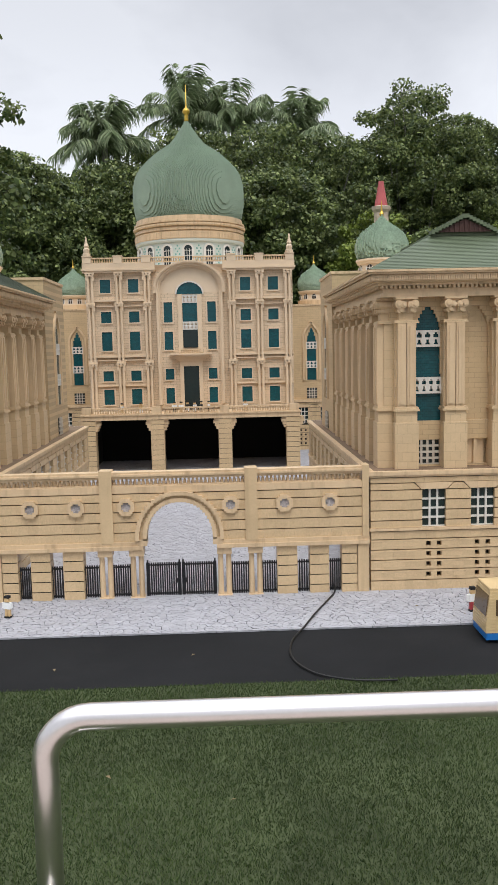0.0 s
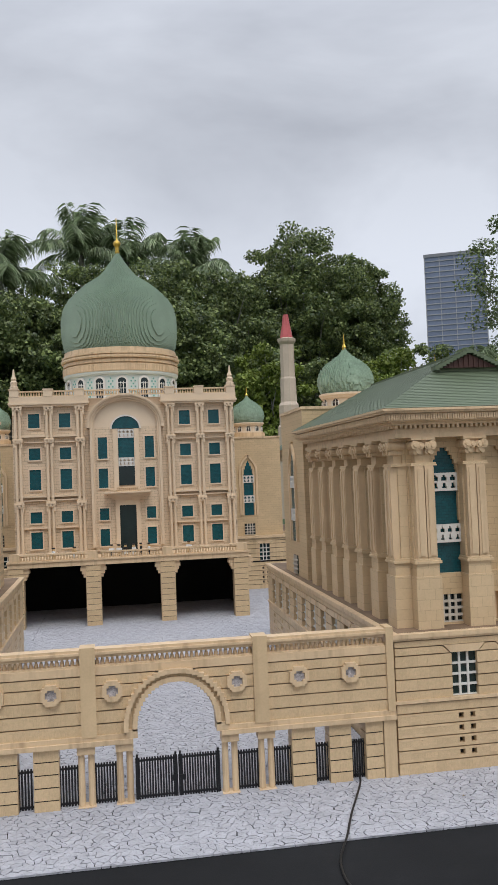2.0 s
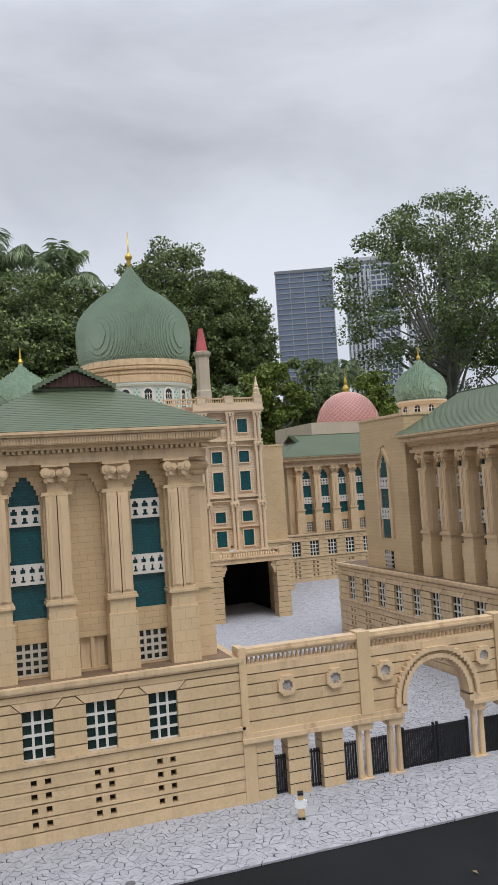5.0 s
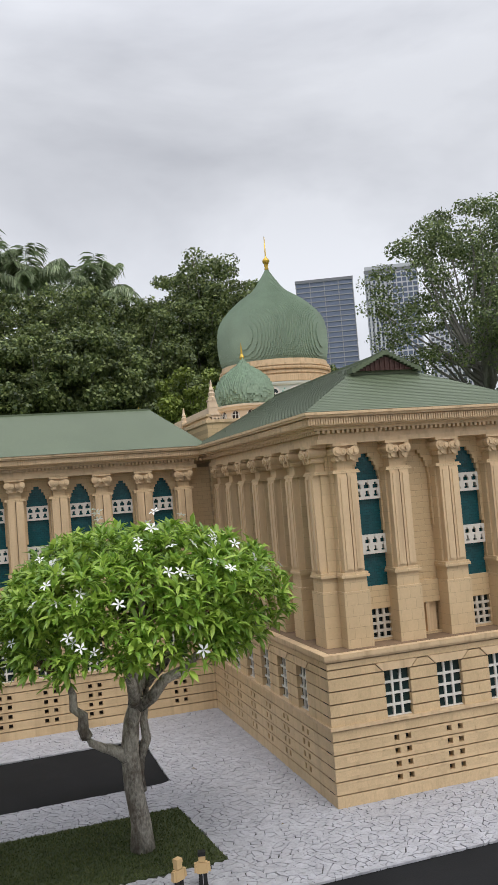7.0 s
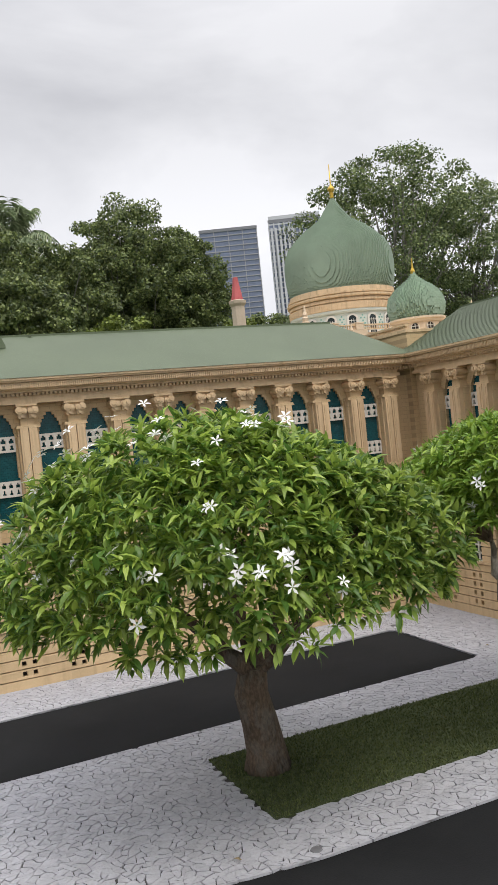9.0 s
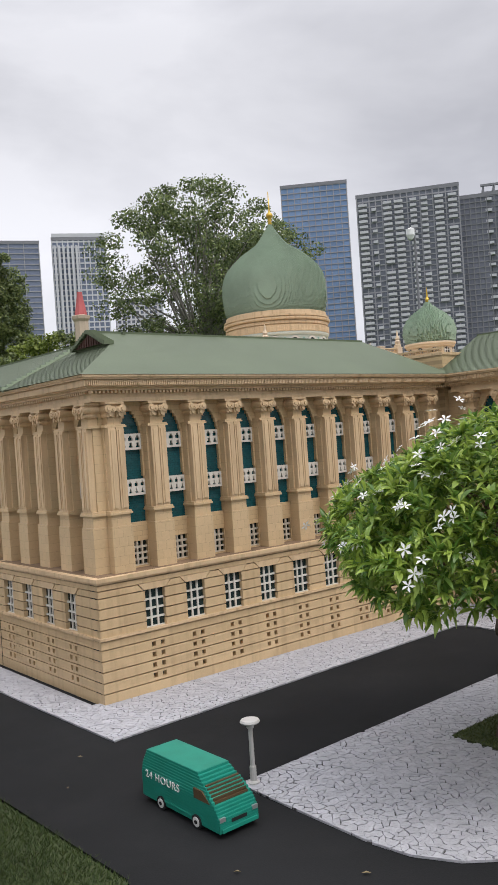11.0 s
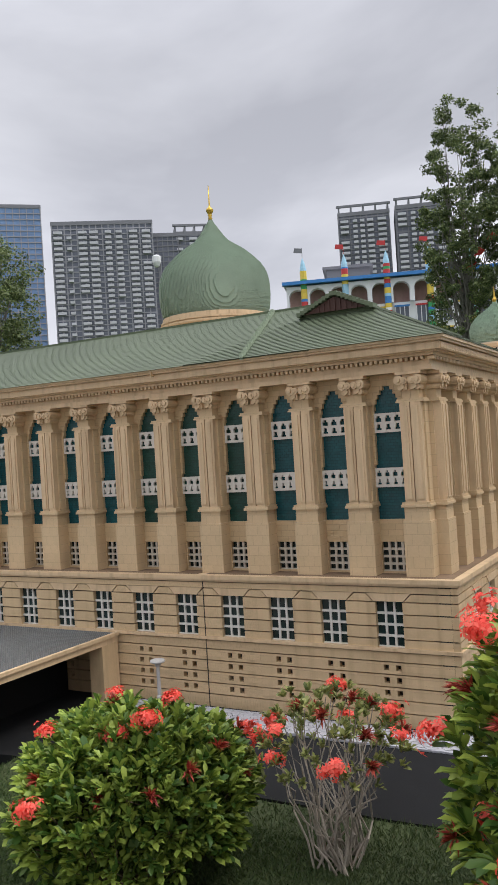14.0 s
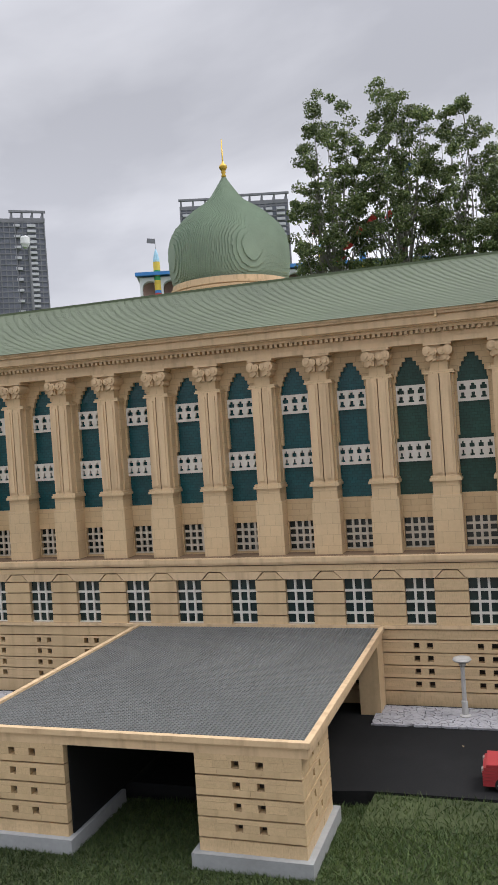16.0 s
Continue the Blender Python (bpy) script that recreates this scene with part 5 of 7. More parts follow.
ux, uy = np.meshgrid(np.arange(px0 + 0.014, px1, 0.010), np.arange(py0 + 0.014, py1 - 0.01, 0.010), indexing="ij")
ux, uy = ux.ravel(), uy.ravel()
cx_, sy_ = np.array([-1, 0, 1, 0]) * 0.0034, np.array([0, -1, 0, 1]) * 0.0034
vv = np.stack([np.repeat(ux, 8).reshape(-1, 8) + np.tile(cx_, 2), np.repeat(uy, 8).reshape(-1, 8) + np.tile(sy_, 2), np.tile(np.repeat((0.234, 0.2362), 4), (len(ux), 1))], -1).reshape(-1, 3)
k0 = np.arange(len(ux))[:, None] * 8
ff = np.concatenate([k0 + q for q in ([0, 1, 5, 4], [1, 2, 6, 5], [2, 3, 7, 6], [3, 0, 4, 7], [4, 5, 6, 7])])
part("roof_studs", quick_mesh("roof_studs", vv, ff, SLATE), SLATE, rfp, None, kind="stuff")
P = turn_frame(px0, py1, -90)
for nm, a, b in (("front_pier", 0.574, 0.804), ("front_pier", 0.055, 0.266)):
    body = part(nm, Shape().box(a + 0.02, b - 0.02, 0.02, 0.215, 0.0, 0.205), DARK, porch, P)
    part("footing", Shape().box(a - 0.014, b + 0.014, -0.014, 0.246, -0.04, 0.002), CONCRETE, body, P, "grey concrete footing")
    bw = Shape()
    c = (a + b) / 2
    for z0, z1 in ((0.002, 0.032), (0.032, 0.0755), (0.0755, 0.119), (0.119, 0.1625), (0.1625, 0.2085)):
        holes = [(c + k * 0.026 - 0.008, c + k * 0.026 + 0.008) for k in (-1, 1)] if z0 > 0.03 else []
        if holes:
            lay(body, P, bw, a, b, z0, z0 + 0.014, (), False, joint=0.0004)
            lay(body, P, bw, a, b, z0 + 0.014, z0 + 0.030, holes, True, joint=0.0004)
            lay(body, P, bw, a, b, z0 + 0.030, z1, (), True)
        else:
            lay(body, P, bw, a, b, z0, z1, (), True)
        for fr, hs in ((P @ pose(b, 0, 0, 0, 0, 90), (0.0225, 0.232)), (P @ pose(a, 0.232, 0, 0, 0, -90), (0.0, 0.2095))):
            if holes:
                hc = [(0.09 - 0.007, 0.09 + 0.007), (0.14 - 0.007, 0.14 + 0.007)]
                lay(body, fr, None, *hs, z0, z0 + 0.014, (), True, joint=0.0004)
                lay(body, fr, None, *hs, z0 + 0.014, z0 + 0.030, hc, True, joint=0.0004)
                lay(body, fr, None, *hs, z0 + 0.030, z1, (), True)
            else:
                lay(body, fr, bw, *hs, z0, z1, (), True)
    part("brickwork", bw, TAN, body, P, kind="stuff")
# added black boards put the shade of the passage into colour
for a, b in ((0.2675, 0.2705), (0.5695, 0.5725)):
    part("lining", Shape().box(a, b, 0.016, 0.92, 0.003, 0.2045), BLACKOUT, porch, P, "added black board standing in for passage shade")
part("lining", Shape().box(0.2705, 0.5695, 0.91, 0.92, 0.003, 0.2045), BLACKOUT, porch, P, "added black board standing in for passage shade")
for a, b in ((0.755, 0.816), (0.001, 0.06)):
    part("rear_pier", Shape().box(a, b, 0.84, 0.93, 0.0, 0.205), TAN, porch, P)

# ==== ground, roads, gravel, lawns ====
tagged(part("ground", Shape().add([(-2500, -2500, -0.06), (2500, -2500, -0.06), (2500, 2500, -0.06), (-2500, 2500, -0.06)], [(0, 1, 2, 3)]), FIELD, None), "wide green ground reaching to the horizon", "ground", "", "structure")
tagged(part("road", Shape().slab([(-5.2, 1.55), (-2.6, 1.9), (6.0, 1.9), (6.0, 12.0), (-4.235, 12.0), (-4.24, 5.75), (-4.195, 5.5), (-4.195, 4.3), (-4.17, 3.75), (-4.15, 3.2), (-4.44, 2.55)], -0.05, 0.0), ROAD, None), "smooth black model road with faint dust", "road", "", "structure")
CORNER = [(-3.692, 3.388), (-3.692, 2.92), (-3.676, 2.82), (-3.625, 2.727), (-3.533, 2.643), (-3.42, 2.595), (-3.28, 2.566), (-3.05, 2.543)]


def inside(poly, x, y):
    hit = np.zeros(x.shape, bool)
    for (x0, y0), (x1, y1) in zip(poly, poly[1:] + poly[:1]):
        c = ((y0 > y) != (y1 > y)) & (x < (x1 - x0) * (y - y0) / (y1 - y0 + 1e-12) + x0)
        hit ^= c
    return hit


BED_LAWN = [(-3.062, 2.745), (-1.895, 2.77), (-1.935, 3.19), (-3.06, 3.172)]
FRONT = CORNER + [(-1.5, 2.542), (2.6, 2.545), (2.6, 2.99), (0.73, 2.99), (0.73, 7.75), (-0.66, 7.75), (-0.66, 2.99), (-1.49, 2.99), (-1.49, 4.31), (-3.62, 4.31), (-3.62, 5.56), (-3.778, 5.56), (-3.770, 4.60), (-3.752, 3.935), (-1.905, 3.985), (-1.905, 3.43), (-3.60, 3.388)]
COURT3 = [(-1.9, 5.18), (-0.655, 5.18), (-0.655, 7.75), (-1.9, 7.75)]
COURT2 = [(0.72, 5.15), (1.9, 5.15), (1.9, 7.75), (0.72, 7.75)]
north_strip = [(-3.778, 6.40), (-3.62, 6.40), (-3.62, 7.9), (-3.778, 7.9)]
bed = Shape()
for q in ([(-3.69, 2.93), (-3.67, 2.81), (-3.62, 2.735), (-3.53, 2.65), (-3.42, 2.60), (-3.28, 2.571), (-3.05, 2.548), (-1.45, 2.548), (2.6, 2.55), (2.6, 2.99), (-1.49, 2.99), (-1.49, 3.43), (-1.90, 3.43), (-3.69, 3.383)],
          [(-1.90, 3.43), (-1.49, 3.43), (-1.49, 4.31), (-3.62, 4.31), (-3.62, 5.56), (-3.773, 5.56), (-3.765, 4.60), (-3.747, 3.94), (-1.90, 3.99)],
          [(-0.66, 2.99), (0.73, 2.99), (0.73, 7.75), (-0.66, 7.75)], COURT2, COURT3, north_strip):
    k = len(bed.v)
    bed.slab(q, -0.02, 0.003 if q not in (COURT2, COURT3) else 0.0025)
tagged(part("gravel_bed", bed, BED, None), "grey mortar under white stone chips", "ground", "", "structure")


def trim(poly, p):
    """Moves places outside the outline to the nearest point of it."""
    q = p.reshape(-1, 2).copy()
    out = np.nonzero(~inside(poly, q[:, 0], q[:, 1]))[0]
    o = q[out]
    best, dist = o.copy(), np.full(len(o), 9e9)
    for a, b in zip(poly, poly[1:] + poly[:1]):
        a, b = np.array(a), np.array(b)
        t = np.clip(((o - a) @ (b - a)) / ((b - a) @ (b - a)), 0, 1)
        s = a + t[:, None] * (b - a)
        d = ((o - s) ** 2).sum(1)
        best = np.where((d < dist)[:, None], s, best)
        dist = np.minimum(d, dist)
    q[out] = best
    return q.reshape(p.shape)


def stones(poly, size, skip=(), seed=3, height=0.0042):
    """Irregular flat stone chips fitted together like crazy paving."""
    rs = np.random.RandomState(seed)
    px, py = [p[0] for p in poly], [p[1] for p in poly]
    ni, nj = int((max(px) - min(px)) / size) + 3, int((max(py) - min(py)) / (size * 0.866)) + 3
    I, J = np.meshgrid(np.arange(ni), np.arange(nj), indexing="ij")
    P_ = np.stack([min(px) - size + (I + 0.5 * (J % 2)) * size, min(py) - size + J * size * 0.866], -1)
    P_ = P_ + rs.uniform(-0.62, 0.62, P_.shape) * size
    even = (J[1:-1, 1:-1] % 2) == 0
    c = P_[1:-1, 1:-1]
    E_, W_ = P_[2:, 1:-1], P_[:-2, 1:-1]
    N_e, N_o = P_[1:-1, 2:], P_[2:, 2:]
    NWe, NWo = P_[:-2, 2:], P_[1:-1, 2:]
    NE = np.where(even[..., None], N_e, N_o)
    NW = np.where(even[..., None], NWe, NWo)
    SE = np.where(even[..., None], P_[1:-1, :-2], P_[2:, :-2])
    SW = np.where(even[..., None], P_[:-2, :-2], P_[1:-1, :-2])
    nb = [E_, NE, NW, W_, SW, SE]
    cor = np.stack([(c + nb[k] + nb[(k + 1) % 6]) / 3 for k in range(6)], -2).reshape(-1, 6, 2)
    x_, y_ = cor[..., 0], cor[..., 1]
    cor = cor + 0.2 * size * np.stack([np.sin(x_ * 331 + y_ * 173) + np.sin(y_ * 97), np.sin(y_ * 287 - x_ * 211) + np.sin(x_ * 89)], -1)
    c = cor.mean(1)
    ok = inside(poly, x_.ravel(), y_.ravel()).reshape(x_.shape).any(1)
    for q in skip:
        ok &= ~inside(q, c[:, 0], c[:, 1])
    cor, c = cor[ok], c[ok]
    n = len(c)
    # corners stay closed or draw back a little, so that thin cracks open between some stones
    shut = rs.uniform(size=(n, 6, 1)) < 0.46
    top = c[:, None] + (cor - c[:, None]) * np.where(shut, 1.0, rs.uniform(0.77, 0.93, (n, 6, 1)))
    low = c[:, None] + (top - c[:, None]) * 1.005
    top, low = trim(poly, top), trim(poly, low)
    h = 0.003 + height * rs.uniform(0.93, 1.0, (n, 1)) + ((top - c[:, None]) * rs.uniform(-0.012, 0.012, (n, 1, 2))).sum(-1)
    v = np.concatenate([np.concatenate([top, h[..., None]], -1), np.concatenate([low, np.full((n, 6, 1), 0.0015)], -1)], 1).reshape(-1, 3)
    k = np.arange(n)[:, None] * 12
    tri = [k + q for q in ([0, 1, 2, 3], [0, 3, 4, 5])] + [k + [6 + a, 6 + (a + 1) % 6, (a + 1) % 6, a] for a in range(6)]
    return v, np.concatenate(tri)


v, f = stones(FRONT, 0.024, [BED_LAWN])
tagged(part("white_gravel", quick_mesh("white_gravel", v, f, GRAVEL, False), GRAVEL, None), "white stone chips fitted closely with dark joints", "gravel", "", "stuff")
for q, sd in ((COURT2, 5), (COURT3, 7), (north_strip, 6)):
    v, f = stones(q, 0.024, (), sd)
    tagged(part("white_gravel", quick_mesh("white_gravel", v, f, GRAVEL, False), GRAVEL, None), "white stone chips fitted closely with dark joints", "gravel", "", "stuff")


def lawn(name, poly, label, density, tall, seed, near=None, z=0.0, lean=0.6, wide=0.0022, blades=GRASS):
    """A soil sheet with upright grass blades on it; near: the stretch that carries blades."""
    tagged(part(name, Shape().slab(poly, -0.055, z + 0.004), TURF, None), label, "lawn", "", "structure")
    q = near or poly
    rs = np.random.RandomState(seed)
    px, py = [p[0] for p in q], [p[1] for p in q]
    area = (max(px) - min(px)) * (max(py) - min(py))
    n = int(area * density)
    x, y = rs.uniform(min(px), max(px), n), rs.uniform(min(py), max(py), n)
    ok = inside(q, x, y)
    x, y = x[ok], y[ok]
    n = len(x)
    a = rs.uniform(0, 2 * np.pi, n)
    h = tall * rs.uniform(0.5, 1.25, n)
    w = wide * rs.uniform(0.7, 1.4, n)
    dx, dy = np.cos(a), np.sin(a)
    b = rs.uniform(0, 2 * np.pi, n)
    ln = lean * rs.uniform(0.1, 1.0, n) * h
    zz0 = np.full(n, z + 0.003)
    p0 = np.stack([x - dx * w, y - dy * w, zz0], -1)
    p1 = np.stack([x + dx * w, y + dy * w, zz0], -1)
    p2 = np.stack([x + np.cos(b) * ln, y + np.sin(b) * ln, z + h], -1)
    v = np.stack([p0, p1, p2], 1).reshape(-1, 3)
    f = np.arange(n * 3).reshape(-1, 3)
    tagged(part("grass", quick_mesh("grass", v, f, blades), blades, None), "short green grass blades", "grass", "", "stuff")


lawn("front_lawn", [(-6.8, 0.75), (6.0, 0.75), (6.0, 2.10), (0.9, 2.125), (-0.5, 2.115), (-2.6, 2.05), (-4.2, 1.7), (-5.2, 1.6)], "trimmed dark green lawn before the road", 110000, 0.011, 11, [(-1.0, 0.78), (1.6, 0.78), (1.6, 2.125), (-1.0, 2.115)], wide=0.0011)
lawn("tree_bed_lawn", BED_LAWN, "green grass bed round two small trees", 80000, 0.009, 12, z=0.004, blades=GRASS_L)
lawn("street_lawn", [(-5.35, 1.5), (-5.2, 1.6), (-4.45, 2.55), (-4.162, 3.2), (-4.182, 3.75), (-4.206, 4.3), (-4.205, 5.48), (-4.26, 5.7), (-4.26, 9.0), (-5.35, 9.0)], "uneven green lawn beside the road", 95000, 0.013, 13, [(-5.34, 2.9), (-4.35, 2.8), (-4.165, 3.2), (-4.185, 3.75), (-4.205, 5.48), (-4.3, 6.4), (-5.34, 6.4)], lean=1.2, wide=0.0016, z=-0.035)

edge = [(-4.445, 2.548), (-4.157, 3.2), (-4.177, 3.75), (-4.202, 4.3), (-4.202, 5.48)]
bank = Shape()
for (ax, ay), (bx, by) in zip(edge, edge[1:]):
    bank.add([(ax + 0.004, ay, -0.005), (bx + 0.004, by, -0.005), (bx - 0.10, by + 0.02, -0.030), (ax - 0.10, ay + 0.02, -0.030), (ax + 0.004, ay, -0.05), (bx + 0.004, by, -0.05), (bx - 0.10, by + 0.02, -0.05), (ax - 0.10, ay + 0.02, -0.05)],
             [(0, 1, 2, 3), (4, 7, 6, 5), (0, 4, 5, 1), (1, 5, 6, 2), (2, 6, 7, 3), (3, 7, 4, 0)])
tagged(part("grass_bank", bank, TURF, None), "sloping grassy edge between road and lawn", "lawn", "", "structure")
rs_ = np.random.RandomState(17)
n_ = 16000
u_, k_, o_ = rs_.uniform(size=n_), rs_.randint(0, 4, n_), rs_.uniform(size=n_)
e_ = np.array(edge)
at_ = e_[k_] + (e_[k_ + 1] - e_[k_]) * u_[:, None] + np.stack([-0.10 * o_ + 0.006, 0.02 * o_], -1)
at_ = np.concatenate([at_, (-0.006 - 0.025 * o_)[:, None]], 1)
d_ = rs_.normal(size=(n_, 3)) * np.array([0.5, 0.5, 0.2]) + np.array([0.15, 0, 0.9])
s_ = np.cross(d_, rs_.normal(size=(n_, 3)))
s_ *= (0.0015 / np.linalg.norm(s_, axis=1))[:, None]
v_ = np.stack([at_ - s_, at_ + s_, at_ + d_ * 0.013 * rs_.uniform(0.5, 1.3, (n_, 1))], 1).reshape(-1, 3)
tagged(part("grass", quick_mesh("grass", v_, np.arange(n_ * 3).reshape(-1, 3), GRASS), GRASS, None), "short green grass blades on the road edge", "grass", "", "stuff")

PAVER = surface("pinkish_paving", (0.42, 0.35, 0.31), 0.85, vary=0.15, big=2, fine=60, bump=0.3, dirt=0.2)
for q in ([(-9.0, -5.0), (7.0, -5.0), (7.0, 0.75), (-6.8, 0.75), (-6.8, 1.5), (-9.0, 1.5)], [(-9.0, 1.5), (-5.36, 1.5), (-5.36, 10.0), (-9.0, 10.0)]):
    tagged(part("pavement", Shape().slab(q, -0.055, -0.01), PAVER, None), "pale pinkish visitor paving round the model", "pavement", "", "structure")

# ==== railing before the model ====
rail = thing("guard_rail", "bent brushed-steel tube railing standing in the lawn", "railing", (1.2, 1.1, 0))
pts = [(-0.068, 1.1, -0.02), (-0.066, 1.1, 0.295)]
for i in range(9):
    a = math.pi / 2 * i / 8
    pts.append((-0.066 + 0.068 * (1 - math.cos(a)), 1.1, 0.320 + 0.068 * math.sin(a)))
pts += [(0.4, 1.1, 0.388), (2.4, 1.1, 0.388)]
for i in range(1, 9):
    a = math.pi / 2 * i / 8
    pts.append((2.4 + 0.068 * math.sin(a), 1.1, 0.320 + 0.068 * math.cos(a)))
pts += [(2.468, 1.1, -0.02)]
part("tube", Shape().tube(pts, [0.0198] * len(pts), 20, (0, 1, 0)), STEEL, rail, None, "polished bent tube", smooth=True)
for x in (-0.068, 2.468):
    part("base_plate", Shape().turned([(0.05, -0.005), (0.05, 0.012), (0.03, 0.016)], 20, x, 1.1), STEEL, rail)

hose = [(0.600, 2.955, 0.030), (0.597, 2.911, 0.016), (0.560, 2.82, 0.013), (0.500, 2.68, 0.013), (0.451, 2.552, 0.012), (0.405, 2.45, 0.007), (0.388, 2.37, 0.006), (0.388, 2.30, 0.006), (0.404, 2.238, 0.006), (0.445, 2.17, 0.006), (0.503, 2.126, 0.008), (0.57, 2.10, 0.010), (0.68, 2.09, 0.012)]
sm_ = []
for a, b, c, d in zip([hose[0]] + hose, hose, hose[1:], hose[2:] + [hose[-1]]):
    for k in range(4):
        t = k / 4
        sm_.append(tuple(0.5 * (2 * b[i] + (c[i] - a[i]) * t + (2 * a[i] - 5 * b[i] + 4 * c[i] - d[i]) * t * t + (-a[i] + 3 * b[i] - 3 * c[i] + d[i]) * t ** 3) for i in range(3)))
single("cable", Shape().tube(sm_, [0.0031] * len(sm_), 8), RUBBER, "black rubber cable lying across gravel and road", "cable", smooth=True)

# ==== leaves and flowers ====
LANCE = np.array([(0, 0, 0), (0.28, 0.42, 0.05), (0.28, -0.42, 0.05), (0.30, 0, 0.0), (0.62, 0.40, 0.03), (0.62, -0.40, 0.03), (0.64, 0, -0.02), (1.0, 0, -0.14)])
OVAL = np.array([(0, 0, 0), (0.34, 0.36, 0.06), (0.34, -0.36, 0.06), (0.34, 0, 0.0), (0.80, 0.44, 0.03), (0.80, -0.44, 0.03), (0.78, 0, -0.03), (1.0, 0, -0.08)])
LEAF_F = np.array([(0, 2, 3), (0, 3, 1), (3, 2, 5), (3, 5, 6), (1, 3, 6), (1, 6, 4), (6, 5, 7), (4, 6, 7)])


def frames(d, spin):
    """Turns that lay x along each direction d, with the leaf's upper side up, spun about it."""
    d = d / np.linalg.norm(d, axis=1, keepdims=True)
    up = np.tile(np.array([0.0, 0.0, 1.0]), (len(d), 1))
    up[np.abs(d[:, 2]) > 0.97] = (1.0, 0.0, 0.0)
    y = np.cross(up, d)
    y /= np.linalg.norm(y, axis=1, keepdims=True)
    z = np.cross(d, y)
    c, s = np.cos(spin)[:, None], np.sin(spin)[:, None]
    return np.stack([d, c * y + s * z, c * z - s * y], -1)


def spread(at, d, length, width, template, rs, roll=0.5):
    """One leaf at each place, along d."""
    n = len(at)
    t = np.tile(template[None], (n, 1, 1)) * np.stack([length, width, length], -1)[:, None, :]
    t[..., 2] *= rs.uniform(0.2, 2.2, (n, 1))
    m = frames(d, rs.uniform(-roll, roll, n))
    v = np.einsum("nij,nkj->nki", m, t) + at[:, None]
    k = len(template)
    f = (np.arange(n)[:, None, None] * k + LEAF_F[None]).reshape(-1, 3)
    return v.reshape(-1, 3), f


def lumpy(n, rs, centre, radii, low=-0.45, lumps=14, depth=0.28, rough=0.16):
    """Places and outward ways in the shell of a lumpy, uneven crown."""
    dirs = rs.normal(size=(n * 3, 3))
    dirs /= np.linalg.norm(dirs, axis=1, keepdims=True)
    dirs = dirs[dirs[:, 2] > low][:n]
    c = rs.normal(size=(lumps, 3))
    c /= np.linalg.norm(c, axis=1, keepdims=True)
    lump = np.max(np.clip(dirs @ c.T, 0, 1) ** 6, axis=1)
    r = 1 - rough + rough * 1.6 * lump
    r *= 1 - depth * rs.uniform(0, 1, len(dirs)) ** 2
    p = np.asarray(centre) + dirs * r[:, None] * np.asarray(radii)
    return p, dirs


def rosettes(p, d, per, length, width, template, rs, tilt=(0.5, 1.25), up=0.35):
    """Whorls of leaves round each shoot."""
    n = len(p)
    ax = d + np.array([0, 0, up])
    ax /= np.linalg.norm(ax, axis=1, keepdims=True)
    m = frames(ax, rs.uniform(0, 6.28, n))
    at, dd = [], []
    for k in range(per):
        a = 2 * np.pi * k / per + rs.uniform(-0.4, 0.4, n)
        t = rs.uniform(*tilt, n)
        loc = np.stack([np.cos(t), np.sin(t) * np.cos(a), np.sin(t) * np.sin(a)], -1)
        dd.append(np.einsum("nij,nj->ni", m, loc))
        at.append(p + rs.normal(size=p.shape) * length * 0.10)
    at, dd = np.concatenate(at), np.concatenate(dd)
    k = len(at)
    return spread(at, dd, length * rs.uniform(0.65, 1.2, k), width * rs.uniform(0.75, 1.2, k), template, rs)


PETAL5 = []
for i in range(5):
    a = 2 * math.pi * i / 5
    PETAL5 += [(0, 0, 0), (0.6 * math.cos(a - 0.30), 0.6 * math.sin(a - 0.30), 0.12), (math.cos(a + 0.15), math.sin(a + 0.15), 0.05), (0.6 * math.cos(a + 0.35), 0.6 * math.sin(a + 0.35), 0.14)]
PETAL4 = []
for i in range(4):
    a = 2 * math.pi * i / 4
    PETAL4 += [(0, 0, 0), (0.55 * math.cos(a - 0.5), 0.55 * math.sin(a - 0.5), 0.05), (math.cos(a), math.sin(a), -0.1), (0.55 * math.cos(a + 0.5), 0.55 * math.sin(a + 0.5), 0.05)]


def blossoms(p, d, size, petals, rs):
    """One flower of flat petals at each place, facing d."""
    t = np.array(petals)
    n, k = len(p), len(t)
    m = frames(d, rs.uniform(0, 6.28, n))
    m = m[:, :, [1, 2, 0]]
    s = np.asarray(size) * np.ones(n)
    v = np.einsum("nij,nkj->nki", m, t[None] * s[:, None, None]) + p[:, None]
    f = np.arange(n * k).reshape(-1, 4)
    return v.reshape(-1, 3), f


def bent(p0, p1, rs, n=6, wob=0.05):
    p0, p1 = np.array(p0, float), np.array(p1, float)
    return [tuple(p0 + (p1 - p0) * i / n + (rs.uniform(-wob, wob, 3) if 0 < i < n else 0)) for i in range(n + 1)]


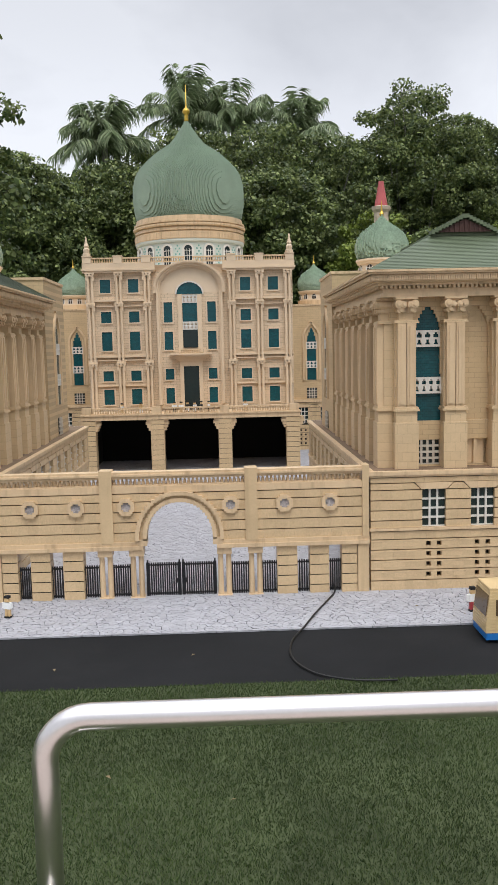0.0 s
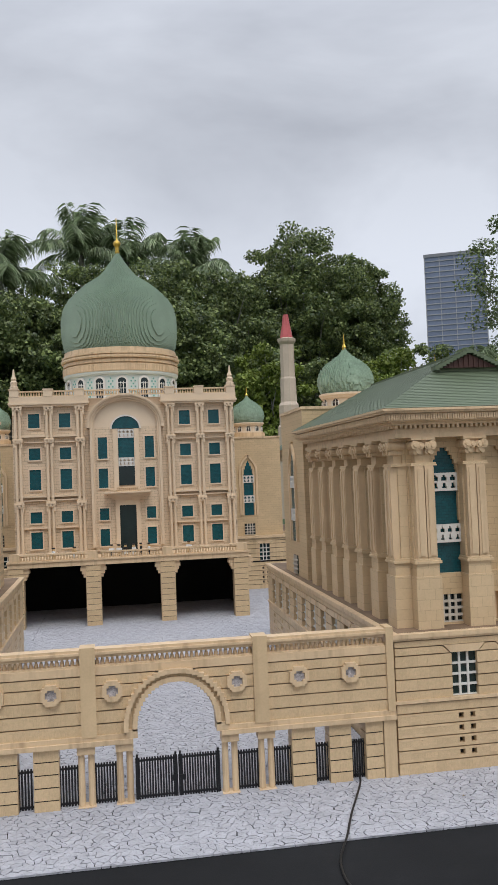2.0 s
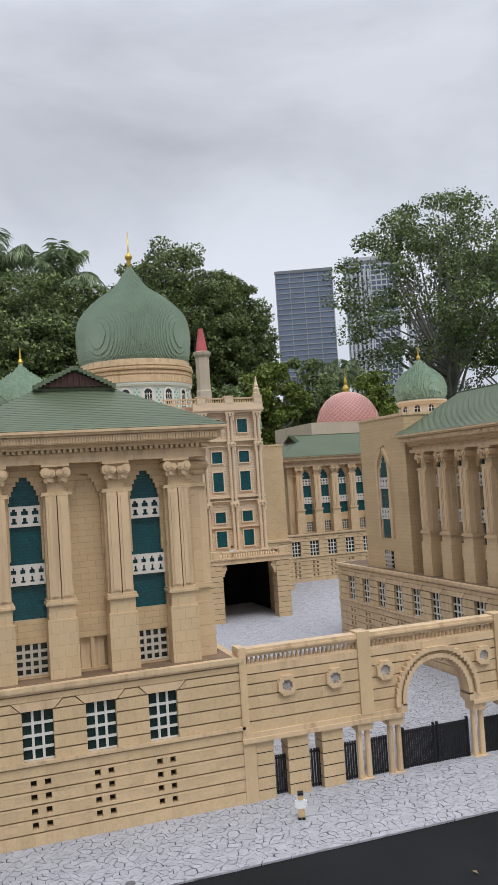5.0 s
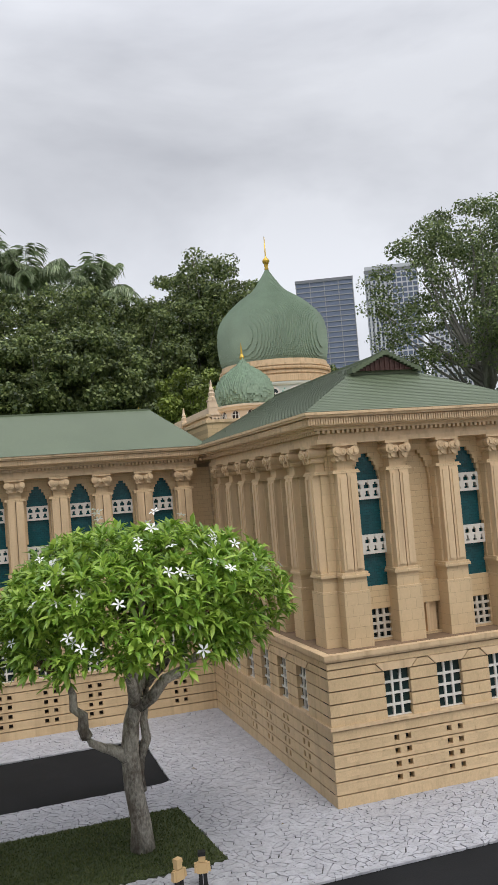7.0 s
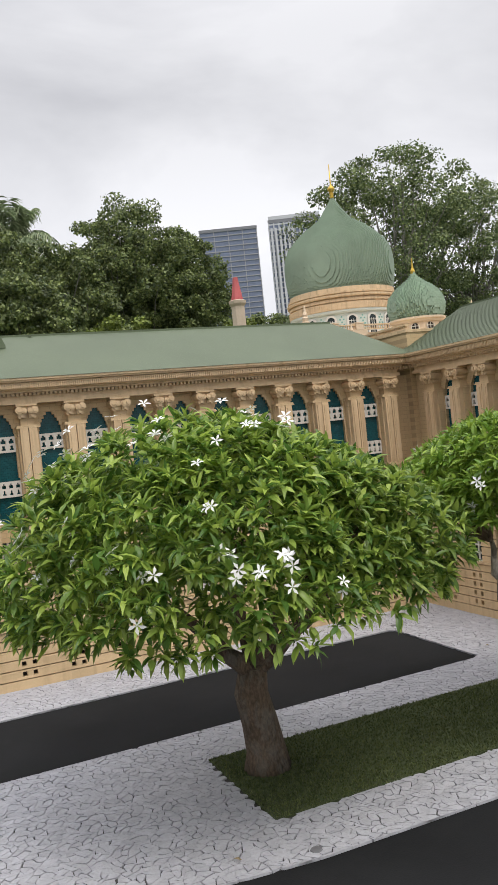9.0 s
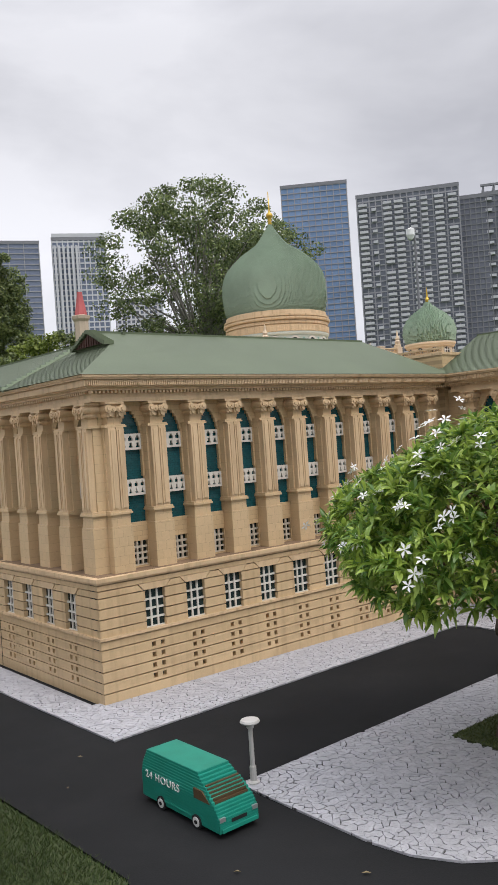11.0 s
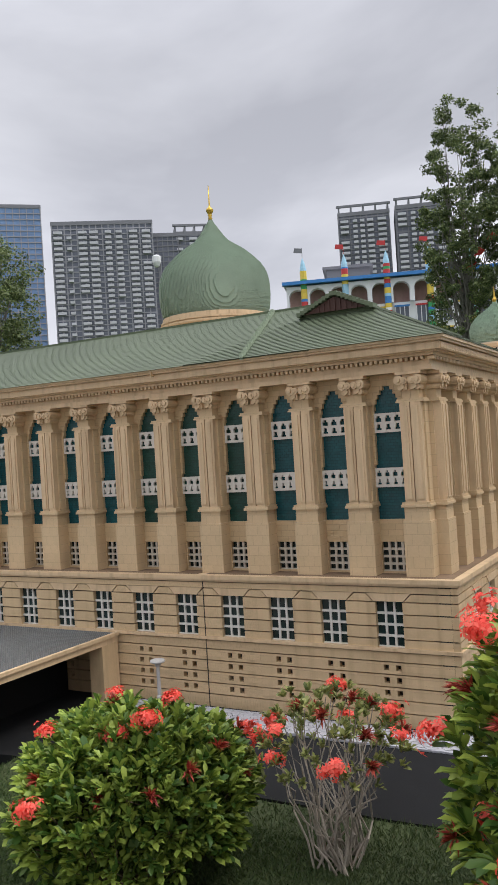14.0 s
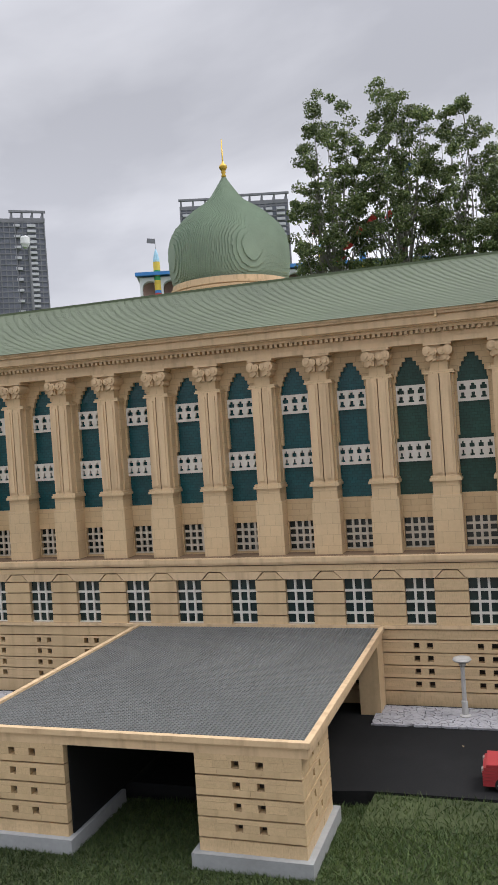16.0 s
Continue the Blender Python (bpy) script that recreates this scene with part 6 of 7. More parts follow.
def small_tree(label, base, trunk, crown, radii, shoots, leaf, seed, material, limbs, flowers, width, bark):
    """A small flowering tree: leaning trunk, forked limbs, whorled leaves and white blossoms."""
    rs = np.random.RandomState(seed)
    t = thing("flowering_tree", label, "tree", (*base, 0.0), "small flowering trees")
    s = Shape()
    s.tube(trunk, width, 10)
    part("trunk", s, bark, t, None, "mottled grey-brown bark", smooth=True)
    fork = trunk[-1]
    p, d = lumpy(shoots, rs, crown, radii, -0.42)
    for a, b, r in limbs:
        q = bent(a, b, rs, 6, 0.009)
        part("limb", Shape().tube(q, [r * (1 - 0.10 * i) for i in range(7)], 8), bark, t, smooth=True)
        if b[2] < crown[2] - radii[2] * 0.75:
            continue
        tw = Shape()
        near = np.argsort(((p - np.array(b)) ** 2).sum(1))[:26]
        for i in near[::2]:
            e = np.array(b) + (p[i] - np.array(b)) * 0.94
            tw.tube(bent(b, e, rs, 4, 0.015), [0.0065, 0.005, 0.004, 0.003, 0.002], 5)
        part("twig_mass", tw, TWIG, t, kind="stuff")
    v, f = rosettes(p, d, 10, leaf, leaf * 0.33, LANCE, rs, (0.5, 1.5), 0.5)
    inner, di = lumpy(shoots // 3, rs, crown, [r * 0.72 for r in radii], -0.6)
    v2, f2 = rosettes(inner, di, 7, leaf, leaf * 0.33, LANCE, rs, (0.6, 1.4), 0.2)
    part("crown", quick_mesh("crown", np.concatenate([v, v2]), np.concatenate([f, f2 + len(v)]), material), material, t, None, "dense whorls of glossy green leaves", kind="stuff")
    out = (((p - np.array(crown)) / np.array(radii)) ** 2).sum(1)
    for i in [j for j in rs.permutation(len(p)) if out[j] > 0.8 and d[j][2] > -0.15][:flowers]:
        k = rs.randint(1, 4)
        q = p[i] + d[i] * leaf * 0.7 + rs.normal(size=(k, 3)) * 0.020 + np.array([0, 0, 0.012])
        vv, ff = blossoms(q, np.tile(d[i] + np.array([0, 0, 0.5]), (k, 1)) + rs.normal(size=(k, 3)) * 0.4, rs.uniform(0.014, 0.020, k), PETAL5, rs)
        part("blossom", quick_mesh("blossom", vv, ff, WHITE_P), WHITE_P, t, None, "white five-petalled blossom")


small_tree("small tree with dark green whorled leaves and white blossoms", (-2.95, 3.02), [(-2.95, 3.02, 0.0), (-2.95, 3.02, 0.06), (-2.965, 3.01, 0.14), (-2.985, 3.0, 0.22), (-2.98, 2.98, 0.295)], (-3.03, 2.90, 0.605), (0.55, 0.50, 0.315), 1900, 0.042, 21, LEAF_D,
           [((-2.98, 2.99, 0.27), (-3.22, 2.92, 0.50), 0.026), ((-2.98, 2.98, 0.28), (-2.70, 2.88, 0.52), 0.026), ((-2.98, 2.98, 0.29), (-2.95, 2.75, 0.55), 0.022), ((-2.98, 2.98, 0.28), (-2.93, 3.18, 0.58), 0.022), ((-2.98, 2.98, 0.29), (-3.05, 2.98, 0.66), 0.020)], 80,
           [0.066, 0.052, 0.047, 0.044, 0.036], BARK)
small_tree("small tree with a pale leaning trunk and light green leaves", (-2.09, 2.94), [(-2.09, 2.94, 0.0), (-2.09, 2.94, 0.08), (-2.105, 2.935, 0.18), (-2.11, 2.925, 0.28), (-2.1, 2.92, 0.36), (-2.08, 2.91, 0.43)], (-2.095, 2.83, 0.665), (0.40, 0.39, 0.22), 1250, 0.038, 33, LEAF,
           [((-2.108, 2.93, 0.25), (-2.225, 2.9, 0.345), 0.020), ((-2.225, 2.9, 0.345), (-2.27, 2.87, 0.52), 0.017), ((-2.08, 2.91, 0.40), (-1.83, 2.87, 0.58), 0.019), ((-2.09, 2.91, 0.41), (-2.13, 2.69, 0.60), 0.018), ((-2.09, 2.91, 0.41), (-2.01, 3.02, 0.62), 0.018), ((-2.09, 2.91, 0.40), (-2.05, 2.89, 0.70), 0.016), ((-2.085, 2.95, 0.16), (-2.05, 2.94, 0.46), 0.019), ((-2.05, 2.94, 0.45), (-1.91, 2.93, 0.60), 0.014)], 50,
           [0.036, 0.028, 0.026, 0.025, 0.022, 0.018], PALEBARK)


def shrub(label, base, centre, radii, shoots, heads, buds, seed, leaf=0.052, low=-0.5, sparse=False, full=2.0):
    """A rounded shrub of oval leaves with heads of small red flowers."""
    rs = np.random.RandomState(seed)
    t = thing("flowering_shrub", label, "shrub", (*base, -0.03), "red flowering shrubs")
    p, d = lumpy(shoots, rs, centre, radii, low, 22, 0.30, 0.14)

    def clipped(q):
        """Fuller shoulders than a ball has."""
        u = (q - np.array(centre)) / np.array(radii)
        a, b = np.hypot(u[:, 0], u[:, 1]), np.abs(u[:, 2])
        return np.array(centre) + u * (np.hypot(a, b) / (a ** full + b ** full) ** (1 / full))[:, None] * np.array(radii)
    p = clipped(p)
    st = Shape()
    for i in range(0, len(p), 3):
        st.tube(bent((base[0] + rs.uniform(-0.05, 0.05), base[1] + rs.uniform(-0.05, 0.05), -0.035), p[i] - d[i] * 0.01, rs, 5, 0.025), [0.0030, 0.0026, 0.0021, 0.0017, 0.0013, 0.0010], 5)
    part("stem_mass", st, GREYTWIG if sparse else TWIG, t, kind="stuff")
    v, f = rosettes(p, d, 9 if not sparse else 12, leaf, leaf * 0.42, OVAL, rs, (0.25, 1.05), 0.9)
    if not sparse:
        q, e = lumpy(shoots, rs, centre, [r * 0.80 for r in radii], low, 22, 0.25, 0.14)
        q = clipped(q)
        v2, f2 = rosettes(q, e, 7, leaf, leaf * 0.42, OVAL, rs, (0.4, 1.4), 0.3)
        v, f = np.concatenate([v, v2]), np.concatenate([f, f2 + len(v)])
    green = IXPALE if sparse else IXLEAF
    part("foliage", quick_mesh("foliage", v, f, green), green, t, None, "glossy oval green leaves", kind="stuff")
    order = rs.permutation(len(p))
    up = [i for i in order if d[i][2] > (-0.25 if full > 2 else 0.2) and (not sparse or d[i][2] > 0.15)]
    chosen = []
    for gap in (0.15, 0.10, 0.06, 0.0):
        for i in up:
            if len(chosen) < heads + buds and i not in chosen and all(np.linalg.norm(p[i] - p[j]) > gap * radii[0] / 0.33 for j in chosen):
                chosen.append(i)
    chosen = [chosen[i] for i in rs.permutation(len(chosen))]
    for n, i in enumerate(chosen):
        dd = d[i] + np.array([0, 0, 0.35])
        dd /= np.linalg.norm(dd)
        c = p[i] + dd * leaf * 0.95
        if n < heads:
            k, big = rs.randint(20, 50), rs.uniform(0.72, 1.22)
            g = rs.normal(size=(k, 3)) + dd * rs.uniform(0.8, 1.9)
            g /= np.linalg.norm(g, axis=1, keepdims=True)
            k = k if sparse else int(k * 1.8)
            g = np.resize(g, (k, 3)) + rs.normal(size=(k, 3)) * 0.25
            r = big * (0.012 + (0.023 if sparse else 0.027) * rs.uniform(size=(k, 1)))
            vv, ff = blossoms(c + g * r * np.array([1, 1, 0.62]), g, rs.uniform(0.009, 0.0125, k), PETAL4, rs)
            part("flower_head", quick_mesh("flower_head", vv, ff, RED_P), RED_P, t, None, "head of small scarlet flowers")
        else:
            k = 34
            g = rs.normal(size=(k, 3)) * 0.6 + dd * 1.3
            g /= np.linalg.norm(g, axis=1, keepdims=True)
            vv, ff = spread(np.tile(c - dd * 0.012, (k, 1)), g, 0.033 * rs.uniform(0.6, 1.0, k), np.full(k, 0.0055), LANCE, rs)
            part("bud_head", quick_mesh("bud_head", vv, ff, RED_D), RED_D, t, None, "tuft of dark red buds")


shrub("tall rounded green shrub with scarlet flower heads in the lawn", (-4.648, 3.628), (-4.648, 3.628, 0.285), (0.322, 0.322, 0.345), 1250, 37, 36, 41, 0.043, -0.75, full=3.2)
shrub("low rounded green shrub with a few scarlet flowers", (-4.563, 4.742), (-4.563, 4.742, 0.14), (0.250, 0.250, 0.178), 900, 10, 14, 42, 0.034, -0.6)
shrub("thin half-bare shrub with scarlet flower heads", (-4.366, 4.358), (-4.366, 4.358, 0.19), (0.17, 0.17, 0.155), 150, 10, 8, 43, 0.020, -0.05, True)

# ==== vehicles, lamps, little figures ====
VAN_G = surface("green_toy_van", (0.012, 0.225, 0.165), 0.35, vary=0.12, big=20, fine=200, bump=0.06, pick=0.05)
TINT = surface("brown_tinted_glass", (0.10, 0.065, 0.035), 0.15, vary=0.2, bump=0)
TYRE = surface("tyre", (0.012, 0.012, 0.012), 0.7)
RIM = surface("grey_rim", (0.62, 0.62, 0.60), 0.4)
PRINT = surface("white_print", (0.75, 0.76, 0.74), 0.5, bump=0)
BUS_Y = surface("yellow_toy_bus", (0.62, 0.46, 0.24), 0.38, vary=0.08, big=12, fine=150, pick=0.04)
BUS_B = surface("blue_skirt", (0.015, 0.14, 0.42), 0.4)
CAR_R = surface("red_toy_car", (0.34, 0.04, 0.045), 0.3, vary=0.12, big=20, fine=200, pick=0.05)
LAMPMAT = surface("pale_grey_lamp", (0.45, 0.44, 0.42), 0.4)
SILVER = surface("silver_trim", (0.5, 0.5, 0.5), 0.3, metal=0.7)


def layers(profile, z0, z1, n, half):
    """A toy vehicle's body of thin brick layers; profile(z) gives rear and front, half(z) the half width."""
    rows = []
    for k in range(n):
        a = z0 + (z1 - z0) * k / n
        b = z0 + (z1 - z0) * (k + 1) / n
        r, f = profile((a + b) / 2)
        w = half((a + b) / 2)
        rows += [(r, f, -w, w, a), (r, f, -w, w, b - 0.0007), (r + 0.002, f - 0.002, -w + 0.0015, w - 0.0015, b - 0.0007), (r + 0.002, f - 0.002, -w + 0.0015, w - 0.0015, b)]
    return Shape().stack(rows)


def wheel(owner, m, r, wide):
    ty = Shape().roll(0, 0, r, 0, wide, 20)
    w = part("wheel", ty, TYRE, owner, m, "black tyre")
    part("rim", Shape().roll(0, 0, r * 0.68, -0.0015, 0.001, 16), RIM, w, m, "pale grey rim")
    part("hub", Shape().roll(0, 0, r * 0.28, -0.003, -0.001, 10), TYRE, w, m)


def lettering(text, size, m, owner, material):
    cu = bpy.data.curves.new("lettering", "FONT")
    cu.body, cu.size, cu.extrude = text, size, 0.0008
    cu.space_character = 1.15
    tmp = bpy.data.objects.new("lettering", cu)
    me = bpy.data.meshes.new_from_object(tmp)
    bpy.data.objects.remove(tmp)
    me.materials.clear()
    me.materials.append(material)
    return part("lettering", me, material, owner, m, "white capital lettering")


# the van, nose to the south; its x runs from tail to nose, its -y side faces the street lawn
van = thing("toy_van", "bright green brick-built toy van parked on the road", "toy van", (-3.865, 3.33, 0), "", "", -90)
VM = pose(-3.853, 3.512, 0, 0, 0, -90) @ Matrix.Diagonal((0.88, 0.88, 0.79, 1))


def van_side(z):
    front = 0.372 if z < 0.055 else 0.372 - (z - 0.055) * 0.55 if z < 0.085 else 0.355 - (z - 0.085) * 0.95 if z < 0.135 else 0.300 - (z - 0.135) * 1.1
    rear = 0.0 if z < 0.125 else (z - 0.125) * 0.35
    return rear, front


part("body", layers(van_side, 0.018, 0.166, 18, lambda z: 0.066 if z < 0.10 else 0.066 - (z - 0.10) * 0.20), VAN_G, van, VM)
ws = []
for k in range(6):
    z = 0.093 + k * 0.0075
    f = van_side(z + 0.004)[1]
    ws += [(f - 0.004, f + 0.0012, -0.056, 0.056, z), (f - 0.004, f + 0.0012, -0.056, 0.056, z + 0.0075)]
part("windscreen", Shape().stack(ws), TINT, van, VM, "brown tinted windscreen")
for k in (-1, 1):
    y = k * 0.0665
    a, b = sorted((y, y - k * 0.004))
    part("side_window", Shape().prism([(0.262, 0.092), (0.335, 0.092), (0.300, 0.122), (0.262, 0.122)], a, b), TINT, van, VM)
    part("sill_strip", Shape().box(0.075, 0.245, *sorted((y, y + k * 0.0018)), 0.030, 0.035), VAN_G, van, VM)
    part("headlight", Shape().box(0.366, 0.3735, *sorted((k * 0.046, k * 0.064)), 0.050, 0.062), SILVER, van, VM)
    for x in (0.098, 0.270):
        wheel(van, VM @ (pose(x, -0.069, 0.0215) if k < 0 else pose(x, 0.069, 0.0215, 0, 0, 180)), 0.0215, 0.016)
part("bumper", Shape().box(0.366, 0.378, -0.060, 0.060, 0.020, 0.030), VAN_G, van, VM)
part("grille", Shape().box(0.3705, 0.3735, -0.026, 0.026, 0.040, 0.050), TYRE, van, VM)
lettering("24 HOURS", 0.034, VM @ pose(0.020, -0.0668, 0.084, 90, 0, 0), van, PRINT)

# the bus, nose to the west
bus = thing("toy_bus", "yellow brick-built toy bus with a blue skirt on the road", "toy bus", (1.22, 2.43, 0))
BM = pose(1.45, 2.435, 0, 0, 0, 180)
part("body", layers(lambda z: (0.0, 0.462 - max(0, z - 0.06) * 0.12), 0.034, 0.172, 15, lambda z: 0.068 - max(0, z - 0.14) * 0.25), BUS_Y, bus, BM)
part("skirt", Shape().box(0.002, 0.460, -0.067, 0.067, 0.012, 0.034), BUS_B, bus, BM, "bright blue skirt")
part("windscreen", Shape().prism([(0.4585, 0.085), (0.4615, 0.085), (0.4535, 0.150), (0.4505, 0.150)], -0.058, 0.058), TINT, bus, BM)
for k in (-1, 1):
    y0, y1 = sorted((k * 0.0672, k * 0.069))
    for i in range(4):
        part("side_window", Shape().box(0.05 + i * 0.098, 0.138 + i * 0.098, y0, y1, 0.088, 0.138), TINT, bus, BM)
    part("headlight", Shape().roll(0, 0, 0.009, 0, 0.004, 12), PRINT, bus, BM @ pose(0.4605, k * 0.048, 0.052, 0, 0, 90))
    for x in (0.10, 0.36):
        wheel(bus, BM @ (pose(x, -0.069, 0.021) if k < 0 else pose(x, 0.069, 0.021, 0, 0, 180)), 0.021, 0.016)

# the car, nose to the north
car = thing("toy_car", "red brick-built toy estate car parked on the road", "toy car", (-4.116, 5.13, 0), "", "", 90)
CM = pose(-4.116, 5.02, 0, 0, 0, 90) @ Matrix.Diagonal((1.02, 0.95, 0.98, 1))


def car_side(z):
    front = 0.212 if z < 0.05 else 0.212 - (z - 0.05) * 0.8 if z < 0.066 else 0.150 - (z - 0.066) * 1.1
    return (0.0 if z < 0.07 else (z - 0.07) * 0.25), front


part("body", layers(car_side, 0.014, 0.108, 13, lambda z: 0.046 if z < 0.066 else 0.046 - (z - 0.066) * 0.25), CAR_R, car, CM)
for k in (-1, 1):
    y = k * 0.0445
    part("side_window", Shape().prism([(0.014, 0.070), (0.138, 0.070), (0.112, 0.094), (0.018, 0.094)], *sorted((y, y - k * 0.006))), PANE, car, CM)
    part("mirror", Shape().box(0.128, 0.138, *sorted((k * 0.046, k * 0.056)), 0.068, 0.076), CAR_R, car, CM)
    part("headlight", Shape().box(0.205, 0.2135, *sorted((k * 0.026, k * 0.043)), 0.044, 0.054), SILVER, car, CM)
    for x in (0.042, 0.168):
        wheel(car, CM @ (pose(x, -0.0475, 0.018) if k < 0 else pose(x, 0.0475, 0.018, 0, 0, 180)), 0.018, 0.012)
part("windscreen", Shape().prism([(0.1475, 0.070), (0.1515, 0.070), (0.124, 0.096), (0.120, 0.096)], -0.040, 0.040), PANE, car, CM)
for y in (-0.030, 0.027):
    part("roof_rail", Shape().box(0.02, 0.10, y, y + 0.003, 0.108, 0.112), TYRE, car, CM)

for x, y in ((-3.662, 3.362), (-3.688, 5.304)):
    lp = thing("toy_street_lamp", "pale grey toy street lamp with a round disc head", "street lamp", (x, y, 0), "toy street lamps")
    m = pose(x, y, 0)
    part("post", Shape().turned([(0.016, 0.004), (0.016, 0.010), (0.009, 0.014), (0.009, 0.05), (0.0065, 0.054), (0.006, 0.150), (0.010, 0.154), (0.010, 0.162)], 12), LAMPMAT, lp, m)
    part("head", Shape().turned([(0.010, 0.162), (0.024, 0.166), (0.027, 0.170), (0.024, 0.175), (0.008, 0.178)], 20), LAMPMAT, lp, m, "round disc head")


def figure(x, y, z, h, colours, turn, label, group="toy figures"):
    """A little block doll, one plain mesh: feet, legs, body, arms, head, cap."""
    s = Shape()
    k = h / 0.08
    feet = [(-0.011, -0.002, -0.010, 0.006, 0, 0.006, 3), (0.002, 0.011, -0.010, 0.006, 0, 0.006, 3), (-0.010, -0.001, -0.006, 0.005, 0.006, 0.032, 0), (0.001, 0.010, -0.006, 0.005, 0.006, 0.032, 0),
            (-0.013, 0.013, -0.007, 0.006, 0.032, 0.056, 1), (-0.019, -0.0135, -0.006, 0.004, 0.034, 0.055, 1), (0.0135, 0.019, -0.008, 0.002, 0.036, 0.055, 1),
            (-0.008, 0.008, -0.007, 0.007, 0.058, 0.071, 2), (-0.009, 0.009, -0.008, 0.008, 0.071, 0.080, 3)]
    for a, b, c, d, e, f, _ in feet:
        s.taper((a * k, b * k, c * k, d * k), (a * k * 0.94, b * k * 0.94, c * k * 0.94, d * k * 0.94), e * k, f * k)
    me = s.mesh("toy_figure", colours[0])
    for c in colours[1:]:
        me.materials.append(c)
    for i, q in enumerate(feet):
        for p in range(6):
            me.polygons[i * 6 + p].material_index = q[6]
    ob = part("toy_figure", me, colours[0], None, pose(x, y, z, 0, 0, turn))
    tagged(ob, label, "toy figure", group)


C_W, C_B, C_T = PRINT, TYRE, surface("doll_tan", (0.58, 0.40, 0.20), 0.5)
figure(1.035, 2.665, 0.008, 0.085, [CAR_R, C_W, C_T, C_B], 10, "little toy doll with red trousers on the gravel")
figure(-0.56, 2.75, 0.008, 0.078, [C_T, C_W, C_T, C_B], -20, "little cream toy doll with a dark cap on the gravel")
figure(-2.055, 2.640, 0.008, 0.085, [C_B, C_T, C_T, C_T], 30, "little dark and tan toy doll on the gravel")
figure(-1.992, 2.652, 0.008, 0.085, [C_B, C_T, C_T, C_B], -15, "little dark and tan toy doll on the gravel")
for i, (x, y, a, b) in enumerate(((-0.17, 6.16, C_W, C_B), (-0.12, 6.14, C_W, C_T), (-0.075, 6.18, C_B, C_W), (-0.02, 6.15, C_W, C_W), (0.03, 6.18, C_B, C_B), (0.085, 6.15, C_W, C_B), (-0.56, 6.13, C_W, C_T), (-0.42, 6.13, C_T, C_W), (0.36, 6.13, C_W, C_T))):
    figure(x, y, 0.453, 0.082, [b, a, C_T, C_B], 20 * i, "tiny toy doll standing on the balcony", "balcony dolls")

# fallen leaves and small litter
rs_ = np.random.RandomState(8)
DRY = surface("dry_leaf", (0.22, 0.17, 0.09), 0.8, vary=0.3)
LITTER = Shape()
for x, y, z in [(-3.80, 2.85, 0.004), (-3.98, 3.05, 0.004), (-4.02, 3.72, 0.004), (-3.88, 3.90, 0.004), (-4.05, 5.10, 0.004), (-3.9, 5.3, 0.004), (-3.83, 4.9, 0.004), (0.1, 2.35, 0.004), (-0.3, 2.25, 0.004), (1.0, 2.62, 0.011), (0.85, 2.72, 0.011), (-2.35, 2.52, 0.004), (-1.7, 2.9, 0.011), (-1.8, 3.5, 0.011), (-3.2, 2.62, 0.011), (0.2, 1.5, 0.022), (-0.05, 1.6, 0.022), (0.35, 1.9, 0.022)]:
    a, l_ = rs_.uniform(0, 6.28), rs_.uniform(0.010, 0.022)
    m = Matrix.Rotation(a, 4, "Z")
    q = [(0, 0, 0.001), (l_ * 0.5, l_ * 0.2, 0.003), (l_, 0, 0.001), (l_ * 0.5, -l_ * 0.2, 0.004)]
    single("fallen_leaf", Shape().add([m @ Vector(p) for p in q], [(0, 3, 2, 1)]), DRY, "small dry brown leaf lying on the ground", "leaf", pose(x, y, z), "fallen leaves")
CAPMAT = surface("grey_drain_cap", (0.12, 0.12, 0.125), 0.6, vary=0.3)
for x, y in ((-1.87, 4.03), (-3.05, 2.575), (-1.097, 2.592)):
    single("ground_spot", Shape().turned([(0.014, 0.006), (0.012, 0.0095), (0.006, 0.0105)], 12), CAPMAT, "small dark drain cap among white gravel", "drain cap", pose(x, y, 0), "drain caps")

# ==== the mosque model beyond ====
mq = thing("minaret", "slim stone model minaret with a red spire behind the palace", "model minaret", (3.50, 17.2, 0))
MQ = pose(3.50, 17.2, 0)
part("shaft", Shape().turned([(0.25, 0.0), (0.25, 1.9), (0.215, 1.95), (0.21, 2.35), (0.172, 2.42), (0.165, 2.90), (0.15, 2.94), (0.15, 3.62), (0.19, 3.68), (0.20, 3.74), (0.14, 3.76)], 8), STONE, mq, MQ)
part("spire", Shape().turned([(0.135, 3.75), (0.13, 3.80), (0.075, 4.10), (0.055, 4.25)], 8), REDTIP, mq, MQ, "red tapering spire")
mb = thing("mosque_hall", "tan model mosque hall under a great pink netted dome", "model building", (6.42, 16.4, 0))
MB = pose(6.42, 16.4, 0)
part("hall", Shape().box(-1.3, 1.3, -1.0, 1.0, 0, 2.03), STONE, mb, MB)
pd = part("pink_dome", Shape().turned([(0.66 * math.cos(math.pi / 2 * i / 20), 2.02 + 0.70 * math.sin(math.pi / 2 * i / 20)) for i in range(21)], 40), PINK, mb, MB, smooth=True)
net = Shape()
for s_ in (-1, 1):
    for k in range(36):
        pl = []
        for i in range(15):
            e = math.radians(4 + i * 5.6)
            a = 2 * math.pi * k / 36 + s_ * i * 0.125
            pl.append((0.665 * math.cos(e) * math.cos(a), 0.665 * math.cos(e) * math.sin(a), 2.02 + 0.705 * math.sin(e)))
        net.tube(pl, [0.0085] * 15, 4)
part("dome_net", net, PINK_L, pd, MB, "pale pink net pattern", kind="stuff")
part("spike", Shape().turned([(0.06, 2.73), (0.07, 2.80), (0.03, 2.88), (0.04, 2.95), (0.012, 3.05), (0.004, 3.25)], 10), GOLD, pd, MB)


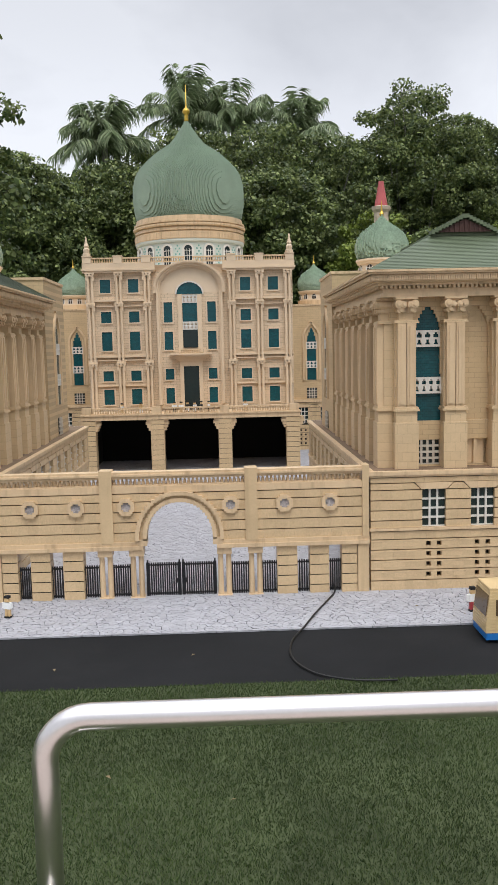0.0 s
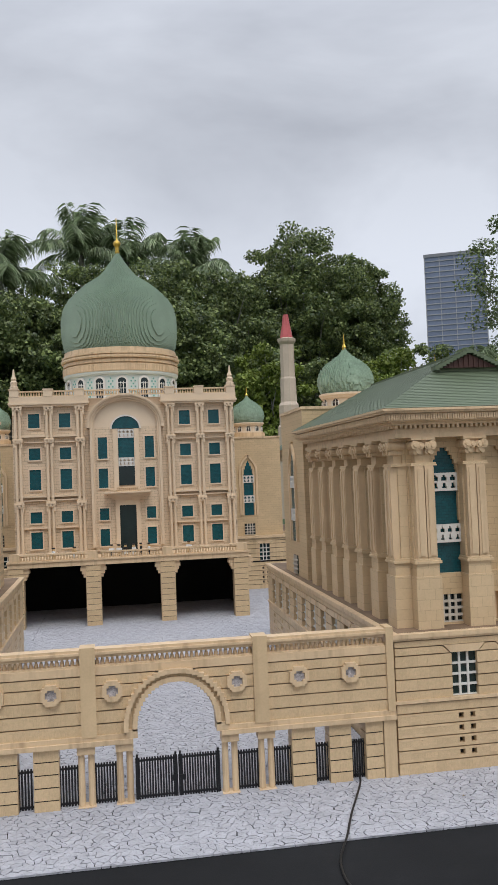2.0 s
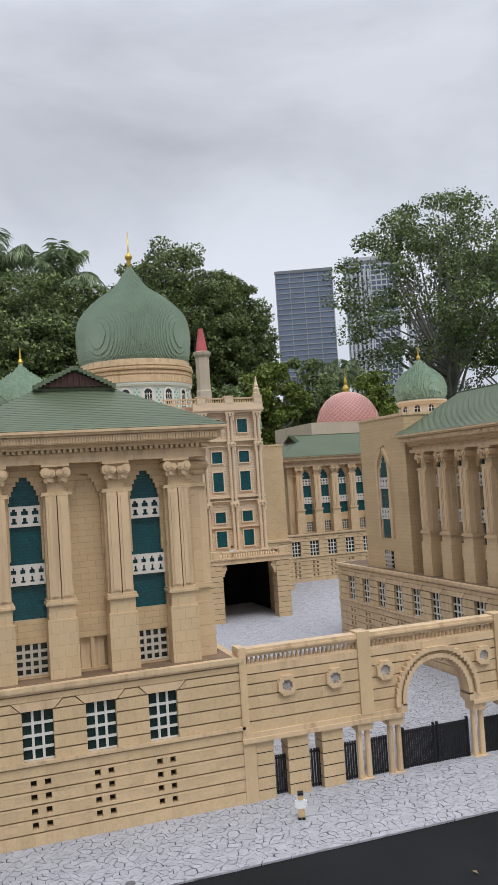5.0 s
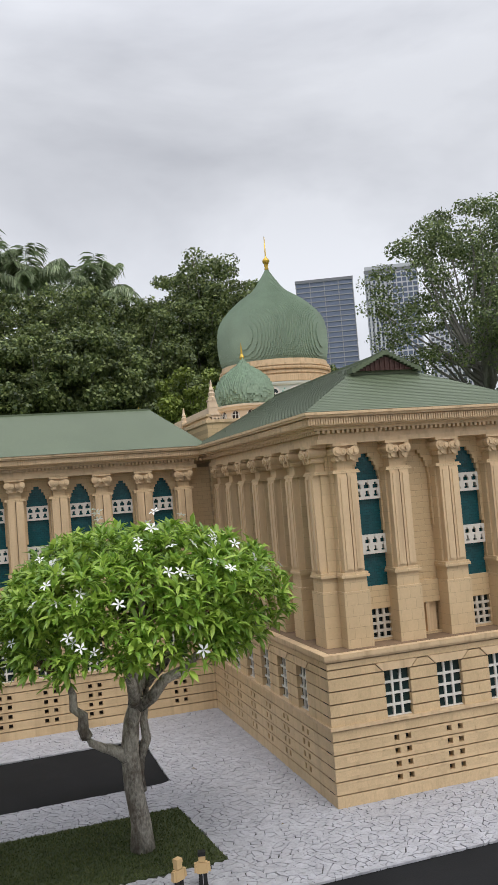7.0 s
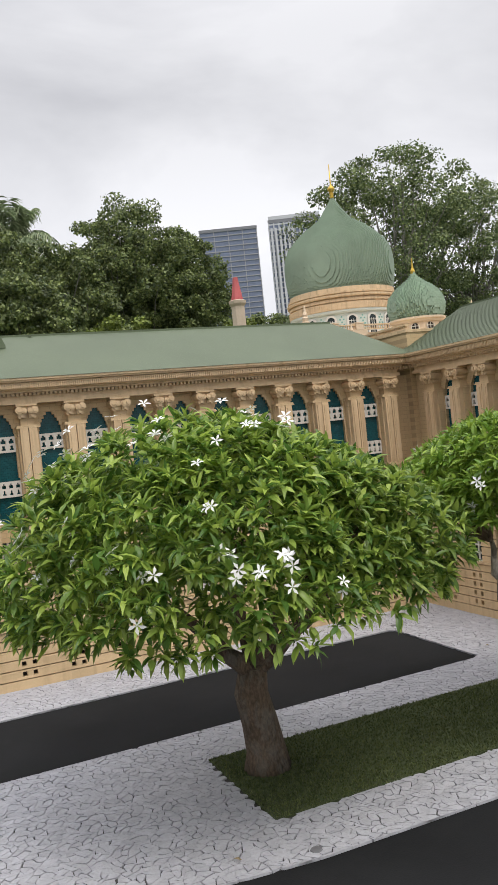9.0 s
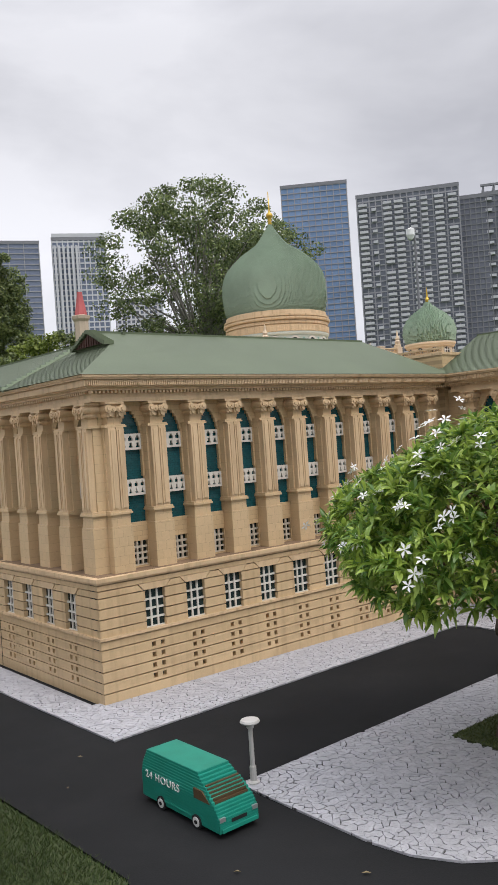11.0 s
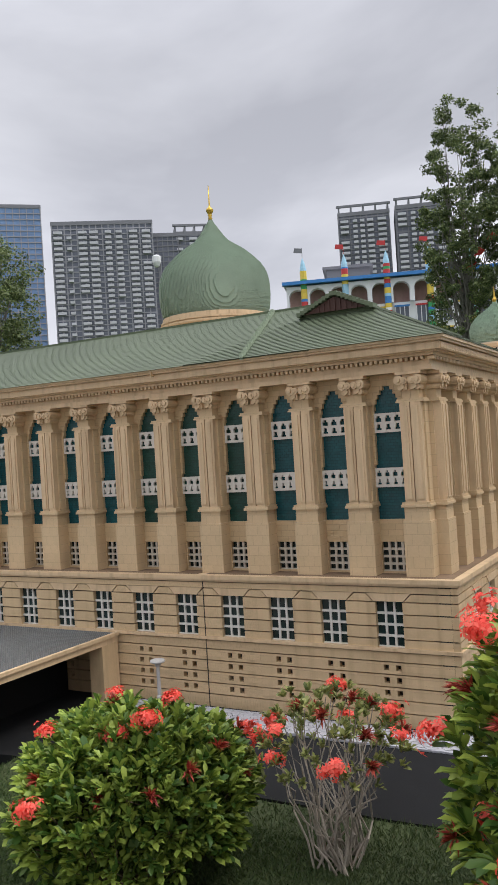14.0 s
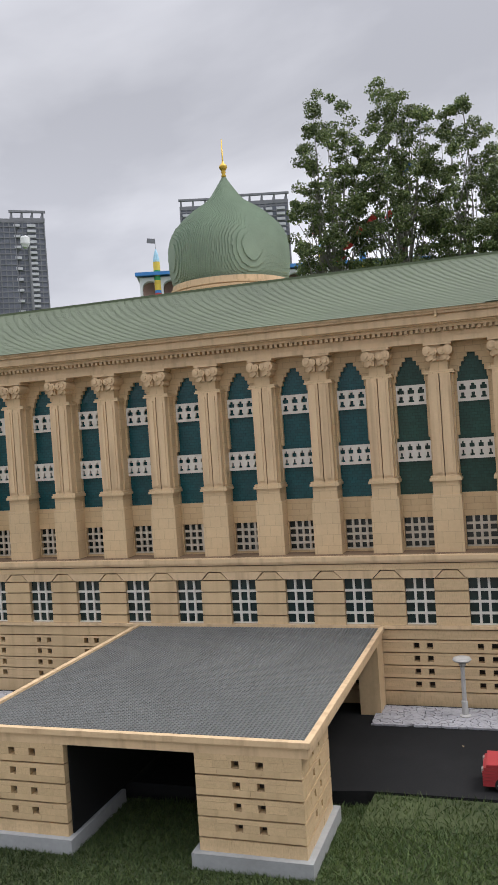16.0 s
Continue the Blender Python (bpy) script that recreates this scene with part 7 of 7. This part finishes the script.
# ==== trees behind ====
def broad_tree(name, label, x, y, h, crown, seed, material=WOODS, clumps=110, per=62, leaf=0.26, trunk=0.35, base=0.25, limbs=9, fill=34, lump=0.24, z0=-0.06):
    """A tall tree: tapered trunk, forked limbs, a crown of many small leaf clumps with gaps."""
    rs = np.random.RandomState(seed)
    t = thing(name, label, "tree", (x, y, z0), "background trees")
    cz, rz = h * (1 + base) / 2, h * (1 - base) / 2
    c, d = lumpy(clumps, rs, (x, y, cz), (crown, crown, rz), -0.85, 14, 0.5, 0.15)
    s = Shape()
    s.tube(bent((x, y, z0), (x + rs.uniform(-0.5, 0.5), y, h * 0.62), rs, 6, 0.18), [trunk * (1 - 0.12 * i) for i in range(7)], 8)
    part("trunk", s, GREYBARK, t)
    br = Shape()
    for i in rs.permutation(len(c))[:limbs * 4]:
        z = h * rs.uniform(0.22, 0.5)
        br.tube(bent((x, y, z), c[i], rs, 4, 0.25), [trunk * 0.34, trunk * 0.25, trunk * 0.18, trunk * 0.11, trunk * 0.05], 5)
    part("branchwork", br, GREYBARK, t, kind="stuff")
    size = crown * lump
    n = len(c) * per
    q = rs.normal(size=(n, 3))
    q *= (rs.uniform(0.35, 1, n) ** 0.6 / np.linalg.norm(q, axis=1))[:, None]
    p = np.repeat(c, per, 0) + q * np.array([size, size, size * 0.62]) * np.repeat(rs.uniform(0.6, 1.15, (len(c), 1)), per, 0)
    L = leaf * rs.uniform(0.6, 1.4, n)
    nrm = q / np.linalg.norm(q, axis=1, keepdims=True) * 0.8 + np.array([0, 0, 0.55]) + rs.normal(size=(n, 3)) * 0.75
    nrm /= np.linalg.norm(nrm, axis=1, keepdims=True)
    ax = np.cross(nrm, rs.normal(size=(n, 3)))
    ax /= np.linalg.norm(ax, axis=1, keepdims=True)
    m = np.stack([ax, np.cross(nrm, ax), nrm], -1)
    quad = np.array([(0, 0, 0), (0.5, 0.36, 0.06), (1.0, 0, -0.10), (0.5, -0.36, 0.06)])
    v = np.einsum("nij,nkj->nki", m, quad[None] * L[:, None, None]) + p[:, None]
    # larger sprays deep inside close the view through each clump
    k = int(fill * len(c))
    ci = rs.randint(0, len(c), k)
    qi = rs.normal(size=(k, 3)) * np.array([size, size, size * 0.6]) * 0.38
    mi = frames(rs.normal(size=(k, 3)), rs.uniform(-1.5, 1.5, k))
    inward = np.array([x, y, cz]) + (c[ci] - np.array([x, y, cz])) * rs.uniform(0.15, 0.72, (k, 1))
    vi = np.einsum("nij,nkj->nki", mi, (quad - np.array([0.5, 0, 0]))[None] * (size * rs.uniform(0.3, 0.5, k))[:, None, None] * np.array([1, 1.5, 1])) + (inward + qi)[:, None]
    v = np.concatenate([v, vi])
    n = len(v)
    part("crown", quick_mesh("crown", v.reshape(-1, 3), np.arange(n * 4).reshape(-1, 4), material), material, t, None, "uneven crown of small leaves", kind="stuff")
    return t


def palm(x, y, h, seed, reach=4.2, fronds=24):
    rs = np.random.RandomState(seed)
    t = thing("palm_tree", "tall feathery palm with arching fronds among the trees", "palm tree", (x, y, -0.06), "background palms")
    part("trunk", Shape().tube(bent((x, y, -0.06), (x, y, h - 2.2), rs, 5, 0.12), [0.26, 0.24, 0.22, 0.2, 0.19, 0.17], 8), GREYBARK, t)
    for k in range(fronds):
        a = 2 * math.pi * k / fronds + rs.uniform(-0.2, 0.2)
        up = rs.uniform(0.35, 1.38)
        L = reach * rs.uniform(0.85, 1.1)
        rib, at, dd = [], [], []
        for i in range(15):
            u = i / 14
            r = L * u * math.cos(up) * (1 - 0.12 * u)
            z = h - 2.2 + L * u * math.sin(up) - 2.1 * u * u * (0.55 + 0.6 * math.cos(up))
            rib.append((x + r * math.cos(a), y + r * math.sin(a), z))
        s = Shape().tube(rib, [0.05 * (1 - 0.06 * i) for i in range(15)], 4)
        fr = part("frond", s, PALMLEAF, t)
        q = np.array(rib)
        for i in range(2, 15):
            tdir = q[i] - q[i - 1]
            tdir /= np.linalg.norm(tdir)
            side = np.array([-math.sin(a), math.cos(a), 0])
            for k2 in (-1, 1):
                for e in (0.0, 0.33, 0.66):
                    at.append(q[i] - tdir * e * 0.28)
                    dd.append(tdir * 0.55 + k2 * side * 0.75 + np.array([0, 0, -0.75 + rs.uniform(-0.3, 0.35)]))
        at, dd = np.array(at), np.array(dd)
        vv, ff = spread(at, dd, np.full(len(at), 1.15) * rs.uniform(0.8, 1.1, len(at)), np.full(len(at), 0.06), LANCE, rs, 0.2)
        part("leaf_fringe", quick_mesh("leaf_fringe", vv, ff, PALMLEAF), PALMLEAF, fr, kind="stuff")


W = "dense dark green broadleaf tree in the woods behind"
woods = [(-18, 46, 11.5, 4.6), (-13.5, 44, 11.0, 4.2), (-9.3, 43, 10.8, 4.0), (-5.4, 45, 11.4, 4.0), (-2.0, 52, 14.3, 4.4), (3.2, 52, 14.3, 4.8), (-0.5, 44, 10.0, 3.6), (6.5, 50, 13.0, 4.2), (3.2, 44, 9.8, 3.6), (9.5, 58, 12.5, 4.4)]
for i, (x, y, h, r) in enumerate(woods):
    broad_tree("broadleaf_tree", W, x, y, h, r, 100 + i, clumps=430, per=145, leaf=0.185, base=0.06, lump=0.165)
broad_tree("round_tree", "tall rounded tree with a thick dark green crown", 12.6, 54.5, 16.8, 5.0, 131, clumps=420, per=160, leaf=0.185, base=0.30, fill=9, lump=0.17)
broad_tree("round_tree", "tall rounded tree with a thick dark green crown", 17.0, 56, 15.2, 3.6, 132, clumps=320, per=150, leaf=0.175, base=0.28, fill=9, lump=0.17)
for i, (x, y, h, r) in enumerate([(7.6, 41, 7.6, 2.3), (11.0, 42, 6.8, 2.4), (14.6, 43, 7.2, 2.4), (18.6, 46, 7.8, 2.6), (22.5, 45, 7.0, 2.6)]):
    broad_tree("young_tree", "yellow-green young tree before the dark woods", x, y, h, r, 140 + i, WOODS_Y if i % 2 == 0 else WOODS, 70, 170, 0.18, 0.16, 0.08)
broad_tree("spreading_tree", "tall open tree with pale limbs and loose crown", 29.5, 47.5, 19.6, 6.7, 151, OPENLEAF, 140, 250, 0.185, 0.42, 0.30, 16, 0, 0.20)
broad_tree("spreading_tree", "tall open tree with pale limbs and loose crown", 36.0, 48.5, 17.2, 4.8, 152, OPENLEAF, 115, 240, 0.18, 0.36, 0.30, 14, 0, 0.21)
broad_tree("near_tree", "tall tree with drooping tips of leaves", -9.2, 27.2, 12.0, 3.3, 161, WOODS, 90, 190, 0.20, 0.3, 0.2, 9, 10)
for i, (x, y, h, r) in enumerate([(30.6, 12.6, 15.4, 1.8), (31.2, 9.6, 16.0, 1.9), (32.0, 6.8, 14.9, 2.0), (33.0, 4.0, 14.4, 2.2), (34.5, 1.0, 14.0, 2.4)]):
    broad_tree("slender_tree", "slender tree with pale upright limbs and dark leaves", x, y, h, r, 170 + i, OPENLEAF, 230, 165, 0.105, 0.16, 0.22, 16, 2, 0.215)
palm(-6.1, 47.5, 14.3, 181, 4.0)
palm(-1.9, 57, 18.3, 182, 4.6)
palm(1.2, 58, 18.1, 183, 4.4)
palm(5.6, 57, 17.0, 184, 4.4)
palm(8.2, 55, 14.0, 185, 3.8)
palm(27.5, 60, 10.6, 186, 3.2)
REDS, BLUES = surface("red_banner", (0.65, 0.06, 0.05), 0.6), surface("blue_banner", (0.05, 0.15, 0.6), 0.6)
for i, (x, y, z, mt) in enumerate([(30.48, 11.28, 9.40, REDS), (30.48, 10.71, 9.88, REDS), (30.48, 11.85, 8.83, REDS), (30.57, 9.94, 9.97, REDS), (30.57, 8.99, 11.88, BLUES), (30.48, 12.24, 8.35, REDS)]):
    single("banner", Shape().add([(0, -0.22, 0.02), (0.1, -0.02, -0.12), (0, 0.30, -0.16), (0.05, 0.17, 0.04), (-0.05, 0.02, 0.20)], [(0, 1, 2, 3, 4)]), mt, "small bright banner seen through tree branches", "banner", pose(x, y, z), "banners")

# ==== towers of the town ====
GLASS_B = surface("blue_grey_glass", (0.16, 0.19, 0.27), 0.25, vary=0.15, big=0.05, fine=0.4, bump=0)
# distance haze is mixed into this glass: a lighter, bluer grey
GLASS_D = surface("hazed_grey_glass", (0.135, 0.148, 0.185), 0.3, vary=0.3, big=0.08, fine=0.5, bump=0)
GLASS_L = surface("bright_blue_glass", (0.17, 0.27, 0.45), 0.2, vary=0.2, big=0.06, fine=0.5, bump=0)
# lightened likewise, so the haze sits in the colour
CLAD = surface("hazed_pale_cladding", (0.52, 0.53, 0.56), 0.6, vary=0.06, big=0.1, fine=1, bump=0)
CLAD_M = surface("mid_grey_cladding", (0.30, 0.305, 0.33), 0.6, vary=0.1, big=0.1, fine=1, bump=0)
CLAD_D = surface("grey_cladding", (0.20, 0.205, 0.225), 0.6, vary=0.08, big=0.1, fine=1, bump=0)


FAR, FAR_X, FAR_Y = 2.05, -4.8, 1.5


def high_rise(label, x, y, turn, w, deep, top, storey, glass, band, fins, fin_w, band_h, extra=None):
    """A tower block: glass body, a floor band to each storey, upright fins between the windows."""
    x, y, w, deep, top = FAR_X + (x - FAR_X) * FAR, FAR_Y + (y - FAR_Y) * FAR, w * FAR, deep * FAR, 0.9 + (top - 0.9) * FAR
    t = thing("high_rise", label, "tower block", (x, y, -0.06), "distant tower blocks", "", turn)
    m = pose(x, y, 0, 0, 0, turn)
    part("glass_body", Shape().box(-w / 2, w / 2, -deep / 2, deep / 2, 0, top), glass, t, m)
    s, f = Shape(), Shape()
    for k in range(int(top / storey) + 1):
        z = k * storey
        s.box(-w / 2 - 0.35, w / 2 + 0.35, -deep / 2 - 0.35, deep / 2 + 0.35, z, min(z + band_h, top + 0.4))
    part("banding", s, band, t, m, kind="stuff")
    n = max(2, int(w / fins))
    for i in range(n + 1):
        a = -w / 2 + w * i / n
        f.box(a - fin_w / 2, a + fin_w / 2, -deep / 2 - 0.5, deep / 2 + 0.5, 0, top)
    n = max(2, int(deep / fins))
    for i in range(1, n):
        a = -deep / 2 + deep * i / n
        f.box(-w / 2 - 0.5, w / 2 + 0.5, a - fin_w / 2, a + fin_w / 2, 0, top)
    part("mullion_grid", f, band, t, m, kind="stuff")
    part("parapet", Shape().box(-w / 2 - 0.5, w / 2 + 0.5, -deep / 2 - 0.5, deep / 2 + 0.5, top, top + 2.2), CLAD_D, t, m)
    if extra:
        extra(t, m, w, deep, top)
    return t


def ribs(t, m, w, deep, top):
    for i in range(6):
        a = -w / 2 + 1 + i * 3.0
        part("rib", Shape().box(a, a + 1.6, -deep / 2 - 2.6, -deep / 2, 0, top - 4), CLAD, t, m)
    part("roof_frame", Shape().box(-w / 2, w / 2, -deep / 2, deep / 2, top + 2.5, top + 5), CLAD, t, m)


def balconies(t, m, w, deep, top):
    """Short pale balcony fronts, floor by floor, in upright stacks of unlike widths, and a pergola on the roof."""
    rb = random.Random(int(w * 10))
    s = Shape()
    stacks = []
    a = -w / 2 + 1.0
    while a < w / 2 - 4:
        b = rb.choice((2.6, 3.6, 4.8))
        stacks.append((a, b, rb.random()))
        a += b + rb.choice((1.6, 2.6, 4.0))
    for k in range(int(top / 3.1)):
        z = k * 3.1 + 0.6
        for a, b, odd in stacks:
            if rb.random() < 0.95 and (odd > 0.15 or k % 2):
                s.box(a, a + b, -deep / 2 - 2.0, -deep / 2 - 0.4, z, z + 1.45)
    part("balcony_tier", s, CLAD, t, m, kind="stuff")
    if deep < 30 or w > 40:
        return
    part("roof_beam", Shape().box(-w / 2 - 1, w / 2 + 1, -deep / 2 - 1.2, -deep / 2 + 0.4, top + 5.2, top + 6.4), CLAD_D, t, m)
    n = int(w / 6)
    for i in range(n + 1):
        a = -w / 2 + (w - 1) * i / n
        part("roof_post", Shape().box(a, a + 1.0, -deep / 2 - 0.6, deep / 2 - 4, top, top + 5.2), CLAD_D, t, m)


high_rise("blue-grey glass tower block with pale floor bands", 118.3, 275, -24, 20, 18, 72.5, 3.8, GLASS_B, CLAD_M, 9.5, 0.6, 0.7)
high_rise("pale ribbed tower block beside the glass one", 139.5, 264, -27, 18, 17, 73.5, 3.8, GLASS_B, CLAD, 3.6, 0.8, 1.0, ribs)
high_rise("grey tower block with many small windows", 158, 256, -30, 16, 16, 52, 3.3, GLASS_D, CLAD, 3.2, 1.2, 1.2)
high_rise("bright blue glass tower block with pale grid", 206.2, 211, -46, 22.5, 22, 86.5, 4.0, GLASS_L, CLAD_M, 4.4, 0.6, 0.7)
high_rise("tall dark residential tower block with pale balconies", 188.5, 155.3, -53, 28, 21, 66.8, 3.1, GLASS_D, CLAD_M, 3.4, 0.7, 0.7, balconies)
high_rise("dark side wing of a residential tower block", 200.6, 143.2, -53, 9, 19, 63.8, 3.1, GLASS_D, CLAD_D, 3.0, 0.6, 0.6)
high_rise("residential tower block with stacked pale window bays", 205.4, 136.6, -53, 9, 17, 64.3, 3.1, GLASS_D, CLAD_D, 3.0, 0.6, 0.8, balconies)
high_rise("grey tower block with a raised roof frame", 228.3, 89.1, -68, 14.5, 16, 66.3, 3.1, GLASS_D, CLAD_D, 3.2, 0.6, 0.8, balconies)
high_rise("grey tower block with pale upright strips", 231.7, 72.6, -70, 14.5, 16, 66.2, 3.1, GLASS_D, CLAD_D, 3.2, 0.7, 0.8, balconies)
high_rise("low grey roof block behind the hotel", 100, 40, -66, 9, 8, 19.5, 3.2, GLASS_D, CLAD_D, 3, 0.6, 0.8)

# ==== the colourful hotel ====
hotel = thing("hotel", "white hotel with coloured striped turrets, arches and blue roof edge", "hotel", (80, 30, -0.06), "", "", -68)
HM = pose(73.8, 42.3, 0.8, 0, 0, -69)
HW, HL = surface("white_render", (0.78, 0.79, 0.80), 0.6, vary=0.05, big=0.2, fine=2, bump=0), 30.8
cols = [surface("block_" + n, c, 0.5, bump=0) for n, c in (("yellow", (0.75, 0.55, 0.08)), ("blue", (0.05, 0.22, 0.55)), ("red", (0.55, 0.05, 0.05)), ("green", (0.05, 0.35, 0.12)), ("sky", (0.35, 0.60, 0.75)), ("white", (0.8, 0.8, 0.8)))]
HALL = surface("brown_hall", (0.42, 0.27, 0.24), 0.7)
part("hotel_wall", Shape().box(0, HL, 0.6, 12, -0.9, 14.6), HW, hotel, HM)
part("roof_edge", Shape().box(-0.4, HL + 0.4, -0.5, 0.3, 17.25, 17.6), cols[1], hotel, HM, "bright blue roof edge")
part("gallery_wall", Shape().box(0, HL, 1.9, 12, 14.6, 17.25), HALL, hotel, HM)
part("flat_roof", Shape().box(-0.3, HL + 0.3, 0.3, 12, 17.25, 17.45), CLAD, hotel, HM)
bay = 2.2
for i in range(14):
    x = i * bay
    a = Shape()
    n = 8
    pts_ = [(x + 0.25, 14.6), (x + 0.25, 16.0)] + [(x + bay / 2 - (bay / 2 - 0.25) * math.cos(math.pi * k / n), 16.0 + 0.75 * math.sin(math.pi * k / n)) for k in range(n + 1)][1:-1] + [(x + bay - 0.25, 16.0), (x + bay - 0.25, 14.6)]
    a.prism([(x, 14.6)] + pts_ + [(x + bay, 14.6), (x + bay, 17.1), (x, 17.1)], 0, 1.0)
    part("gallery_arch", a, HW, hotel, HM)
    for z in (12.3, 9.7, 7.1, 4.5):
        w = part("hotel_window", Shape().box(x + 0.35, x + bay - 0.35, 0.5, 0.62, z, z + 1.8), GLASS_D, hotel, HM)
        fr = Shape()
        for k in range(4):
            xx = x + 0.35 + k * (bay - 0.78) / 3
            fr.box(xx, xx + 0.08, 0.42, 0.55, z, z + 1.8)
        part("glazing_bar", fr, HW, w, HM)
        part("window_band", Shape().box(x + 0.3, x + bay - 0.3, 0.40, 0.60, z + 1.8, z + 1.98), cols[(i + int(z)) % 4], w, HM)
rt = random.Random(9)
for i in range(7):
    x = 1.9 + i * 4.4
    tm = HM @ pose(x, 0.1, 0)
    tu = part("turret", Shape().turned([(0.30, 4.0), (0.30, 18.6)], 10), HW, hotel, tm, "round turret of coloured stripes")
    z = 4.0
    while z < 18.6:
        hgt = rt.choice((0.3, 0.45, 0.6))
        part("stripe", Shape().turned([(0.36, z), (0.36, min(z + hgt, 18.7))], 10), rt.choice(cols), tu, tm)
        z += hgt
    part("turret_cone", Shape().turned([(0.36, 18.6), (0.33, 19.0), (0.2, 19.6), (0.03, 20.1)], 10), cols[4], tu, tm, "pale blue pointed cone")
    part("flag", Shape().box(-0.02, 0.02, -0.02, 0.02, 20.0, 21.2).prism([(-0.9, 20.75), (0.0, 20.65), (0.0, 21.15), (-0.8, 21.25)], -0.015, 0.015), cols[2] if i else CLAD_D, tu, tm)
part("roof_house", Shape().box(4.2, 9.0, 5, 11, 17.75, 19.6).box(3.8, 9.4, 4.6, 11.4, 19.6, 19.9), CLAD_D, hotel, HM)

# camera pole
cp = thing("camera_pole", "grey pole with a white surveillance dome", "camera pole", (21.1, 22.2, -0.06))
part("pole", Shape().turned([(0.07, -0.06), (0.045, 8.7)], 10, 21.1, 22.2), CLAD_D, cp)
part("arm", Shape().box(20.75, 21.15, 22.15, 22.25, 8.6, 8.75), CLAD_D, cp)
part("camera_dome", Shape().turned([(0.05, 8.75), (0.17, 8.68), (0.17, 8.45), (0.10, 8.30), (0.02, 8.25)][::-1], 14, 20.85, 22.2), HW, cp, None, "white round housing")
